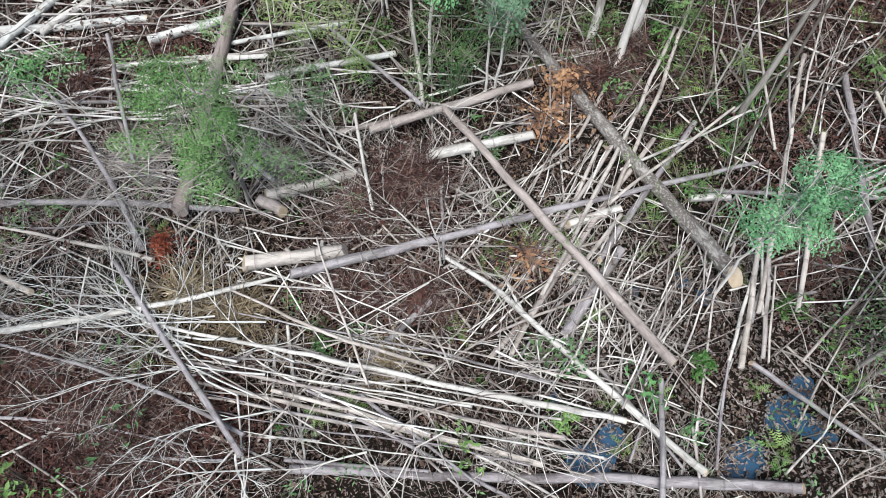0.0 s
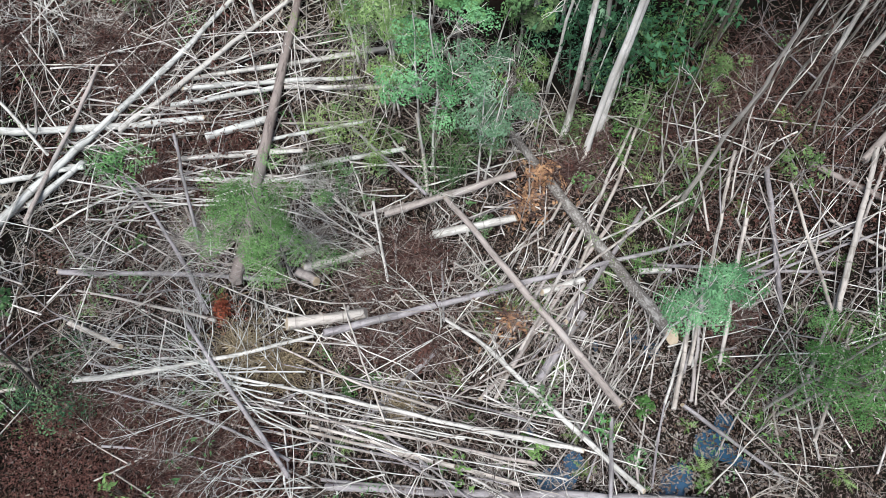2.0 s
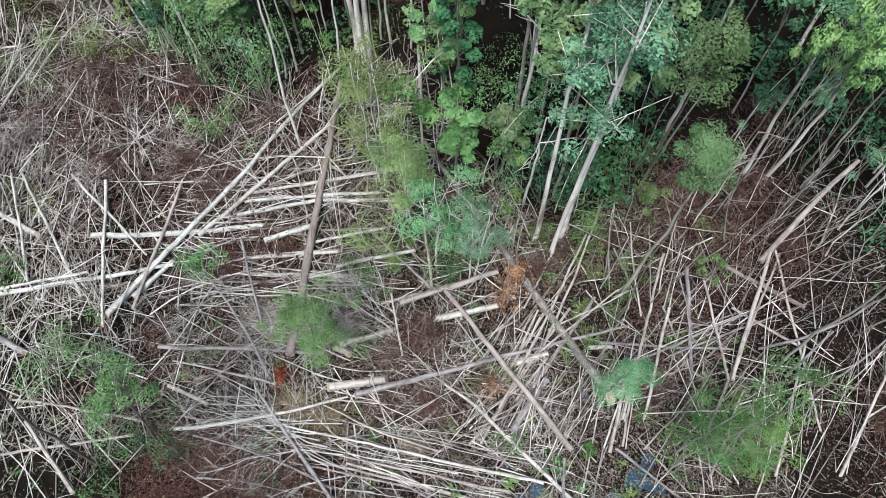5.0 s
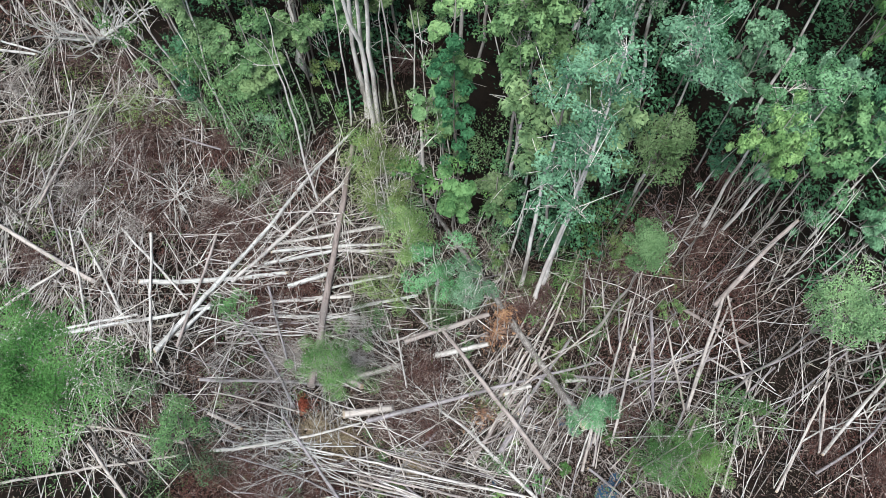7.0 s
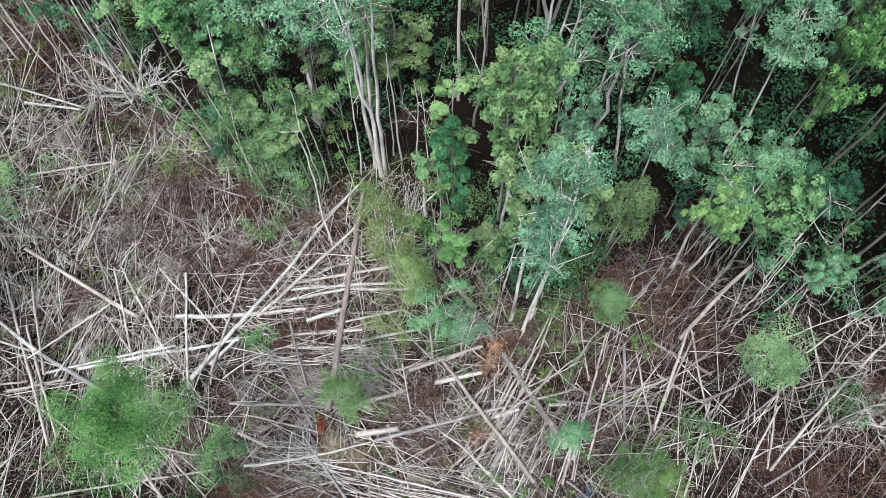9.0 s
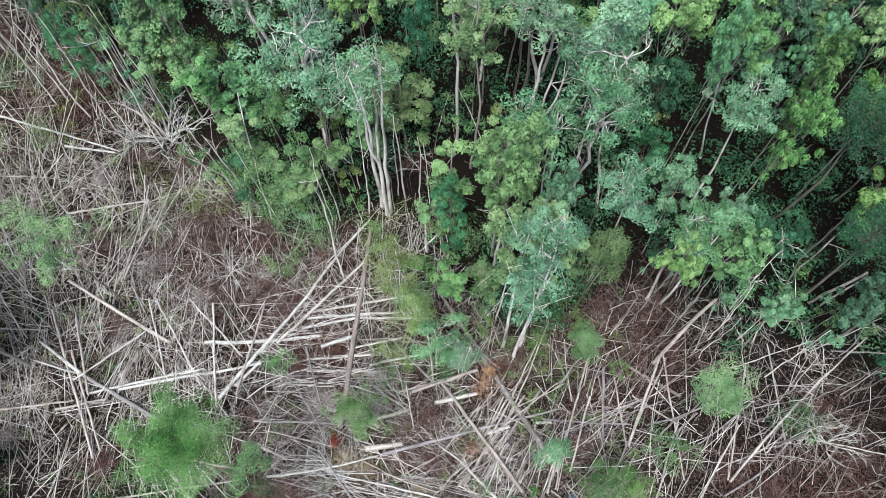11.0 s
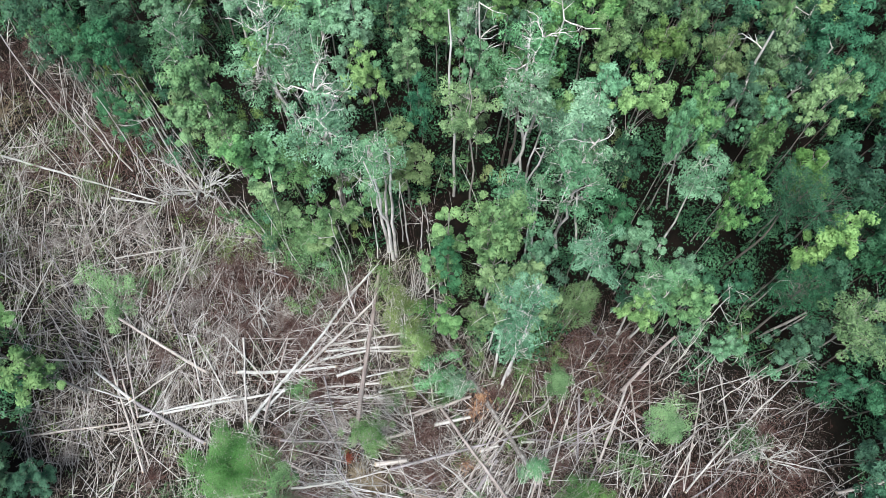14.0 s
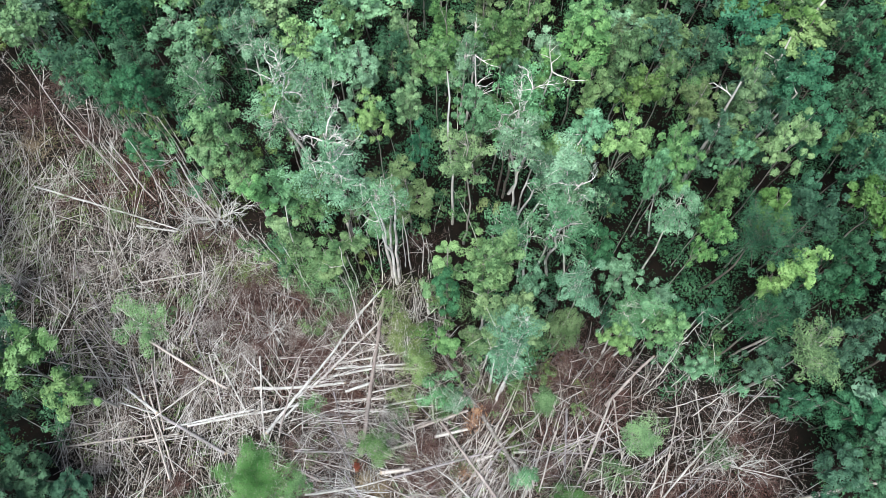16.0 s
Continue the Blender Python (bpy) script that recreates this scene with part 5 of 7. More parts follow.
bare_tree(12.6, 6.5, 5.4, 0.04, 0.05, 0.02)
bare_tree(14.1, 5.5, 5.2, 0.045, -0.03, 0.02)
bare_tree(13.3, 7.7, 5.0, 0.035, 0.1, 0.05)
bare_tree(12.1, 8.3, 4.6, 0.035, -0.06, 0.08)
bare_tree(14.9, 7.1, 5.6, 0.04, 0.08, 0.0)
bare_tree(17.4, 7.4, 5.0, 0.035, 0.05, 0.05)
bare_tree(18.9, 7.5, 7.6, 0.05, 0.05, 0.03, 6)
bare_tree(11.0, 10.6, 5.2, 0.04, 0.04, 0.06)
bare_tree(9.4, 11.0, 4.6, 0.035, -0.04, 0.08)
bare_tree(10.6, 8.0, 3.4, 0.03, 0.2, 0.15)
bare_tree(12.9, 10.2, 5.6, 0.045, 0.06, 0.05, 4)
bare_tree(8.0, 10.2, 3.6, 0.03, 0.12, 0.1)
bare_tree(13.0, 6.0, 5.8, 0.035, 0.02, 0.04)
bare_tree(13.7, 6.9, 5.0, 0.03, -0.04, 0.0)
bare_tree(14.5, 6.3, 4.8, 0.03, 0.06, -0.02)
bare_tree(15.6, 6.6, 5.4, 0.035, 0.0, 0.04)
bare_tree(16.2, 5.6, 4.6, 0.03, 0.05, 0.02)
bare_tree(15.4, 5.2, 6.6, 0.07, 0.02, 0.04, 5)
bare_tree(18.2, 6.4, 5.0, 0.03, 0.03, 0.03)
bare_tree(12.3, 9.4, 5.6, 0.035, 0.04, 0.05)
snag(17.69, 9.7, 4.3, 0.033, 0.28, 0.08, 4)

rng = np.random.default_rng(24)
# stock of tree shapes for the forest behind
STOCK = {}
for key in ("grey", "mid", "dark", "bright", "fresh"):
    for far, big, thick in ((False, 1.05, 0.78), (True, 1.46, 0.4)):
        STOCK[key, far] = [[make_tree(key, 10.0, 3.6, 0.065, 1, f, (rng.normal() * 0.03, rng.normal() * 0.03), leaf_scale=big, dense=thick, clumps=54, bark=TRUNK_MID if key == "grey" else None), False] for f in (0.42, 0.52, 0.62)]
spots = [(5.5, 16.2, 3.6), (7.4, 13.2, 2.6), (6.6, 11.9, 2.6), (10.4, 12.1, 2.6), (16.3, 11.7, 3.0), (18.8, 10.2, 3.2), (13.0, 17.7, 3.0), (16.6, 16.4, 4.2)]
OPEN_STEMS = [
    # feet of the pale stems that stand free
    (-3.0, 17.0),
    (3.5, 9.4),
    (-12.47, 29.77),
    (-15.27, 26.68),
    (-7.66, 25.18),
    (-12.02, 21.64),
    (-7.18, 19.4),
    (-5.81, 19.13),
    (1.4, 19.62),
    (1.23, 29.2),
    (4.65, 21.49),
    (4.62, 20.48),
]


GAPS = [
    # x, y, radius of the gaps along the edge where only dead brush lies
    (-12.5, 20.5, 2.8), (-1.2, 18.2, 2.0), (-0.9, 15.6, 1.3), (1.0, 13.2, 1.2), (9.5, 12.5, 2.2), (9.3, 10.3, 2.2), (12.0, 9.0, 2.0),
]


def hides_stem(x, y, half=1.3):
    """Whether a crown here would stand right before a free stem or in a gap."""
    if any((x - a) ** 2 + (y - c) ** 2 < r * r for a, c, r in GAPS):
        return True
    return any(abs(x - a) < half and -4.0 < y - c < 0.9 for a, c in OPEN_STEMS)


def forest_tree(key, x, y, height, width):
    """One more tree of the stock, turned and sized anew."""
    entry = STOCK[str(key), y > 29 or abs(x) > 23][int(rng.integers(0, 3))]
    m = Matrix.Translation((x, y, 0)) @ Matrix.Rotation(rng.uniform(0, 6.28), 4, "Z") @ Matrix.Diagonal((width / 3.6, width / 3.6, height / 10.0, 1))
    if entry[1]:
        ob = copy_thing(entry[0], m)
    else:
        ob, entry[1] = entry[0], True
        ob.matrix_basis = m
    spots.append((x, y, width))
    return ob


rng = np.random.default_rng(25)
forest_tree("mid", -26.3, 30.64, 10.0, 3.3)
forest_tree("dark", -23.05, 28.54, 10.0, 3.6)
forest_tree("dark", -20.72, 30.7, 10.0, 3.7)
forest_tree("dark", -20.6, 26.5, 10.0, 2.5)
forest_tree("dark", -18.54, 28.17, 10.0, 3.2)
forest_tree("dark", -18.44, 25.72, 10.0, 2.8)
forest_tree("grey", -16.83, 30.31, 10.0, 3.3)
forest_tree("mid", -12.3, 22.2, 12.4, 3.0)
forest_tree("dark", -18.56, 23.69, 7.0, 2.6)
forest_tree("mid", -13.36, 22.67, 10.0, 2.7)
forest_tree("bright", -9.51, 29.96, 10.0, 2.9)
forest_tree("grey", -7.06, 29.55, 10.0, 3.2)
forest_tree("bright", -3.98, 23.78, 10.5, 2.5)
forest_tree("grey", -4.93, 28.31, 10.0, 2.9)
forest_tree("mid", -6.46, 30.85, 10.0, 2.9)
forest_tree("mid", -2.29, 30.9, 10.0, 3.3)
forest_tree("mid", -2.14, 25.9, 10.0, 3.1)
forest_tree("dark", -1.23, 22.81, 10.0, 2.4)
forest_tree("dark", -3.28, 29.59, 10.0, 2.5)
forest_tree("grey", 2.04, 23.8, 13.0, 3.2)
forest_tree("dark", 4.21, 27.17, 10.0, 2.5)
forest_tree("mid", 3.95, 30.53, 10.0, 2.5)
forest_tree("mid", 1.51, 22.09, 10.0, 2.7)
forest_tree("grey", 6.91, 18.65, 13.0, 2.7)
forest_tree("grey", 4.5, 13.4, 9.0, 2.4)
forest_tree("dark", 8.92, 17.09, 8.0, 2.7)
forest_tree("mid", 6.15, 25.59, 10.0, 2.8)
forest_tree("mid", 8.5, 28.9, 11.0, 3.9)
forest_tree("bright", 9.14, 25.33, 11.5, 3.7)
forest_tree("bright", 11.5, 25.33, 11.0, 2.7)
forest_tree("bright", 9.9, 21.57, 11.0, 3.6)
forest_tree("dark", 9.59, 18.94, 10.0, 2.9)
forest_tree("grey", 11.19, 18.78, 11.0, 2.2)
forest_tree("grey", 10.13, 14.79, 9.5, 2.2)
forest_tree("grey", 11.5, 13.34, 10.0, 2.8)
forest_tree("bright", 8.8, 10.6, 10.0, 2.2)
forest_tree("mid", 12.58, 20.3, 12.0, 2.5)
forest_tree("bright", 14.31, 24.59, 11.0, 3.0)
forest_tree("dark", 15.93, 29.8, 10.0, 2.9)
forest_tree("dark", 18.11, 26.12, 10.0, 4.2)
forest_tree("mid", 14.03, 16.04, 10.5, 2.2)
forest_tree("mid", 15.03, 18.14, 11.0, 2.5)
forest_tree("grey", 17.1, 21.9, 10.8, 2.8)
forest_tree("mid", 17.3, 25.3, 11.6, 4.3)
forest_tree("dark", 18.92, 23.51, 11.0, 3.0)
forest_tree("dark", 20.48, 27.0, 11.0, 3.1)
forest_tree("dark", 21.5, 26.3, 11.3, 4.6)
forest_tree("dark", 24.07, 25.47, 11.0, 3.0)
forest_tree("dark", 21.39, 23.16, 11.0, 3.3)
forest_tree("fresh", 18.64, 18.18, 11.0, 3.5)
forest_tree("bright", 19.5, 21.6, 11.8, 3.4)
forest_tree("dark", 24.25, 22.34, 10.0, 3.0)
forest_tree("dark", 20.6, 17.9, 11.0, 3.6)
forest_tree("dark", 22.85, 15.71, 10.0, 3.5)
forest_tree("bright", 18.1, 14.5, 11.4, 3.0)
forest_tree("dark", 21.0, 15.35, 10.0, 3.2)
forest_tree("dark", 18.15, 12.8, 10.0, 2.5)
forest_tree("dark", 21.49, 10.58, 10.5, 3.3)
forest_tree("dark", 22.28, 14.41, 10.0, 2.8)
forest_tree("dark", 17.65, 10.02, 8.0, 2.8)
forest_tree("dark", 18.81, 7.85, 8.5, 2.7)
forest_tree("dark", 22.2, 7.7, 8.0, 3.4)
forest_tree("grey", 14.4, 10.3, 6.2, 2.2)
forest_tree("dark", 15.53, 13.81, 6.0, 2.0)
forest_tree("dark", 13.62, 30.63, 10.0, 2.9)
forest_tree("mid", 11.17, 30.17, 10.0, 2.9)
forest_tree("mid", 18.96, 28.19, 12.0, 2.7)
forest_tree("dark", 25.35, 30.75, 10.0, 2.9)
forest_tree("dark", -23.7, 11.05, 7.0, 2.6)
forest_tree("dark", -24.45, 8.54, 7.0, 3.5)
forest_tree("dark", -22.04, 4.12, 5.0, 3.5)
forest_tree("dark", -23.4, 5.59, 7.0, 3.1)
forest_tree("dark", -20.21, 3.36, 4.0, 2.6)
forest_tree("dark", 21.0, 4.99, 7.0, 3.3)
forest_tree("dark", 22.49, 3.9, 7.0, 3.3)
forest_tree("dark", 20.2, 2.85, 6.0, 3.1)
forest_tree("dark", 22.41, 6.0, 8.0, 2.7)
forest_tree("mid", 12.03, 11.78, 8.0, 2.3)
forest_tree("grey", 10.46, 11.76, 8.5, 1.7)
forest_tree("dark", 12.53, 12.61, 9.0, 2.1)

# the rest of the forest
tries = 0
while tries < 20000 and len(spots) < 283:
    tries += 1
    fx, fy = rng.uniform(-36, 37), rng.uniform(-1, 46)
    if abs(fx) > 27 + 0.26 * fy or in_clearing(fx, fy):
        continue
    fw = rng.uniform(2.8, 4.6)
    if any((fx - a) ** 2 + (fy - b) ** 2 < (0.29 * (fw + c)) ** 2 for a, b, c in spots):
        continue
    if math.hypot(fx, fy) < 7 or (abs(fx) < 15 and fy < 6) or hides_stem(fx, fy, 1.5):
        continue
    kinds = [0.06, 0.22, 0.62, 0.05, 0.05] if fx > 13 else [0.14, 0.4, 0.36, 0.04, 0.06] if fx < -10 else [0.3, 0.36, 0.18, 0.06, 0.1]
    forest_tree(rng.choice(["grey", "mid", "dark", "bright", "fresh"], p=kinds), fx, fy, rng.uniform(7.0, 11.0), fw)

rng = np.random.default_rng(31)
# low and middle storey between the trunks; its dark leaf colour holds crown shade
pile = Pile()
n_mid = 0
while n_mid < 1050:
    fx, fy = rng.uniform(-38, 38), rng.uniform(-1, 48)
    if abs(fx) > 28 + 0.26 * fy or in_clearing(fx, fy) or (abs(fx) < 15 and fy < 6) or hides_stem(fx, fy):
        continue
    n_mid += 1
    fz = rng.uniform(0.3, 3.2)
    for _ in range(2):
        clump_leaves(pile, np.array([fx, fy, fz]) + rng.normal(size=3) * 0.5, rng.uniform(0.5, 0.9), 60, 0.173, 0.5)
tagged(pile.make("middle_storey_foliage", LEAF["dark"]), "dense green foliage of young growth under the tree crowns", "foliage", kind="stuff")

# woods beyond, on all sides
pile, bare = Pile(), Pile()
n_far = 0
while n_far < 420:
    fx, fy = rng.uniform(-75, 75), rng.uniform(-45, 90)
    if abs(fx) < 27 + 0.26 * max(fy, -5) and -13 < fy < 46:
        continue
    n_far += 1
    fh = rng.uniform(7, 12)
    tube(bare, [(fx, fy, -0.2), (fx + rng.normal() * 0.2, fy, fh * 0.5), (fx + rng.normal() * 0.3, fy, fh)], [0.1, 0.08, 0.03], 5)
    for _ in range(7):
        clump_leaves(pile, np.array([fx, fy, fh]) + rng.normal(size=3) * np.array([1.1, 1.1, 1.0]), rng.uniform(0.7, 1.1), 34, 0.45, 0.6)
far_wood = tagged(pile.make("far_woods", LEAF["dark"]), "green swamp forest stretching away around the clearing", "forest", kind="stuff")
bare.make("trunk", TRUNK_DARK, far_wood, True)


rng = np.random.default_rng(26)
# thin saplings along the edge of the forest and under it
def make_sapling(key, height):
    root = new("sapling")
    stem, lv = Pile(), Pile()
    k = 7
    s = np.linspace(0, 1, k)
    bow = rng.normal(size=2) * 0.12 * height
    pts = np.stack([bow[0] * s ** 2, bow[1] * s ** 2, -0.1 + s * height], 1)
    tube(stem, pts, 0.028 * (1 - 0.7 * s), 5)
    for _ in range(7):
        i = int(rng.integers(3, k))
        c = pts[i] + rng.normal(size=3) * np.array([0.35, 0.35, 0.2])
        clump_leaves(lv, c, 0.32, 70, 0.13, 0.45)
    stem.make("stem", TRUNK, root, True)
    lv.make("foliage", LEAF[key], root)
    return tagged(root, "thin pale sapling with a sparse tuft of leaves", "sapling", "edge saplings")


SAPLINGS = [[make_sapling(key, h), False] for key, h in (("mid", 5.0), ("grey", 6.0), ("mid", 6.5), ("feathery", 4.5), ("dark", 5.5))]


def sapling(x, y, s):
    entry = SAPLINGS[int(rng.integers(0, len(SAPLINGS)))]
    m = Matrix.Translation((x, y, 0)) @ Matrix.Rotation(rng.uniform(0, 6.28), 4, "Z") @ Matrix.Rotation(rng.normal() * 0.09, 4, "X") @ Matrix.Scale(s, 4)
    if entry[1]:
        return copy_thing(entry[0], m)
    entry[1] = True
    entry[0].matrix_basis = m
    return entry[0]


# along the felled edge, then scattered below the crowns
for i in range(len(CLEARING)):
    (ax, ay), (bx, by) = CLEARING[i], CLEARING[(i + 1) % len(CLEARING)]
    if min(ay, by) < 4 and abs(ax) < 25:
        continue
    for _ in range(int(math.dist((ax, ay), (bx, by)) * 1.4)):
        u = rng.uniform()
        sx, sy = ax + (bx - ax) * u + rng.normal() * 0.7, ay + (by - ay) * u + rng.normal() * 0.7
        if sx > 8 and rng.random() < 0.6:
            continue
        if abs(sx) < 33 and 3 < sy < 36 and not hides_stem(sx, sy, 0.8):
            sapling(sx, sy, rng.uniform(0.6, 1.25))
for _ in range(110):
    sx, sy = rng.uniform(-34, 34), rng.uniform(6, 42)
    if not in_clearing(sx, sy) and sx < 12:
        sapling(sx, sy, rng.uniform(0.7, 1.3))


# ---- shrubs and saplings ----
def shrub(key, x, y, height, width, leaf=0.12, count=500, slim=0.45, word="leafy green sapling among the felled poles"):
    root = new("shrub")
    if width < 1.0:
        count, leaf = int(0.35 * count), 1.45 * leaf
    stems, lv = Pile(), Pile()
    for _ in range(9):
        e = np.array([rng.normal() * width * 0.33, rng.normal() * width * 0.33, height * rng.uniform(0.4, 1.0)])
        tube(stems, [(0, 0, -0.1), (e[0] * 0.4, e[1] * 0.4, e[2] * 0.5), e], [0.016, 0.011, 0.005], 4)
        share = rng.uniform(0.4, 1.1)
        clump_leaves(lv, e, width * 0.3 * share, int(count * 0.3 * share), leaf * 0.68 * rng.uniform(0.85, 1.25), slim, min(1.0, height / width), kite=True)
    stems.make("stem", TRUNK_DARK, root, True)
    lv.make("foliage", LEAF[key], root)
    root.location = (x, y, float(ground_z(x, y)))
    return tagged(root, word, "shrub", "saplings and shrubs")


rng = np.random.default_rng(27)
shrub("fresh", 4.51, 9.7, 0.6, 0.89, 0.07, 420, 0.45)
shrub("fresh", 4.56, 6.34, 0.5, 0.81, 0.06, 420, 0.45)
shrub("mid", 5.76, 7.71, 0.5, 0.74, 0.06, 420, 0.45)
shrub("fresh", 3.06, 9.88, 0.8, 1.11, 0.07, 420, 0.45)
shrub("fresh", 3.72, 9.32, 0.4, 0.66, 0.06, 420, 0.45)
shrub("bright", 6.43, 3.28, 0.7, 0.73, 0.1, 120, 0.4)
shrub("fresh", 5.74, 4.06, 0.4, 0.57, 0.07, 420, 0.45)
shrub("fresh", -2.98, 8.49, 1.2, 1.26, 0.06, 420, 0.45)
shrub("mid", 6.83, 6.14, 0.4, 0.61, 0.06, 420, 0.45)
shrub("fresh", 4.28, 3.14, 0.4, 0.46, 0.08, 420, 0.45)
shrub("mid", -2.09, 3.54, 0.3, 0.56, 0.06, 420, 0.45)
shrub("mid", -7.17, 5.74, 0.6, 0.89, 0.06, 420, 0.45)
shrub("mid", 0.9, 7.32, 0.4, 0.63, 0.06, 420, 0.45)
shrub("fresh", 6.45, 8.76, 0.6, 0.87, 0.07, 420, 0.45)
shrub("fresh", -0.57, 9.2, 1.6, 1.26, 0.06, 420, 0.45)
shrub("mid", -7.7, 8.89, 0.6, 1.09, 0.1, 420, 0.45)
shrub("mid", -2.3, 6.2, 0.9, 1.1, 0.06, 200, 0.4)
shrub("feathery", -2.26, 9.01, 2.5, 1.51, 0.1, 1000, 0.2)
shrub("mid", 0.16, 8.53, 2.2, 1.61, 0.09, 1100, 0.3)
shrub("bright", 1.18, 9.26, 2.5, 0.71, 0.225, 81, 0.25, "young palm with a few long bright leaves")
shrub("fresh", 3.26, 8.26, 0.6, 0.45, 0.1, 70, 0.4)
shrub("feathery", 5.2, 8.6, 1.2, 1.4, 0.225, 150, 0.12, "tuft of long yellow-green fern fronds")
shrub("mid", -2.25, 8.11, 0.9, 0.94, 0.1, 420, 0.45)
shrub("mid", 1.61, 3.2, 0.6, 0.64, 0.098, 81, 0.5)
shrub("mid", 2.07, 3.13, 0.5, 0.82, 0.105, 108, 0.5)
shrub("mid", 3.16, 2.71, 0.8, 0.53, 0.098, 81, 0.5)
shrub("bright", 0.31, 1.65, 0.6, 0.43, 0.09, 81, 0.5)
shrub("mid", 6.51, 3.67, 1.6, 1.15, 0.1, 110, 0.4)
shrub("mid", 6.49, 2.54, 1.4, 0.86, 0.11, 120, 0.4)
shrub("mid", 5.64, 1.95, 0.6, 0.70, 0.09, 90, 0.4)
shrub("bright", -6.32, 1.24, 1.2, 0.50, 0.135, 108, 0.4)
shrub("mid", -6.8, 6.73, 0.7, 0.30, 0.112, 40, 0.4)
shrub("bright", -0.25, 7.84, 0.5, 0.25, 0.12, 18, 0.5)
shrub("bright", 1.92, 2.23, 0.4, 0.36, 0.06, 420, 0.45)
shrub("mid", -10.56, 5.29, 2.5, 2.04, 0.098, 810, 0.45)
shrub("dark", -7.72, 3.14, 1.2, 1.59, 0.09, 500, 0.3)
shrub("mid", -9.17, 1.74, 1.2, 1.55, 0.09, 500, 0.4)
shrub("mid", -5.0, 2.17, 1.2, 0.85, 0.12, 81, 0.3)
shrub("feathery", -2.21, 13.91, 5.0, 2.42, 0.105, 1080, 0.2)
shrub("mid", -1.07, 11.84, 3.5, 1.94, 0.098, 810, 0.4)
shrub("mid", 1.7, 12.25, 3.0, 1.15, 0.135, 351, 0.35)
shrub("mid", 4.75, 11.88, 2.0, 1.51, 0.15, 216, 0.4)
shrub("feathery", 6.03, 10.99, 1.8, 2.15, 0.15, 405, 0.2)
shrub("mid", 7.54, 2.8, 1.2, 1.72, 0.1, 160, 0.4)
shrub("mid", 6.92, 4.04, 1.6, 1.74, 0.11, 120, 0.4)
shrub("bright", 10.71, 4.8, 1.6, 1.18, 0.112, 216, 0.4)
shrub("mid", -6.16, 14.6, 4.0, 2.52, 0.112, 945, 0.4)
shrub("mid", -7.72, 13.44, 2, 1.55, 0.09, 567, 0.45)
shrub("mid", -7.81, 8.7, 0.6, 0.98, 0.09, 567, 0.45)
shrub("mid", -7.35, 16.99, 6.0, 3.16, 0.12, 1215, 0.45)
shrub("mid", -6.58, 15.9, 4.0, 3.00, 0.12, 1215, 0.45)
shrub("mid", -8.64, 15.62, 2.5, 2.13, 0.112, 567, 0.45)
shrub("feathery", -15.21, 15.54, 1.0, 2.43, 0.105, 567, 0.3)
shrub("mid", 1.74, 14.98, 3.0, 2.55, 0.12, 675, 0.4)
shrub("bright", 8.38, 8.39, 1.2, 0.79, 0.09, 567, 0.45)
shrub("dark", 3.74, 12.08, 2.5, 1.57, 0.112, 567, 0.45)
shrub("mid", 9.59, 4.75, 1.0, 1.46, 0.105, 567, 0.45)
shrub("feathery", 1.47, 5.35, 0.6, 1.28, 0.15, 162, 0.15, "tuft of long yellow-green fern fronds")
shrub("feathery", -2.3, 10.7, 2.0, 2.01, 0.105, 540, 0.25)
shrub("mid", -8.7, 3.12, 1.6, 2.23, 0.09, 567, 0.45)
shrub("mid", -13.73, 2.47, 2.0, 2.59, 0.105, 675, 0.4)
shrub("mid", -14.28, 33.81, 2, 3.29, 0.1, 420, 0.45)
shrub("feathery", -28.75, 22.37, 1.2, 3.05, 0.105, 567, 0.3)
shrub("bright", -22.08, 21.24, 1.0, 2.27, 0.105, 567, 0.3)
shrub("feathery", -12.85, 17.23, 1.2, 1.83, 0.105, 567, 0.3)
shrub("mid", -24.12, 24.5, 1.5, 3.09, 0.105, 567, 0.45)
shrub("mid", -10.15, 18.0, 3, 2.16, 0.105, 675, 0.4)
shrub("mid", 15.92, 6.19, 1.4, 1.98, 0.12, 567, 0.45)
shrub("feathery", -27.76, 19.52, 1.0, 3.36, 0.105, 567, 0.3)
shrub("mid", 4.3, 10.9, 1.6, 1.5, 0.11, 420, 0.4)
shrub("fresh", 5.6, 11.6, 1.4, 1.6, 0.1, 420, 0.4)
shrub("dark", 3.2, 11.2, 2.2, 1.5, 0.11, 520, 0.4)
shrub("mid", 1.6, 10.9, 1.8, 1.2, 0.1, 420, 0.4)
shrub("feathery", 4.35, 6.3, 0.7, 1.1, 0.2, 75, 0.1, "tuft of long yellow-green fern fronds")
shrub("feathery", 3.75, 5.65, 0.6, 1.0, 0.2, 60, 0.1, "tuft of long yellow-green fern fronds")
shrub("bright", 5.3, 7.2, 0.8, 1.1, 0.2, 70, 0.1, "tuft of long yellow-green fern fronds")
shrub("bright", 4.6, 9.0, 1.0, 1.1, 0.22, 60, 0.1, "tuft of long yellow-green fern fronds")
shrub("feathery", 5.0, 10.2, 1.0, 1.2, 0.2, 240, 0.12, "tuft of long yellow-green fern fronds")
shrub("mid", 6.6, 12.6, 2.0, 1.6, 0.11, 420, 0.4)
shrub("bright", -3.26, 15.67, 1.8, 1.79, 0.105, 567, 0.45)


# ---- loose debris ----
def scatter(n, x0, x1, y0, y1, want=True):
    x, y = rng.uniform(x0, x1, n), rng.uniform(y0, y1, n)
    ok = in_clearing(x, y) == want
    return x[ok], y[ok]


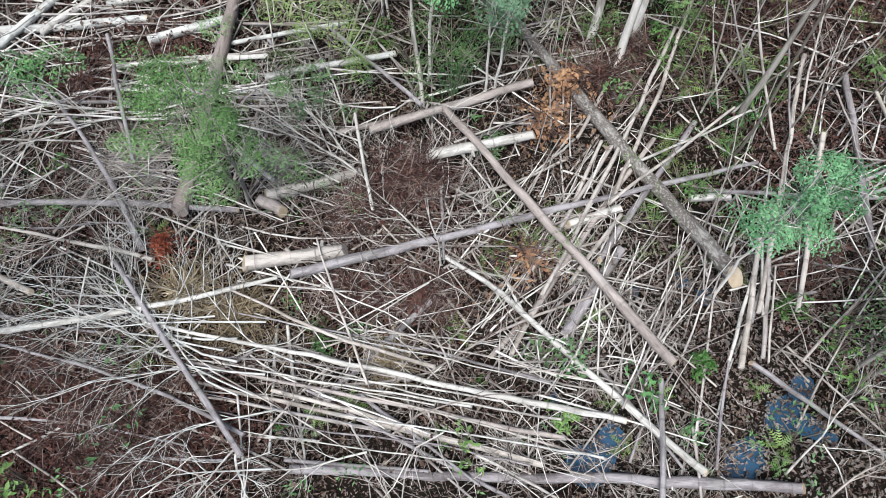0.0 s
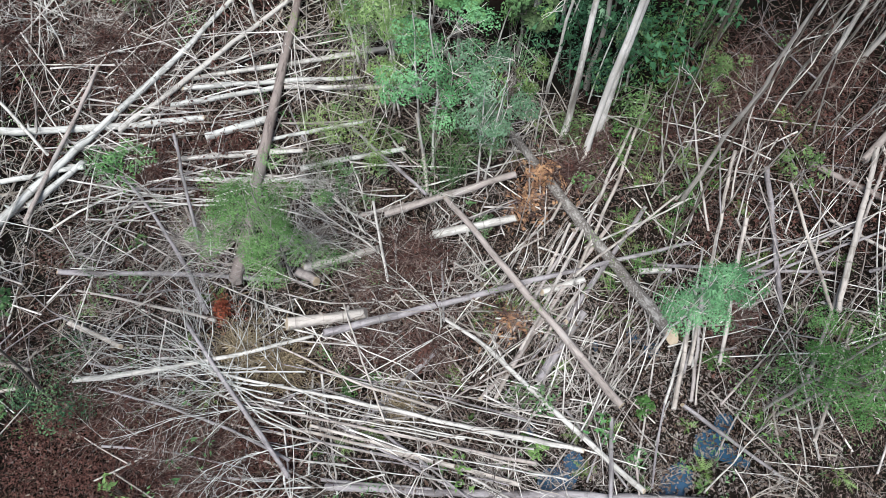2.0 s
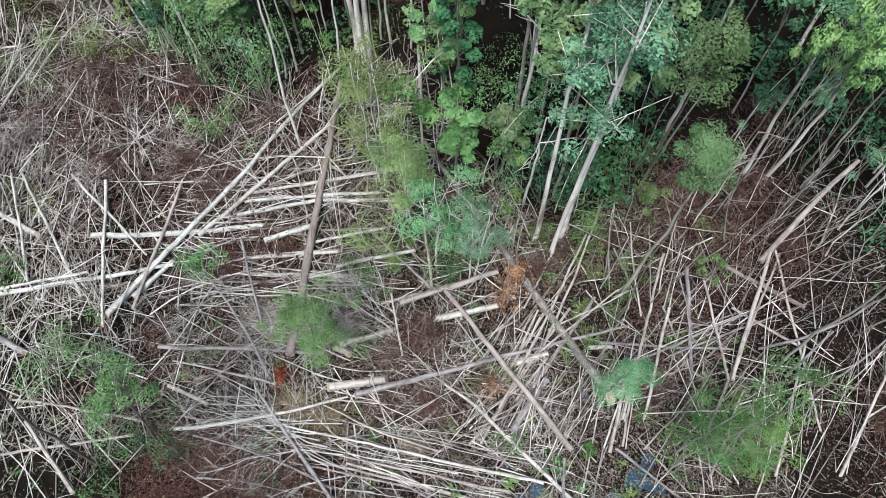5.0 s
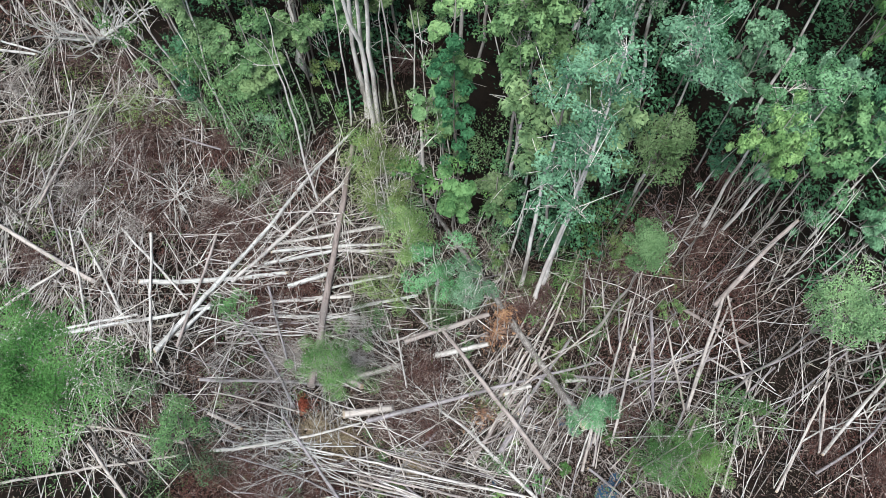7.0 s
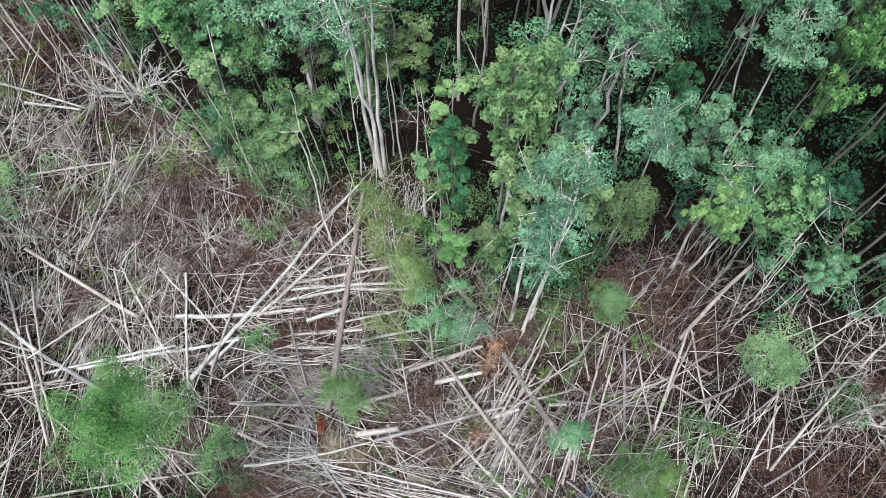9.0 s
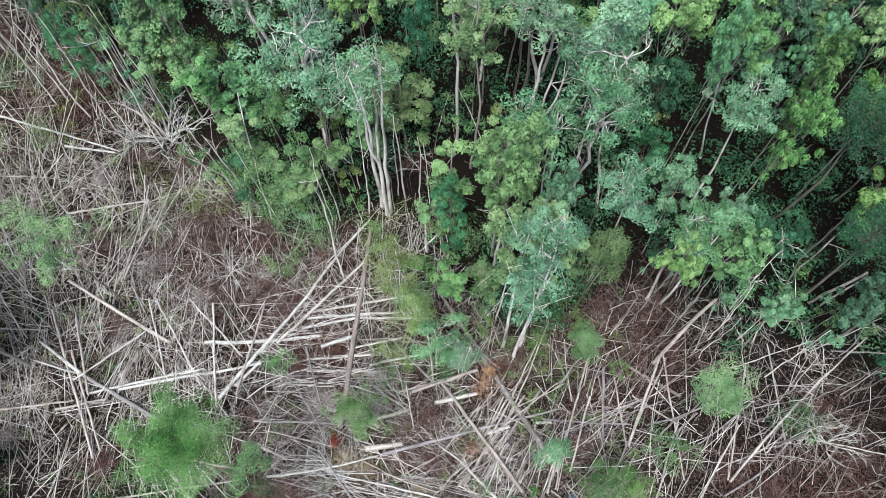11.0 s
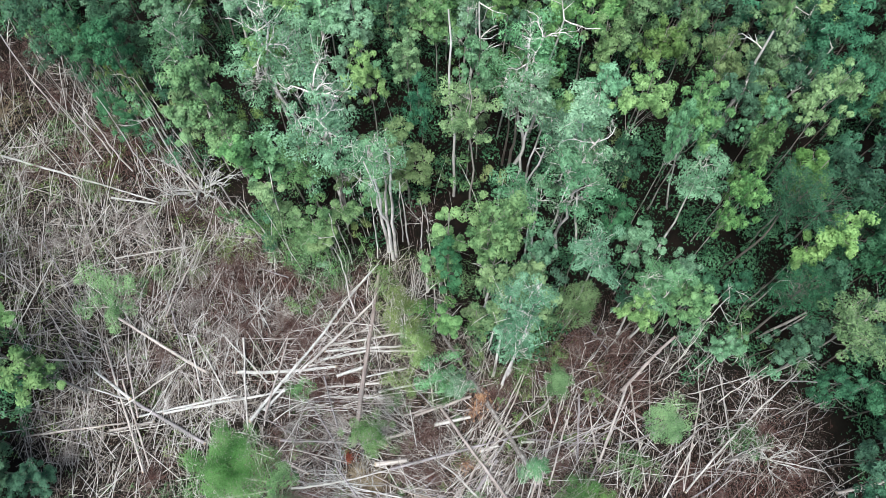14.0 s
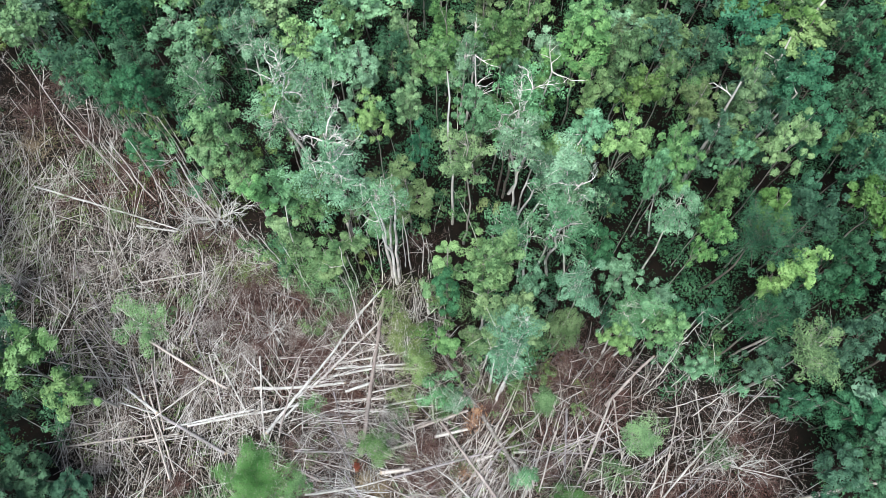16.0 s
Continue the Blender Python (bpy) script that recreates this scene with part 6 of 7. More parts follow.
DARK_SPOTS = [
    # x, y, radius: wet hollows, and spots bared of wood to imitate forest shade
    (5.69, 2.73, 1.3),
    (6.35, 1.57, 1.2),
    (7.88, 9.58, 1.4),
    (8.1, 7.59, 1.2),
    (-6.97, 3.21, 1.0),
    (-5.63, 1.57, 1.2),
    (4.33, 4.3, 0.8),
    (2.48, 1.92, 0.8),
    (5.27, 1.49, 1.0),
    (-6.54, 9.16, 1.0),
    (-7.9, 8.0, 1.5),
    (-9.6, 11.4, 1.5),
    (15.6, 3.4, 2.2),
    (6.8, 3.4, 1.2),
    (9.9, 7.3, 1.3),
    (-10.9, 12.9, 1.6),
    (-19.5, 23.0, 2.2),
    (12.39, 9.34, 1.6),
    (16.06, 10.83, 2),
    (-16.05, 19.73, 1.6),
    (-1.72, 18.9, 1.6),
    (-16.4, 5.9, 1.6),
    (-19.94, 4.89, 2),
    (18.87, 8.34, 2),
    (-30.18, 32.02, 3),
    (-19.09, 25.05, 2),
    (-8.15, 2.06, 1.6),
    (-6.88, 1.75, 1.4),
    (-5.65, 1.54, 1.3),
    (-4.35, 1.44, 1.0),
    (7.91, 12.2, 1.5),
    (6.97, 10.67, 1.0),
    (-8.02, 2.49, 1.2),
    (-7.16, 3.16, 1.0),
    (-5.85, 2.06, 1.0),
    (11.2, 10.4, 1.8),
    (18.5, 8.0, 2.2),
    (-30.26, 30.54, 3),
    (-26.27, 27.26, 2.5),
    (-29.14, 24.05, 2),
    (-21.3, 24.14, 2),
    (-17.14, 19.9, 1.6),
    (11.6, 11.0, 2.4),
    (14.0, 10.6, 2.8),
    (17.2, 9.2, 3.0),
]


def thin(x, y, keep=0.25):
    """Leaves fewer pieces in hollows, in patches between the heaps and where shade is imitated."""
    patch = 0.5 + 0.5 * np.sin(1.7 * x + 2.1 * np.sin(1.1 * y)) * np.sin(1.9 * y + 1.6 * np.sin(1.3 * x))
    p = np.clip(0.12 + 1.25 * patch, 0, 1)
    # browned brush shows in the west and near corner; eastward thinning imitates forest shade
    p = p * np.where((x < -3.0) & (y < 2.9), 0.16, 1.0) * np.where(x > 8, 0.47, 1.0) * np.where((x > 11.5) & (y > 7), 0.45, 1.0) * np.where((x < -6) & (y > 11), 0.75, 1.0) * np.where((x < -5) & (x > -13) & (y > 9) & (y < 16), 0.6, 1.0) * np.where((x > 3.8) & (y > 6.2) & (y < 13), 0.42, 1.0) * np.where((x > -10) & (x < -4.2) & (y < 9), 0.6, 1.0)
    for a, c, r in DARK_SPOTS:
        p = p * (1 - (1 - keep) * np.exp(-(((x - a) ** 2 + (y - c) ** 2) / (r * r)) ** 2))
    ok = rng.uniform(size=len(x)) < p
    return x[ok], y[ok]


def lie(x, y, share=0.6):
    """Headings of fallen wood: most of it lies the way its part of the clearing was felled."""
    n = len(x)
    main = np.where(x < -9, 1.75, np.where(x > 3, 1.0, np.where(y > 8, 1.6, -0.22))) + 0.35 * np.sin(0.5 * x + 0.8 * np.sin(0.4 * y))
    return np.where(rng.uniform(size=n) < share, main + rng.normal(size=n) * 0.3, rng.uniform(0, 2 * np.pi, n))


def strew(pile, x, y, length, r, top, sides=3, sag=0.04, tilt=0.12):
    n = len(x)
    a = lie(x, y)
    ln = length[0] * (length[1] / length[0]) ** rng.uniform(0, 1, n)
    d = np.stack([np.cos(a), np.sin(a), rng.normal(size=n) * tilt], 1) * ln[:, None] / 2
    c = np.stack([x, y, ground_z(x, y) + rng.uniform(0.02, top, n)], 1)
    lo, hi = c - d, c + d
    lo[:, 2] = np.maximum(lo[:, 2], -0.02)
    hi[:, 2] = np.maximum(hi[:, 2], -0.02)
    rr = rng.uniform(r[0], r[1], n)
    sticks(pile, lo, hi, rr, rr * 0.45, sides, sag)


rng = np.random.default_rng(28)
# the bundle of long poles felled side by side
for i in range(15):
    ax, off, ln = rng.uniform(-0.8, 2.6), rng.uniform(-0.85, 0.95), rng.uniform(2.6, 5.4)
    ay, aa = 2.3 - 0.2 * ax + off, radians(168.5 + rng.normal() * 3.5)
    r1 = rng.uniform(0.012, 0.025)
    log(rng.choice(["white", "bleached", "pale", "grey"], p=[0.35, 0.25, 0.2, 0.2]), ax, ay, rng.uniform(0.22, 0.5), ax + ln * math.cos(aa), ay + ln * math.sin(aa), rng.uniform(0.22, 0.5), r1, r1 * 0.55, rng.normal() * 0.012)
# fans of bleached twigs at their thin ends
for i in range(2):
    bare_branch(rng.uniform(-4.0, -2.6), rng.uniform(2.2, 3.9), 171 + rng.normal() * 9, rng.uniform(2.2, 3.0), 0.02, "bleached", rng.uniform(0.4, 0.6), 0.55, 0.0, 3)
for i in range(7):
    bare_branch(rng.uniform(-4.3, -3.9), rng.uniform(6.0, 7.2), 182 + rng.normal() * 10, rng.uniform(1.2, 1.9), 0.013, "pale", rng.uniform(0.35, 0.5), 0.4, 0.0, 3)
for i in range(4):
    bare_branch(rng.uniform(-1.9, -1.3), rng.uniform(6.2, 7.4), 140 + rng.normal() * 14, rng.uniform(1.3, 2.0), 0.017, "white", rng.uniform(0.4, 0.6), 0.5, 0.03, 3)
# single poles where the clearing is seen closest
for _ in range(150):
    ax, ay, aa = rng.uniform(-8, 9), rng.uniform(1.5, 12), rng.uniform(0, 6.28)
    if (ax > 5.5 or ax < -5.5) and ay > 6.5 and rng.random() < 0.6:
        continue
    ln = rng.uniform(1.0, 3.2)
    ex, ey = ax + ln * math.cos(aa), ay + ln * math.sin(aa)
    r1 = rng.uniform(0.012, 0.03)
    z1, z2 = float(ground_z(ax, ay)) + rng.uniform(0.05, 0.35), float(ground_z(ex, ey)) + rng.uniform(0.05, 0.35)
    log(rng.choice(["white", "pale", "tan", "grey"], p=[0.25, 0.35, 0.15, 0.25]), ax, ay, z1, ex, ey, z2, r1, r1 * 0.6, rng.normal() * 0.035)


def pole_field(p, n, box, heading, spread, length, radius, lift):
    """Thin poles lying or leaning one way, more or less."""
    for _ in range(n):
        ax, ay = rng.uniform(box[0], box[1]), rng.uniform(box[2], box[3])
        aa, ln = radians(heading + rng.normal() * spread), rng.uniform(*length)
        dx, dy = ln / 2 * math.cos(aa), ln / 2 * math.sin(aa)
        if not in_clearing(ax, ay):
            continue
        r1 = rng.uniform(*radius)
        z1, z2 = rng.uniform(0.15, 0.45), rng.uniform(0.15, lift)
        s_ = np.linspace(0, 1, 7)
        bow = rng.normal() * 0.03 * np.sin(np.pi * s_) + rng.normal() * 0.012 * np.sin(2 * np.pi * s_)
        line = np.stack([ax - dx + 2 * dx * s_ - 2 * dy * bow, ay - dy + 2 * dy * s_ + 2 * dx * bow, z1 + (z2 - z1) * s_], 1)
        tube(p, line, r1 * (1 - 0.5 * s_), 5, 0.05)


pile = Pile()
# long stems along the western edge, all thrown one way
pole_field(pile, 130, (-30, -14, 16, 30), -68, 14, (3.0, 7.0), (0.011, 0.024), 1.0)
pole_field(pile, 70, (-15, -4, 9, 19), 95, 26, (2.5, 6.0), (0.011, 0.023), 0.5)
pole_field(pile, 45, (7, 17, 3, 11), 65, 24, (2.0, 5.5), (0.01, 0.02), 0.9)
pole_field(pile, 55, (1.0, 4.4, 2.6, 6.8), 58, 13, (1.0, 3.0), (0.009, 0.022), 0.4)
pole_field(pile, 40, (-3.5, 4.0, 2.0, 6.0), -14, 12, (1.0, 3.2), (0.009, 0.02), 0.4)
pole_field(pile, 40, (-4.0, 6.0, 2.0, 8.5), 0, 90, (0.8, 2.6), (0.008, 0.02), 0.4)
pole_field(pile, 230, (-28, 18, 4, 26), 0, 90, (2.0, 5.0), (0.012, 0.028), 0.5)
pole_field(pile, 50, (-8.0, -2.5, 7.5, 12.5), 6, 11, (1.8, 4.8), (0.014, 0.034), 0.5)
pole_field(pile, 22, (-12, -4, 6, 15), 62, 24, (2.0, 5.0), (0.012, 0.03), 0.5)
pole_field(pile, 26, (4, 12, 3, 9.5), 55, 30, (1.8, 4.5), (0.011, 0.026), 0.9)
tagged(pile.make("thin_poles", STICK, smooth=True), "long thin pale poles thrown across the felled ground", "poles", kind="stuff")


def off_centre(x, y, keep):
    """Fewer where the felled stems themselves lie thickest."""
    ok = ~((np.abs(x) < 9) & (y < 12)) | (rng.uniform(size=len(x)) < keep)
    return x[ok], y[ok]


pile = Pile()
strew(pile, *thin(*scatter(1200, -21, -5, 4, 17)), (1.2, 4.5), (0.007, 0.02), 0.45, 4, 0.02)
strew(pile, *off_centre(*thin(*scatter(11000, -36, 27, -9, 38)), 0.28), (1.2, 5.0), (0.008, 0.026), 0.45, 4, 0.02)
curvy(pile, *off_centre(*thin(*scatter(8000, -36, 27, -9, 38)), 0.5), (0.8, 3.4), (0.007, 0.02), 0.45, 0.08, joints=6)
strew(pile, rng.uniform(-34, -26, 420), rng.uniform(11, 25, 420), (1.2, 4.0), (0.008, 0.022), 0.45, 4, 0.02)
tagged(pile.make("fallen_sticks", STICK, smooth=True), "countless bleached sticks strewn across the clearing", "sticks", kind="stuff")
pile = Pile()
curvy(pile, *thin(*scatter(4200, -24, -5, 6, 24)), (0.3, 1.5), (0.004, 0.011), 0.45)
curvy(pile, *thin(*scatter(10500, -36, 27, -9, 38)), (0.3, 1.5), (0.0035, 0.009), 0.38)
curvy(pile, *thin(*scatter(7500, -10, 10, 0, 13)), (0.12, 0.7), (0.002, 0.005), 0.34)
curvy(pile, *thin(*scatter(1500, -14, 14, -8, 0)), (0.3, 1.3), (0.004, 0.009), 0.38)
curvy(pile, *scatter(450, -3.0, 3.6, 2.4, 6.2), (0.3, 1.4), (0.004, 0.009), 0.5)
tagged(pile.make("dry_twigs", TWIG), "dense litter of dry grey-brown twigs", "twigs", kind="stuff")

pile = Pile()
rx_, ry_ = scatter(15000, -34, 26, -2, 37)
brown = 0.5 + 0.5 * np.sin(1.7 * rx_ + 2.1 * np.sin(1.1 * ry_)) * np.sin(1.9 * ry_ + 1.6 * np.sin(1.3 * rx_))
ok_ = rng.uniform(size=len(rx_)) < np.clip(1.15 - 1.5 * brown, 0.05, 1)
curvy(pile, rx_[ok_], ry_[ok_], (0.3, 1.1), (0.004, 0.01), 0.5, 0.14, 0.45)
tagged(pile.make("red_brown_twigs", RUST), "patches of fine red-brown dead twigs between the poles", "twigs", kind="stuff")

# forked sprays of dead twigs, in several shapes strewn in all turns
def spray_shape():
    p = Pile()
    fork(p, np.array([0, 0, 0.06]), np.array([1.0, 0, 0.12]), rng.uniform(0.7, 1.3), 0.009, 2, 0.8, 0.5, 3)
    return np.concatenate(p.v), np.concatenate(p.q)


SPRAYS = [spray_shape() for _ in range(10)]


def strew_sprays(p, x, y, size):
    for a, c in zip(x, y):
        v, q = SPRAYS[int(rng.integers(0, len(SPRAYS)))]
        t, s = rng.uniform(0, 6.28), rng.uniform(*size)
        rot = np.array([[math.cos(t), -math.sin(t), 0], [math.sin(t), math.cos(t), 0], [0, 0, 1]])
        at = np.array([a, c, float(ground_z(a, c)) + rng.uniform(-0.03, 0.3)])
        w = v @ rot.T * np.array([s, s, s])
        w[:, 2] = w[:, 2] + (w[:, 0] * rng.normal() + w[:, 1] * rng.normal()) * 0.15
        p.add(w + at, q)


pile = Pile()
strew_sprays(pile, *thin(*scatter(420, -10, 10, 0.5, 13), 0.5), (0.5, 1.2))
strew_sprays(pile, *thin(*scatter(560, -34, 26, 0, 37), 0.5), (0.9, 2.2))
tagged(pile.make("twig_sprays", TWIG), "forked sprays of bare dead twigs over the ground", "twigs", kind="stuff")

pile = Pile()
lx, ly = scatter(60000, -34, 26, 0, 37)
lx2, ly2 = scatter(115000, -9, 10, 0, 13)
lx3, ly3 = scatter(36000, 6, 21, 2, 14)
lx4, ly4 = scatter(42000, -14, 14, -8, 0)
lx, ly = np.concatenate([lx, lx2, lx3, lx4]), np.concatenate([ly, ly2, ly3, ly4])
dry = np.ones(len(lx), bool)
for px, py, r in POOLS:
    far = np.sqrt((lx - px) ** 2 + (ly - py) ** 2) / r
    dry &= rng.uniform(size=len(lx)) < np.clip(0.12 + 0.9 * (far - 0.35), 0.1, 1)
lx, ly = lx[dry], ly[dry]
leaves(pile, np.stack([lx, ly, np.maximum(ground_z(lx, ly), -0.2) + rng.uniform(0.005, 0.1, len(lx))], 1), np.array([0, 0, 1.0]) + rng.normal(size=(len(lx), 3)) * 0.7, 0.03 + 0.06 * rng.uniform(size=len(lx)) ** 2, 0.5, 0.3)
tagged(pile.make("leaf_litter", LITTER), "brown fallen leaves covering the wet soil", "leaf litter", kind="stuff")


# drifts of curled dead leaves, thickest where little wood lies
def drift(p, x, y, k, spread, top, size):
    for a, c in zip(x, y):
        w = spread * rng.uniform(0.5, 1.3)
        at = np.stack([a + rng.normal(size=k) * w, c + rng.normal(size=k) * w, np.full(k, float(ground_z(a, c))) + rng.uniform(0.02, top, k)], 1)
        leaves(p, at, np.array([0, 0, 0.9]) + rng.normal(size=(k, 3)) * 0.6, rng.uniform(size[0], size[1], k), 0.5, 0.35, True)


def hollow(x, y, floor=0.12):
    patch = 0.5 + 0.5 * np.sin(1.7 * x + 2.1 * np.sin(1.1 * y)) * np.sin(1.9 * y + 1.6 * np.sin(1.3 * x))
    ok = rng.uniform(size=len(x)) < np.clip(1.2 - 1.5 * patch, floor, 1)
    return x[ok], y[ok]


def eastward(x, y, edge, keep):
    ok = (x < edge) | (rng.uniform(size=len(x)) < keep)
    return x[ok], y[ok]


pile = Pile()
drift(pile, *hollow(*scatter(2600, -9.5, 9.5, 0.3, 12)), 26, 0.2, 0.32, (0.035, 0.085))
drift(pile, *hollow(*scatter(900, -14, 14, -8, 0.3)), 20, 0.3, 0.35, (0.05, 0.1))
drift(pile, *eastward(*hollow(*scatter(3800, -34, 24, 1, 34)), 5, 0.4), 18, 0.34, 0.4, (0.07, 0.15))
drift(pile, *scatter(190, 6, 20, 2, 14), 26, 0.35, 0.4, (0.06, 0.13))
tagged(pile.make("dead_leaf_drifts", DRIFT), "curled brown dead leaves caught between the felled stems", "dead leaves", kind="stuff")
pile = Pile()
drift(pile, *scatter(620, -9, -3, 0.3, 3.0), 32, 0.25, 0.35, (0.04, 0.08))
drift(pile, *hollow(*scatter(420, 5.6, 11, 6.5, 12.5), 0.3), 30, 0.28, 0.45, (0.05, 0.1))
drift(pile, *hollow(*scatter(500, -9, -4.6, 5, 10), 0.3), 26, 0.25, 0.35, (0.045, 0.09))
drift(pile, *hollow(*scatter(1100, -14, -4.5, 9, 17), 0.25), 22, 0.3, 0.4, (0.06, 0.11))
drift(pile, *scatter(260, 13, 19.5, 0.5, 5), 24, 0.35, 0.35, (0.06, 0.12))
drift(pile, *scatter(240, -24, -16, 21, 26), 20, 0.4, 0.4, (0.08, 0.14))
tagged(pile.make("red_leaf_drifts", REDLEAF), "dark red-brown dead leaves still hanging on felled crowns", "dead leaves", kind="stuff")
pile = Pile()
gx_, gy_ = scatter(6200, 2.2, 7.5, 0.3, 5.5)
leaves(pile, np.stack([gx_, gy_, np.maximum(ground_z(gx_, gy_), -0.19) + rng.uniform(0.006, 0.07, len(gx_))], 1), np.array([0, 0, 1.0]) + rng.normal(size=(len(gx_), 3)) * 0.4, rng.uniform(0.05, 0.11, len(gx_)), 0.48, 0.2, True)
tagged(pile.make("wet_leaf_litter", GREYLEAF), "wet grey and brown dead leaves on black peat", "leaf litter", kind="stuff")

pile = Pile()
fx_, fy_ = scatter(110000, -36, 27, 2, 38)
near = (np.abs(fx_) < 7) & (fy_ < 9)
keep_ = ~near & (rng.uniform(size=len(fx_)) < np.where(fx_ > 8, 0.45, 1.0))
fx_, fy_ = thin(fx_[keep_], fy_[keep_])
leaves(pile, np.stack([fx_, fy_, ground_z(fx_, fy_) + rng.uniform(0.03, 0.3, len(fx_))], 1), np.array([0, 0, 1.0]) + rng.normal(size=(len(fx_), 3)) * 0.3, 0.25 + 0.5 * rng.uniform(size=len(fx_)) ** 2, 0.05, 0.1)
tagged(pile.make("twig_litter", BRUSH), "fine dry twig litter between the felled stems", "twigs", kind="stuff")


def heap(name, mat, x, y, r, top, count, words, cat, leafy=0, leaf_mat=None, length=(0.3, 1.1), leaf=0.1):
    """A mound of dead brush: fine twigs, and leaves where they still hang on."""
    p = Pile()
    count = int(count * 0.45)
    a = rng.uniform(0, 6.28, count)
    lobes = 1 + 0.35 * np.sin(3 * a + x) + 0.2 * np.sin(7 * a + y)
    rr = r * lobes * np.abs(rng.normal(size=count)) * 0.62
    hx, hy = x + rr * np.cos(a), y + rr * np.sin(a)
    up = top * np.exp(-((rr / r) ** 2) * 1.5)
    d = unit(rng.normal(size=(count, 3)) * np.array([1, 1, 0.6])) * (rng.uniform(length[0], length[1], count) / 2)[:, None]
    c = np.stack([hx, hy, ground_z(hx, hy) + 0.05 + up * rng.uniform(0.2, 1, count)], 1)
    w = rng.uniform(0.004, 0.013, count)
    lo, hi = c - d, c + d
    lo[:, 2], hi[:, 2] = np.maximum(lo[:, 2], 0.0), np.maximum(hi[:, 2], 0.0)
    sticks(p, lo, hi, w, w * 0.5, 3, 0.0)
    ob = p.make(name, mat)
    tagged(ob, words, cat, kind="stuff")
    if leafy:
        leafy *= 2
        p = Pile()
        a = rng.uniform(0, 6.28, leafy)
        rr = r * (1 + 0.35 * np.sin(3 * a + x) + 0.2 * np.sin(7 * a + y)) * np.abs(rng.normal(size=leafy)) * 0.6
        hx, hy = x + rr * np.cos(a), y + rr * np.sin(a)
        c = np.stack([hx, hy, ground_z(hx, hy) + 0.05 + top * np.exp(-((rr / r) ** 2) * 1.5) * rng.uniform(0.3, 1, leafy)], 1)
        leaves(p, c, rng.normal(size=(leafy, 3)) + (0, 0, 0.6), leaf * rng.uniform(0.7, 1.3, leafy), 0.5, kite=True)
        lv = p.make("dead_leaves", leaf_mat or mat)
        lv.parent = ob
    return ob


rng = np.random.default_rng(29)
heap("red_brown_brush", RUST, -0.55, 6.39, 1.33, 0.7, 1500, "heap of fine red-brown dead brush", "brush", 500, REDLEAF)
heap("red_brown_brush", RUST, -1.44, 5.82, 0.90, 0.5, 900, "heap of fine red-brown dead brush", "brush", 300, REDLEAF)
heap("dead_grass", STRAW, -4.35, 4.33, 1.05, 0.3, 900, "mat of straw-coloured dead grass and fern", "dead grass", 0, STRAW)
heap("dead_grass", STRAW, -3.44, 3.93, 1.04, 0.3, 900, "mat of straw-coloured dead grass and fern", "dead grass", 0, STRAW)
heap("dead_leaf_spray", RUST, -4.81, 5.17, 0.34, 0.6, 60, "spray of rust-red dead leaves", "dead leaves", 260, RUSTRED)
heap("dead_leaf_spray", RUST, 2.3, 8.45, 0.75, 0.6, 80, "spray of rust-orange dead leaves on a felled crown", "dead leaves", 230, DEADLEAF, leaf=0.14)
heap("dead_leaf_spray", RUST, 1.9, 7.75, 0.63, 0.4, 120, "spray of rust-orange dead leaves on a felled crown", "dead leaves", 180, DEADLEAF, leaf=0.13)
heap("dead_leaf_spray", RUST, 1.43, 4.95, 0.59, 0.4, 300, "spray of rust-orange dead leaves on a felled crown", "dead leaves", 200, DEADLEAF)
heap("dry_brush", TWIG, -5.46, 7.1, 0.94, 0.3, 700, "tangle of fine grey dead brush", "brush", 0, LITTER)
heap("red_brown_brush", RUST, -6.9, 8.61, 1.31, 0.4, 900, "heap of fine red-brown dead brush", "brush", 300, REDLEAF)
heap("red_brown_brush", RUST, -6.77, 3.15, 1.11, 0.3, 800, "heap of fine red-brown dead brush", "brush", 300, REDLEAF)
heap("red_brown_brush", RUST, -5.13, 1.72, 1.40, 0.4, 1200, "heap of fine red-brown dead brush", "brush", 400, REDLEAF)
heap("red_brown_brush", RUST, 3.0, 8.61, 0.87, 0.5, 700, "heap of fine red-brown dead brush", "brush", 200, REDLEAF)
heap("dead_grass", STRAW, -0.87, 3.15, 0.55, 0.2, 400, "mat of straw-coloured dead grass and fern", "dead grass", 0, STRAW)
heap("dry_brush", TWIG, 1.02, 1.72, 0.79, 0.2, 400, "tangle of fine grey dead brush", "brush", 0, LITTER)
heap("red_brown_brush", RUST, -1.58, 4.53, 1.16, 0.3, 900, "heap of fine red-brown dead brush", "brush", 400, REDLEAF)
heap("dry_brush", TWIG, -2.93, 6.74, 1.24, 0.3, 900, "tangle of fine grey dead brush", "brush", 0, LITTER)
heap("red_brown_brush", RUST, -12.38, 16.19, 2.82, 0.8, 1500, "heap of fine red-brown dead brush", "brush", 300, REDLEAF)
heap("red_brown_brush", RUST, -8.6, 12.46, 2.30, 0.5, 1300, "heap of fine red-brown dead brush", "brush", 300, REDLEAF)
heap("red_brown_brush", RUST, -11.26, 12.44, 1.94, 0.5, 1000, "heap of fine red-brown dead brush", "brush", 200, REDLEAF)
heap("red_brown_brush", RUST, -6.16, 14.4, 1.64, 0.4, 700, "heap of fine red-brown dead brush", "brush", 200, REDLEAF)
heap("red_brown_brush", RUST, 3.58, 9.38, 1.34, 0.6, 800, "heap of fine red-brown dead brush", "brush", 200, REDLEAF)
heap("red_brown_brush", RUST, 6.99, 12.95, 1.60, 0.35, 315, "heap of fine red-brown dead brush", "brush", 90, REDLEAF)
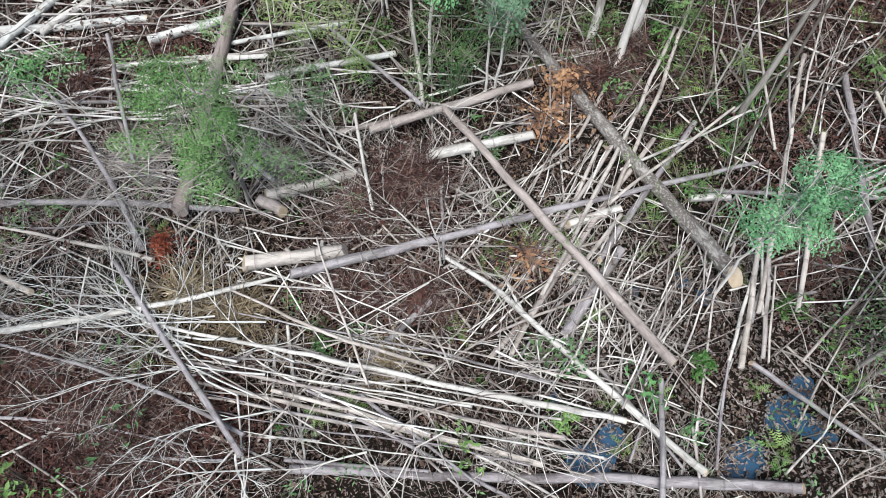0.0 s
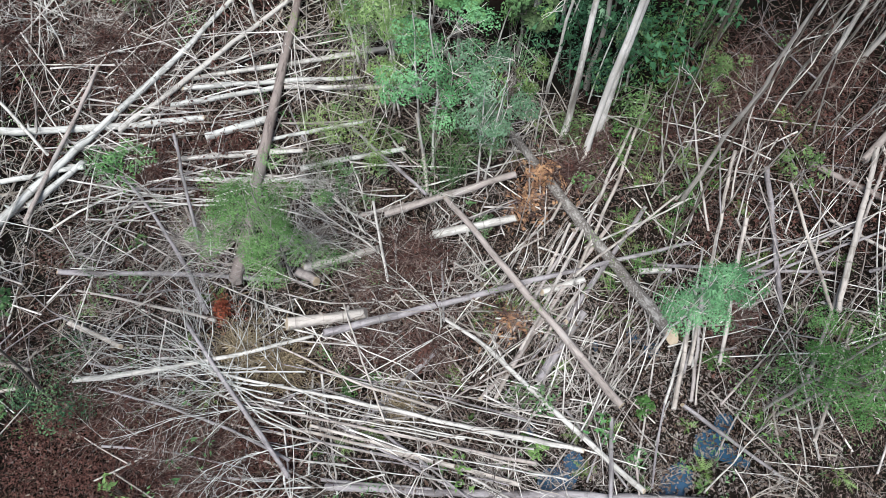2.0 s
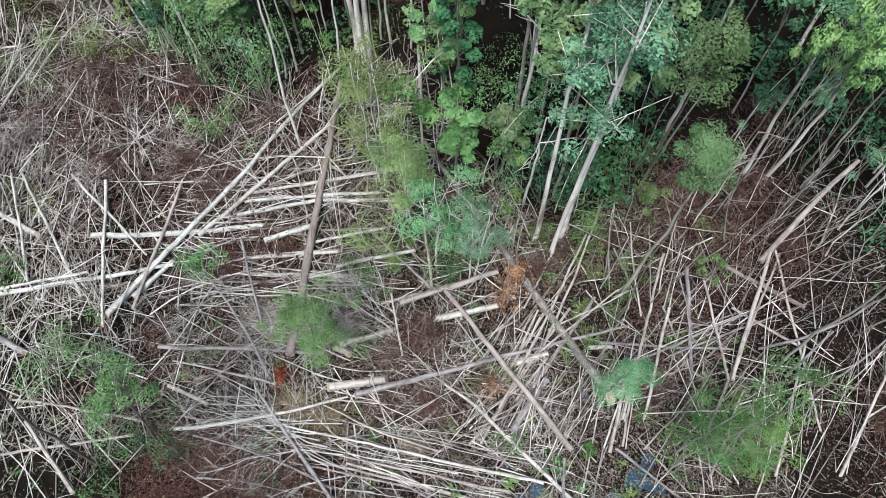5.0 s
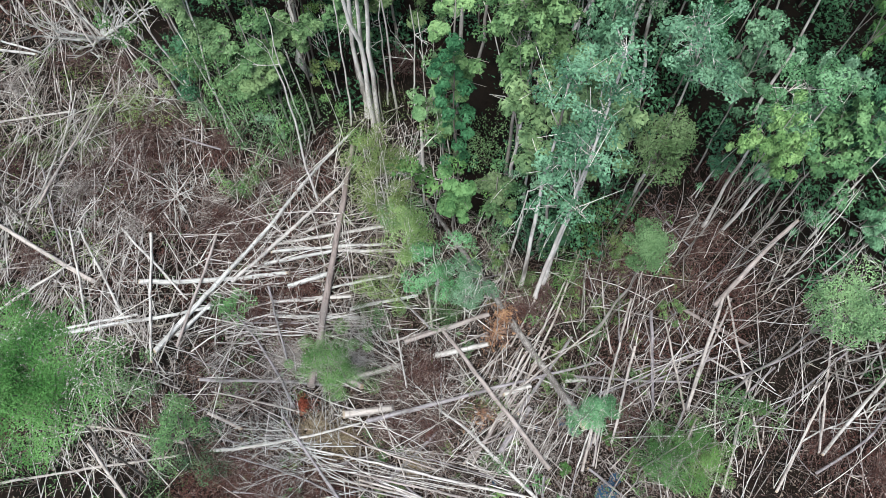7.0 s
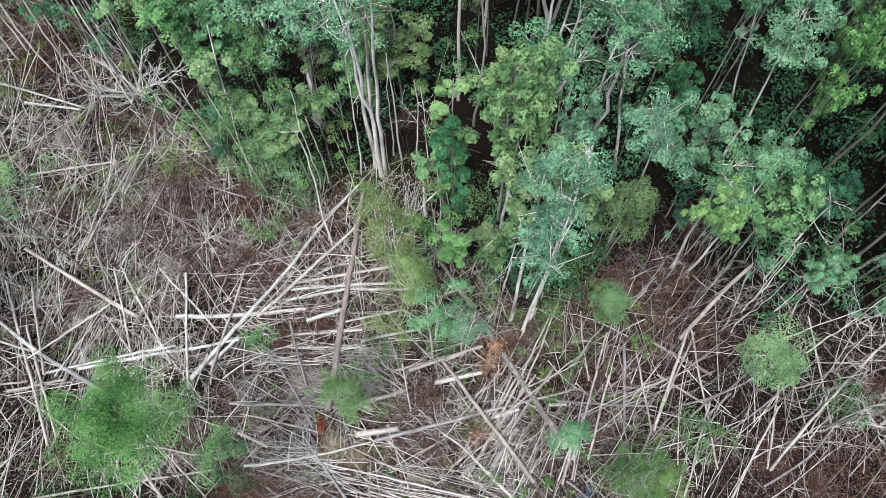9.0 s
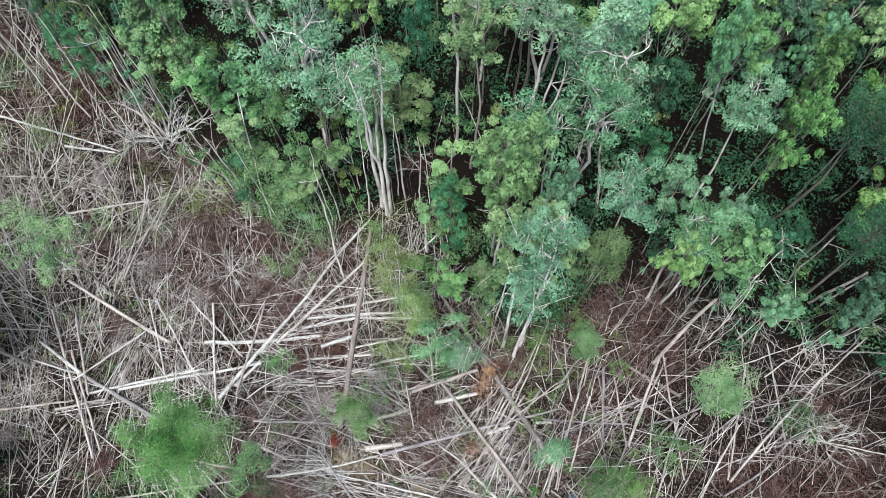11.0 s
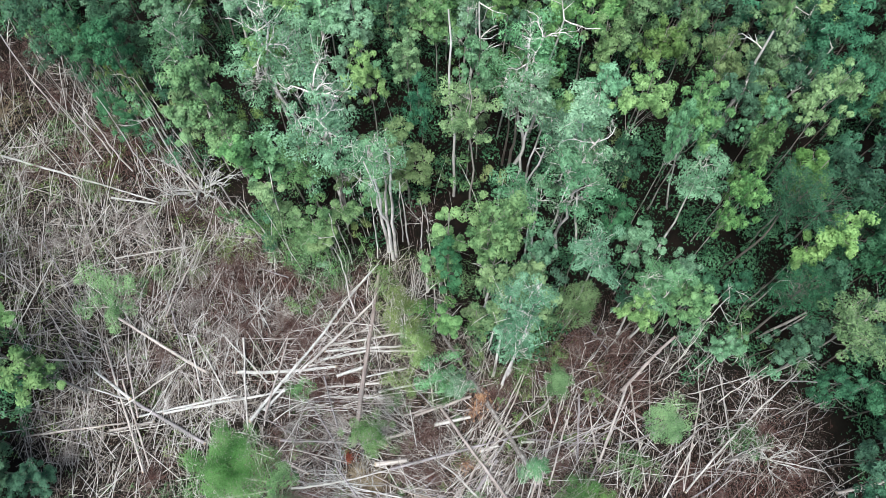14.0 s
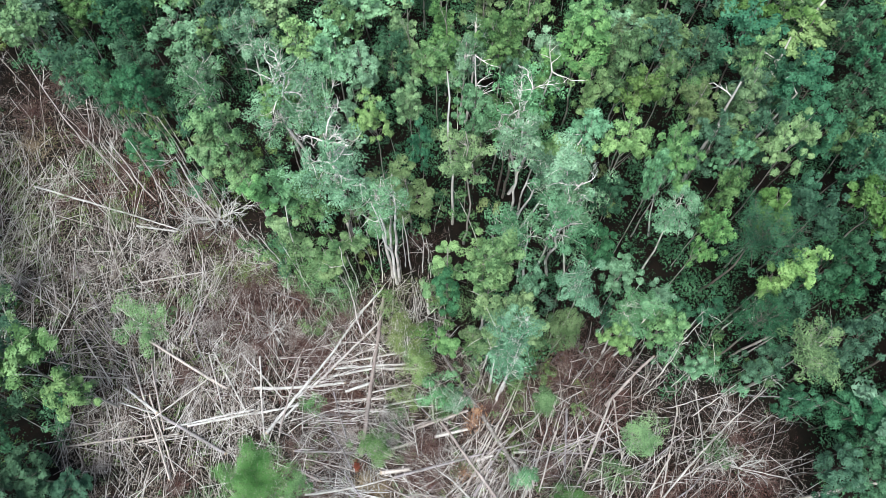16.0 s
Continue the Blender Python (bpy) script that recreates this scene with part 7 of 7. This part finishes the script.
heap("red_brown_brush", RUST, 10.95, 9.61, 1.84, 0.6, 800, "heap of fine red-brown dead brush", "brush", 300, REDLEAF)
heap("red_brown_brush", RUST, -4.85, 2.24, 1.60, 0.4, 900, "heap of fine red-brown dead brush", "brush", 300, REDLEAF)
heap("red_brown_brush", RUST, -9.81, 4.41, 1.83, 0.4, 900, "heap of fine red-brown dead brush", "brush", 200, REDLEAF)
heap("red_brown_brush", RUST, -0.36, 4.3, 1.2, 0.3, 700, "heap of fine red-brown dead brush", "brush", 350, REDLEAF)
heap("red_brown_brush", RUST, -11.84, 14.95, 2.68, 0.6, 1200, "heap of fine red-brown dead brush", "brush", 100, REDLEAF)
heap("red_brown_brush", RUST, -15.73, 19.9, 2.85, 0.6, 1200, "heap of fine red-brown dead brush", "brush", 100, REDLEAF)
heap("red_brown_brush", RUST, -9.0, 15.81, 2.22, 0.5, 900, "heap of fine red-brown dead brush", "brush", 100, REDLEAF)
heap("dry_brush", TWIG, -12.08, 12.03, 2.35, 0.4, 1200, "tangle of fine grey dead brush", "brush", 0, LITTER)
heap("red_brown_brush", RUST, -17.16, 14.64, 3.16, 0.4, 900, "heap of fine red-brown dead brush", "brush", 200, REDLEAF)
heap("dry_brush", TWIG, -14.51, 13.58, 2.64, 0.4, 1200, "tangle of fine grey dead brush", "brush", 0, LITTER)
heap("red_brown_brush", RUST, 10.4, 11.95, 2.33, 0.35, 450, "heap of fine red-brown dead brush", "brush", 60, REDLEAF)
heap("red_brown_brush", RUST, 14.63, 3.04, 2.88, 0.4, 1200, "heap of fine red-brown dead brush", "brush", 300, REDLEAF)
heap("red_brown_brush", RUST, 12.96, 4.03, 2.09, 0.4, 900, "heap of fine red-brown dead brush", "brush", 300, REDLEAF)
heap("red_brown_brush", RUST, -15.19, 3.96, 1.90, 0.4, 800, "heap of fine red-brown dead brush", "brush", 300, REDLEAF)
heap("red_brown_brush", RUST, -1.73, 19.67, 2.32, 1.0, 900, "heap of fine red-brown dead brush", "brush", 100, REDLEAF)
heap("dry_brush", TWIG, -9.15, 13.09, 2.38, 0.4, 1200, "tangle of fine grey dead brush", "brush", 0, LITTER)
heap("red_brown_brush", RUST, 6.77, 10.19, 2.05, 0.4, 700, "heap of fine red-brown dead brush", "brush", 0, REDLEAF)
heap("red_brown_brush", RUST, -27.98, 31.91, 2.89, 0.6, 1000, "heap of fine red-brown dead brush", "brush", 100, REDLEAF)
heap("dead_grass", STRAW, -28.85, 26.64, 3.18, 0.4, 1000, "mat of straw-coloured dead grass and fern", "dead grass", 0, STRAW)
heap("red_brown_brush", RUST, -21.75, 24.91, 3.53, 0.4, 1200, "heap of fine red-brown dead brush", "brush", 200, REDLEAF)
heap("red_brown_brush", RUST, -25.61, 22.67, 3.47, 0.4, 1500, "heap of fine red-brown dead brush", "brush", 200, REDLEAF)
heap("red_brown_brush", RUST, -13.62, 19.44, 2.25, 0.5, 1000, "heap of fine red-brown dead brush", "brush", 100, REDLEAF)
heap("red_brown_brush", RUST, -11.44, 16.67, 2.57, 0.5, 1000, "heap of fine red-brown dead brush", "brush", 100, REDLEAF)
heap("dry_brush", TWIG, -23.37, 17.32, 3.33, 0.4, 1500, "tangle of fine grey dead brush", "brush", 0, LITTER)
heap("dry_brush", TWIG, -18.38, 18.58, 3.36, 0.4, 1500, "tangle of fine grey dead brush", "brush", 0, LITTER)
heap("red_brown_brush", RUST, -18.26, 9.22, 3.11, 0.4, 900, "heap of fine red-brown dead brush", "brush", 100, REDLEAF)
heap("dry_brush", TWIG, -19.91, 5.19, 2.33, 0.4, 900, "tangle of fine grey dead brush", "brush", 0, LITTER)
heap("red_brown_brush", RUST, 8.48, 12.38, 2.12, 0.35, 450, "heap of fine red-brown dead brush", "brush", 60, REDLEAF)
heap("dry_brush", TWIG, -27.25, 16.48, 2.94, 0.4, 1000, "tangle of fine grey dead brush", "brush", 0, LITTER)
heap("red_brown_brush", RUST, -29.49, 29.45, 3.66, 0.6, 1500, "heap of fine red-brown dead brush", "brush", 400, REDLEAF)
heap("red_brown_brush", RUST, -25.45, 27.61, 2.80, 0.5, 1200, "heap of fine red-brown dead brush", "brush", 300, REDLEAF)
heap("red_brown_brush", RUST, 17.58, 6.95, 3.03, 0.5, 1200, "heap of fine red-brown dead brush", "brush", 400, REDLEAF)
heap("red_brown_brush", RUST, 18.91, 4.71, 2.64, 0.5, 1000, "heap of fine red-brown dead brush", "brush", 300, REDLEAF)
heap("red_brown_brush", RUST, -7.72, 11.46, 2.46, 0.4, 1000, "heap of fine red-brown dead brush", "brush", 200, REDLEAF)
heap("red_brown_brush", RUST, -14.44, 14.33, 2.52, 0.4, 1000, "heap of fine red-brown dead brush", "brush", 200, REDLEAF)
heap("red_brown_brush", RUST, -15.71, 10.66, 2.10, 0.4, 900, "heap of fine red-brown dead brush", "brush", 200, REDLEAF)
heap("red_brown_brush", RUST, 11.13, 14.26, 2.18, 0.6, 900, "heap of fine red-brown dead brush", "brush", 300, REDLEAF)
heap("red_brown_brush", RUST, 6.33, 5.06, 1.18, 0.4, 700, "heap of fine red-brown dead brush", "brush", 300, REDLEAF)
heap("red_brown_brush", RUST, 5.25, 9.84, 1.24, 0.4, 700, "heap of fine red-brown dead brush", "brush", 300, REDLEAF)
heap("red_brown_brush", RUST, 9.76, 11.52, 2.05, 0.35, 675, "heap of fine red-brown dead brush", "brush", 210, REDLEAF)
heap("red_brown_brush", RUST, 7.74, 11.69, 1.51, 0.35, 450, "heap of fine red-brown dead brush", "brush", 150, REDLEAF)
heap("red_brown_brush", RUST, -7.64, 3.23, 1.34, 0.3, 700, "heap of fine red-brown dead brush", "brush", 500, REDLEAF)
heap("red_brown_brush", RUST, -5.78, 2.14, 1.30, 0.3, 700, "heap of fine red-brown dead brush", "brush", 400, REDLEAF)

def make_fern(key, fronds, reach):
    """A low fern: arching fronds, each a stalk with paired leaflets."""
    root = new("fern")
    for f in range(fronds):
        a, ln = f * 2.4 + rng.normal() * 0.3, reach * rng.uniform(0.7, 1.15)
        t = np.linspace(0, 1, 9)
        out, up = ln * t, ln * (0.75 * t - 0.62 * t * t)
        line = np.stack([out * math.cos(a), out * math.sin(a), up + 0.02], 1)
        side = np.array([-math.sin(a), math.cos(a), 0])
        v, n = [], 0
        for i in range(1, 9):
            w = ln * 0.2 * math.sin(math.pi * (0.12 + 0.8 * t[i]))
            for sg in (-1, 1):
                base, tip = line[i], line[i] + side * sg * w + (line[i] - line[i - 1]) * 0.7
                wide = (line[i] - line[i - 1]) * 0.35
                v += [base - wide, base + wide, tip - np.array([0, 0, w * 0.25])]
        p = Pile()
        p.add(np.array(v), np.arange(len(v)).reshape(-1, 3))
        p.make("frond", LEAF[key], root)
    return tagged(root, "low green fern tuft among felled poles", "fern", "ferns")


rng = np.random.default_rng(33)
FERNS = [[make_fern(key, k, r), False] for key, k, r in (("feathery", 9, 0.42), ("fresh", 8, 0.36), ("feathery", 11, 0.5), ("bright", 7, 0.34))]
fern_x, fern_y = rng.uniform(-8, 10, 210), rng.uniform(1.2, 13, 210)
for a, c in zip(fern_x, fern_y):
    if a < 1.5 and rng.random() < 0.62 or not in_clearing(a, c):
        continue
    entry = FERNS[int(rng.integers(0, 4))]
    m = Matrix.Translation((a, c, float(ground_z(a, c)) + 0.02)) @ Matrix.Rotation(rng.uniform(0, 6.28), 4, "Z") @ Matrix.Scale(rng.uniform(0.5, 1.05), 4)
    if entry[1]:
        copy_thing(entry[0], m)
    else:
        entry[0].matrix_basis, entry[1] = m, True

rng = np.random.default_rng(30)
# low green growth through the clearing and under the trees
pile = Pile()
ux, uy = scatter(760, -33, 25, 0, 36)
for a, b_ in zip(ux, uy):
    if a > 7 and rng.random() < 0.75:
        continue
    k = int(rng.integers(16, 46))
    w = rng.uniform(0.07, 0.22)
    h = rng.uniform(0.15, 0.6)
    c = np.stack([a + rng.normal(size=k) * w, b_ + rng.normal(size=k) * w, float(ground_z(a, b_)) + h * rng.uniform(0.3, 1, k)], 1)
    leaves(pile, c, np.array([0, 0, 1.0]) + rng.normal(size=(k, 3)) * 0.5, np.full(k, rng.uniform(0.05, 0.1)), 0.38, kite=True)
west = Pile()
for a, b_ in zip(rng.uniform(-32, -13, 420), rng.uniform(5, 28, 420)):
    k, w, h = int(rng.integers(18, 60)), rng.uniform(0.12, 0.4), rng.uniform(0.2, 0.8)
    c = np.stack([a + rng.normal(size=k) * w, b_ + rng.normal(size=k) * w, float(ground_z(a, b_)) + h * rng.uniform(0.2, 1, k)], 1)
    leaves(west, c, np.array([0, 0, 0.7]) + rng.normal(size=(k, 3)) * 0.6, rng.uniform(0.06, 0.13, k), 0.3, kite=True)
tagged(west.make("undergrowth", LEAF["feathery"]), "thin yellow-green regrowth between the old felled stems", "undergrowth", kind="stuff")
tagged(pile.make("undergrowth", LEAF["mid"]), "patchy low green undergrowth between felled stems", "undergrowth", kind="stuff")
# dark leaves put the shade below the crowns into the colour
pile = Pile()
ux, uy = scatter(2300, -36, 36, 2, 48, False)
for a, b in zip(ux, uy):
    if hides_stem(a, b, 0.5):
        continue
    k = 34
    c = np.stack([a + rng.normal(size=k) * 0.45, b + rng.normal(size=k) * 0.45, rng.uniform(0.05, 1.3, k)], 1)
    leaves(pile, c, np.array([0, 0, 1.0]) + rng.normal(size=(k, 3)) * 0.5, np.full(k, 0.125), 0.4, kite=True)
tagged(pile.make("forest_undergrowth", LEAF["dark"]), "green undergrowth on the forest floor, darkened to imitate shade under the crowns", "undergrowth", kind="stuff")
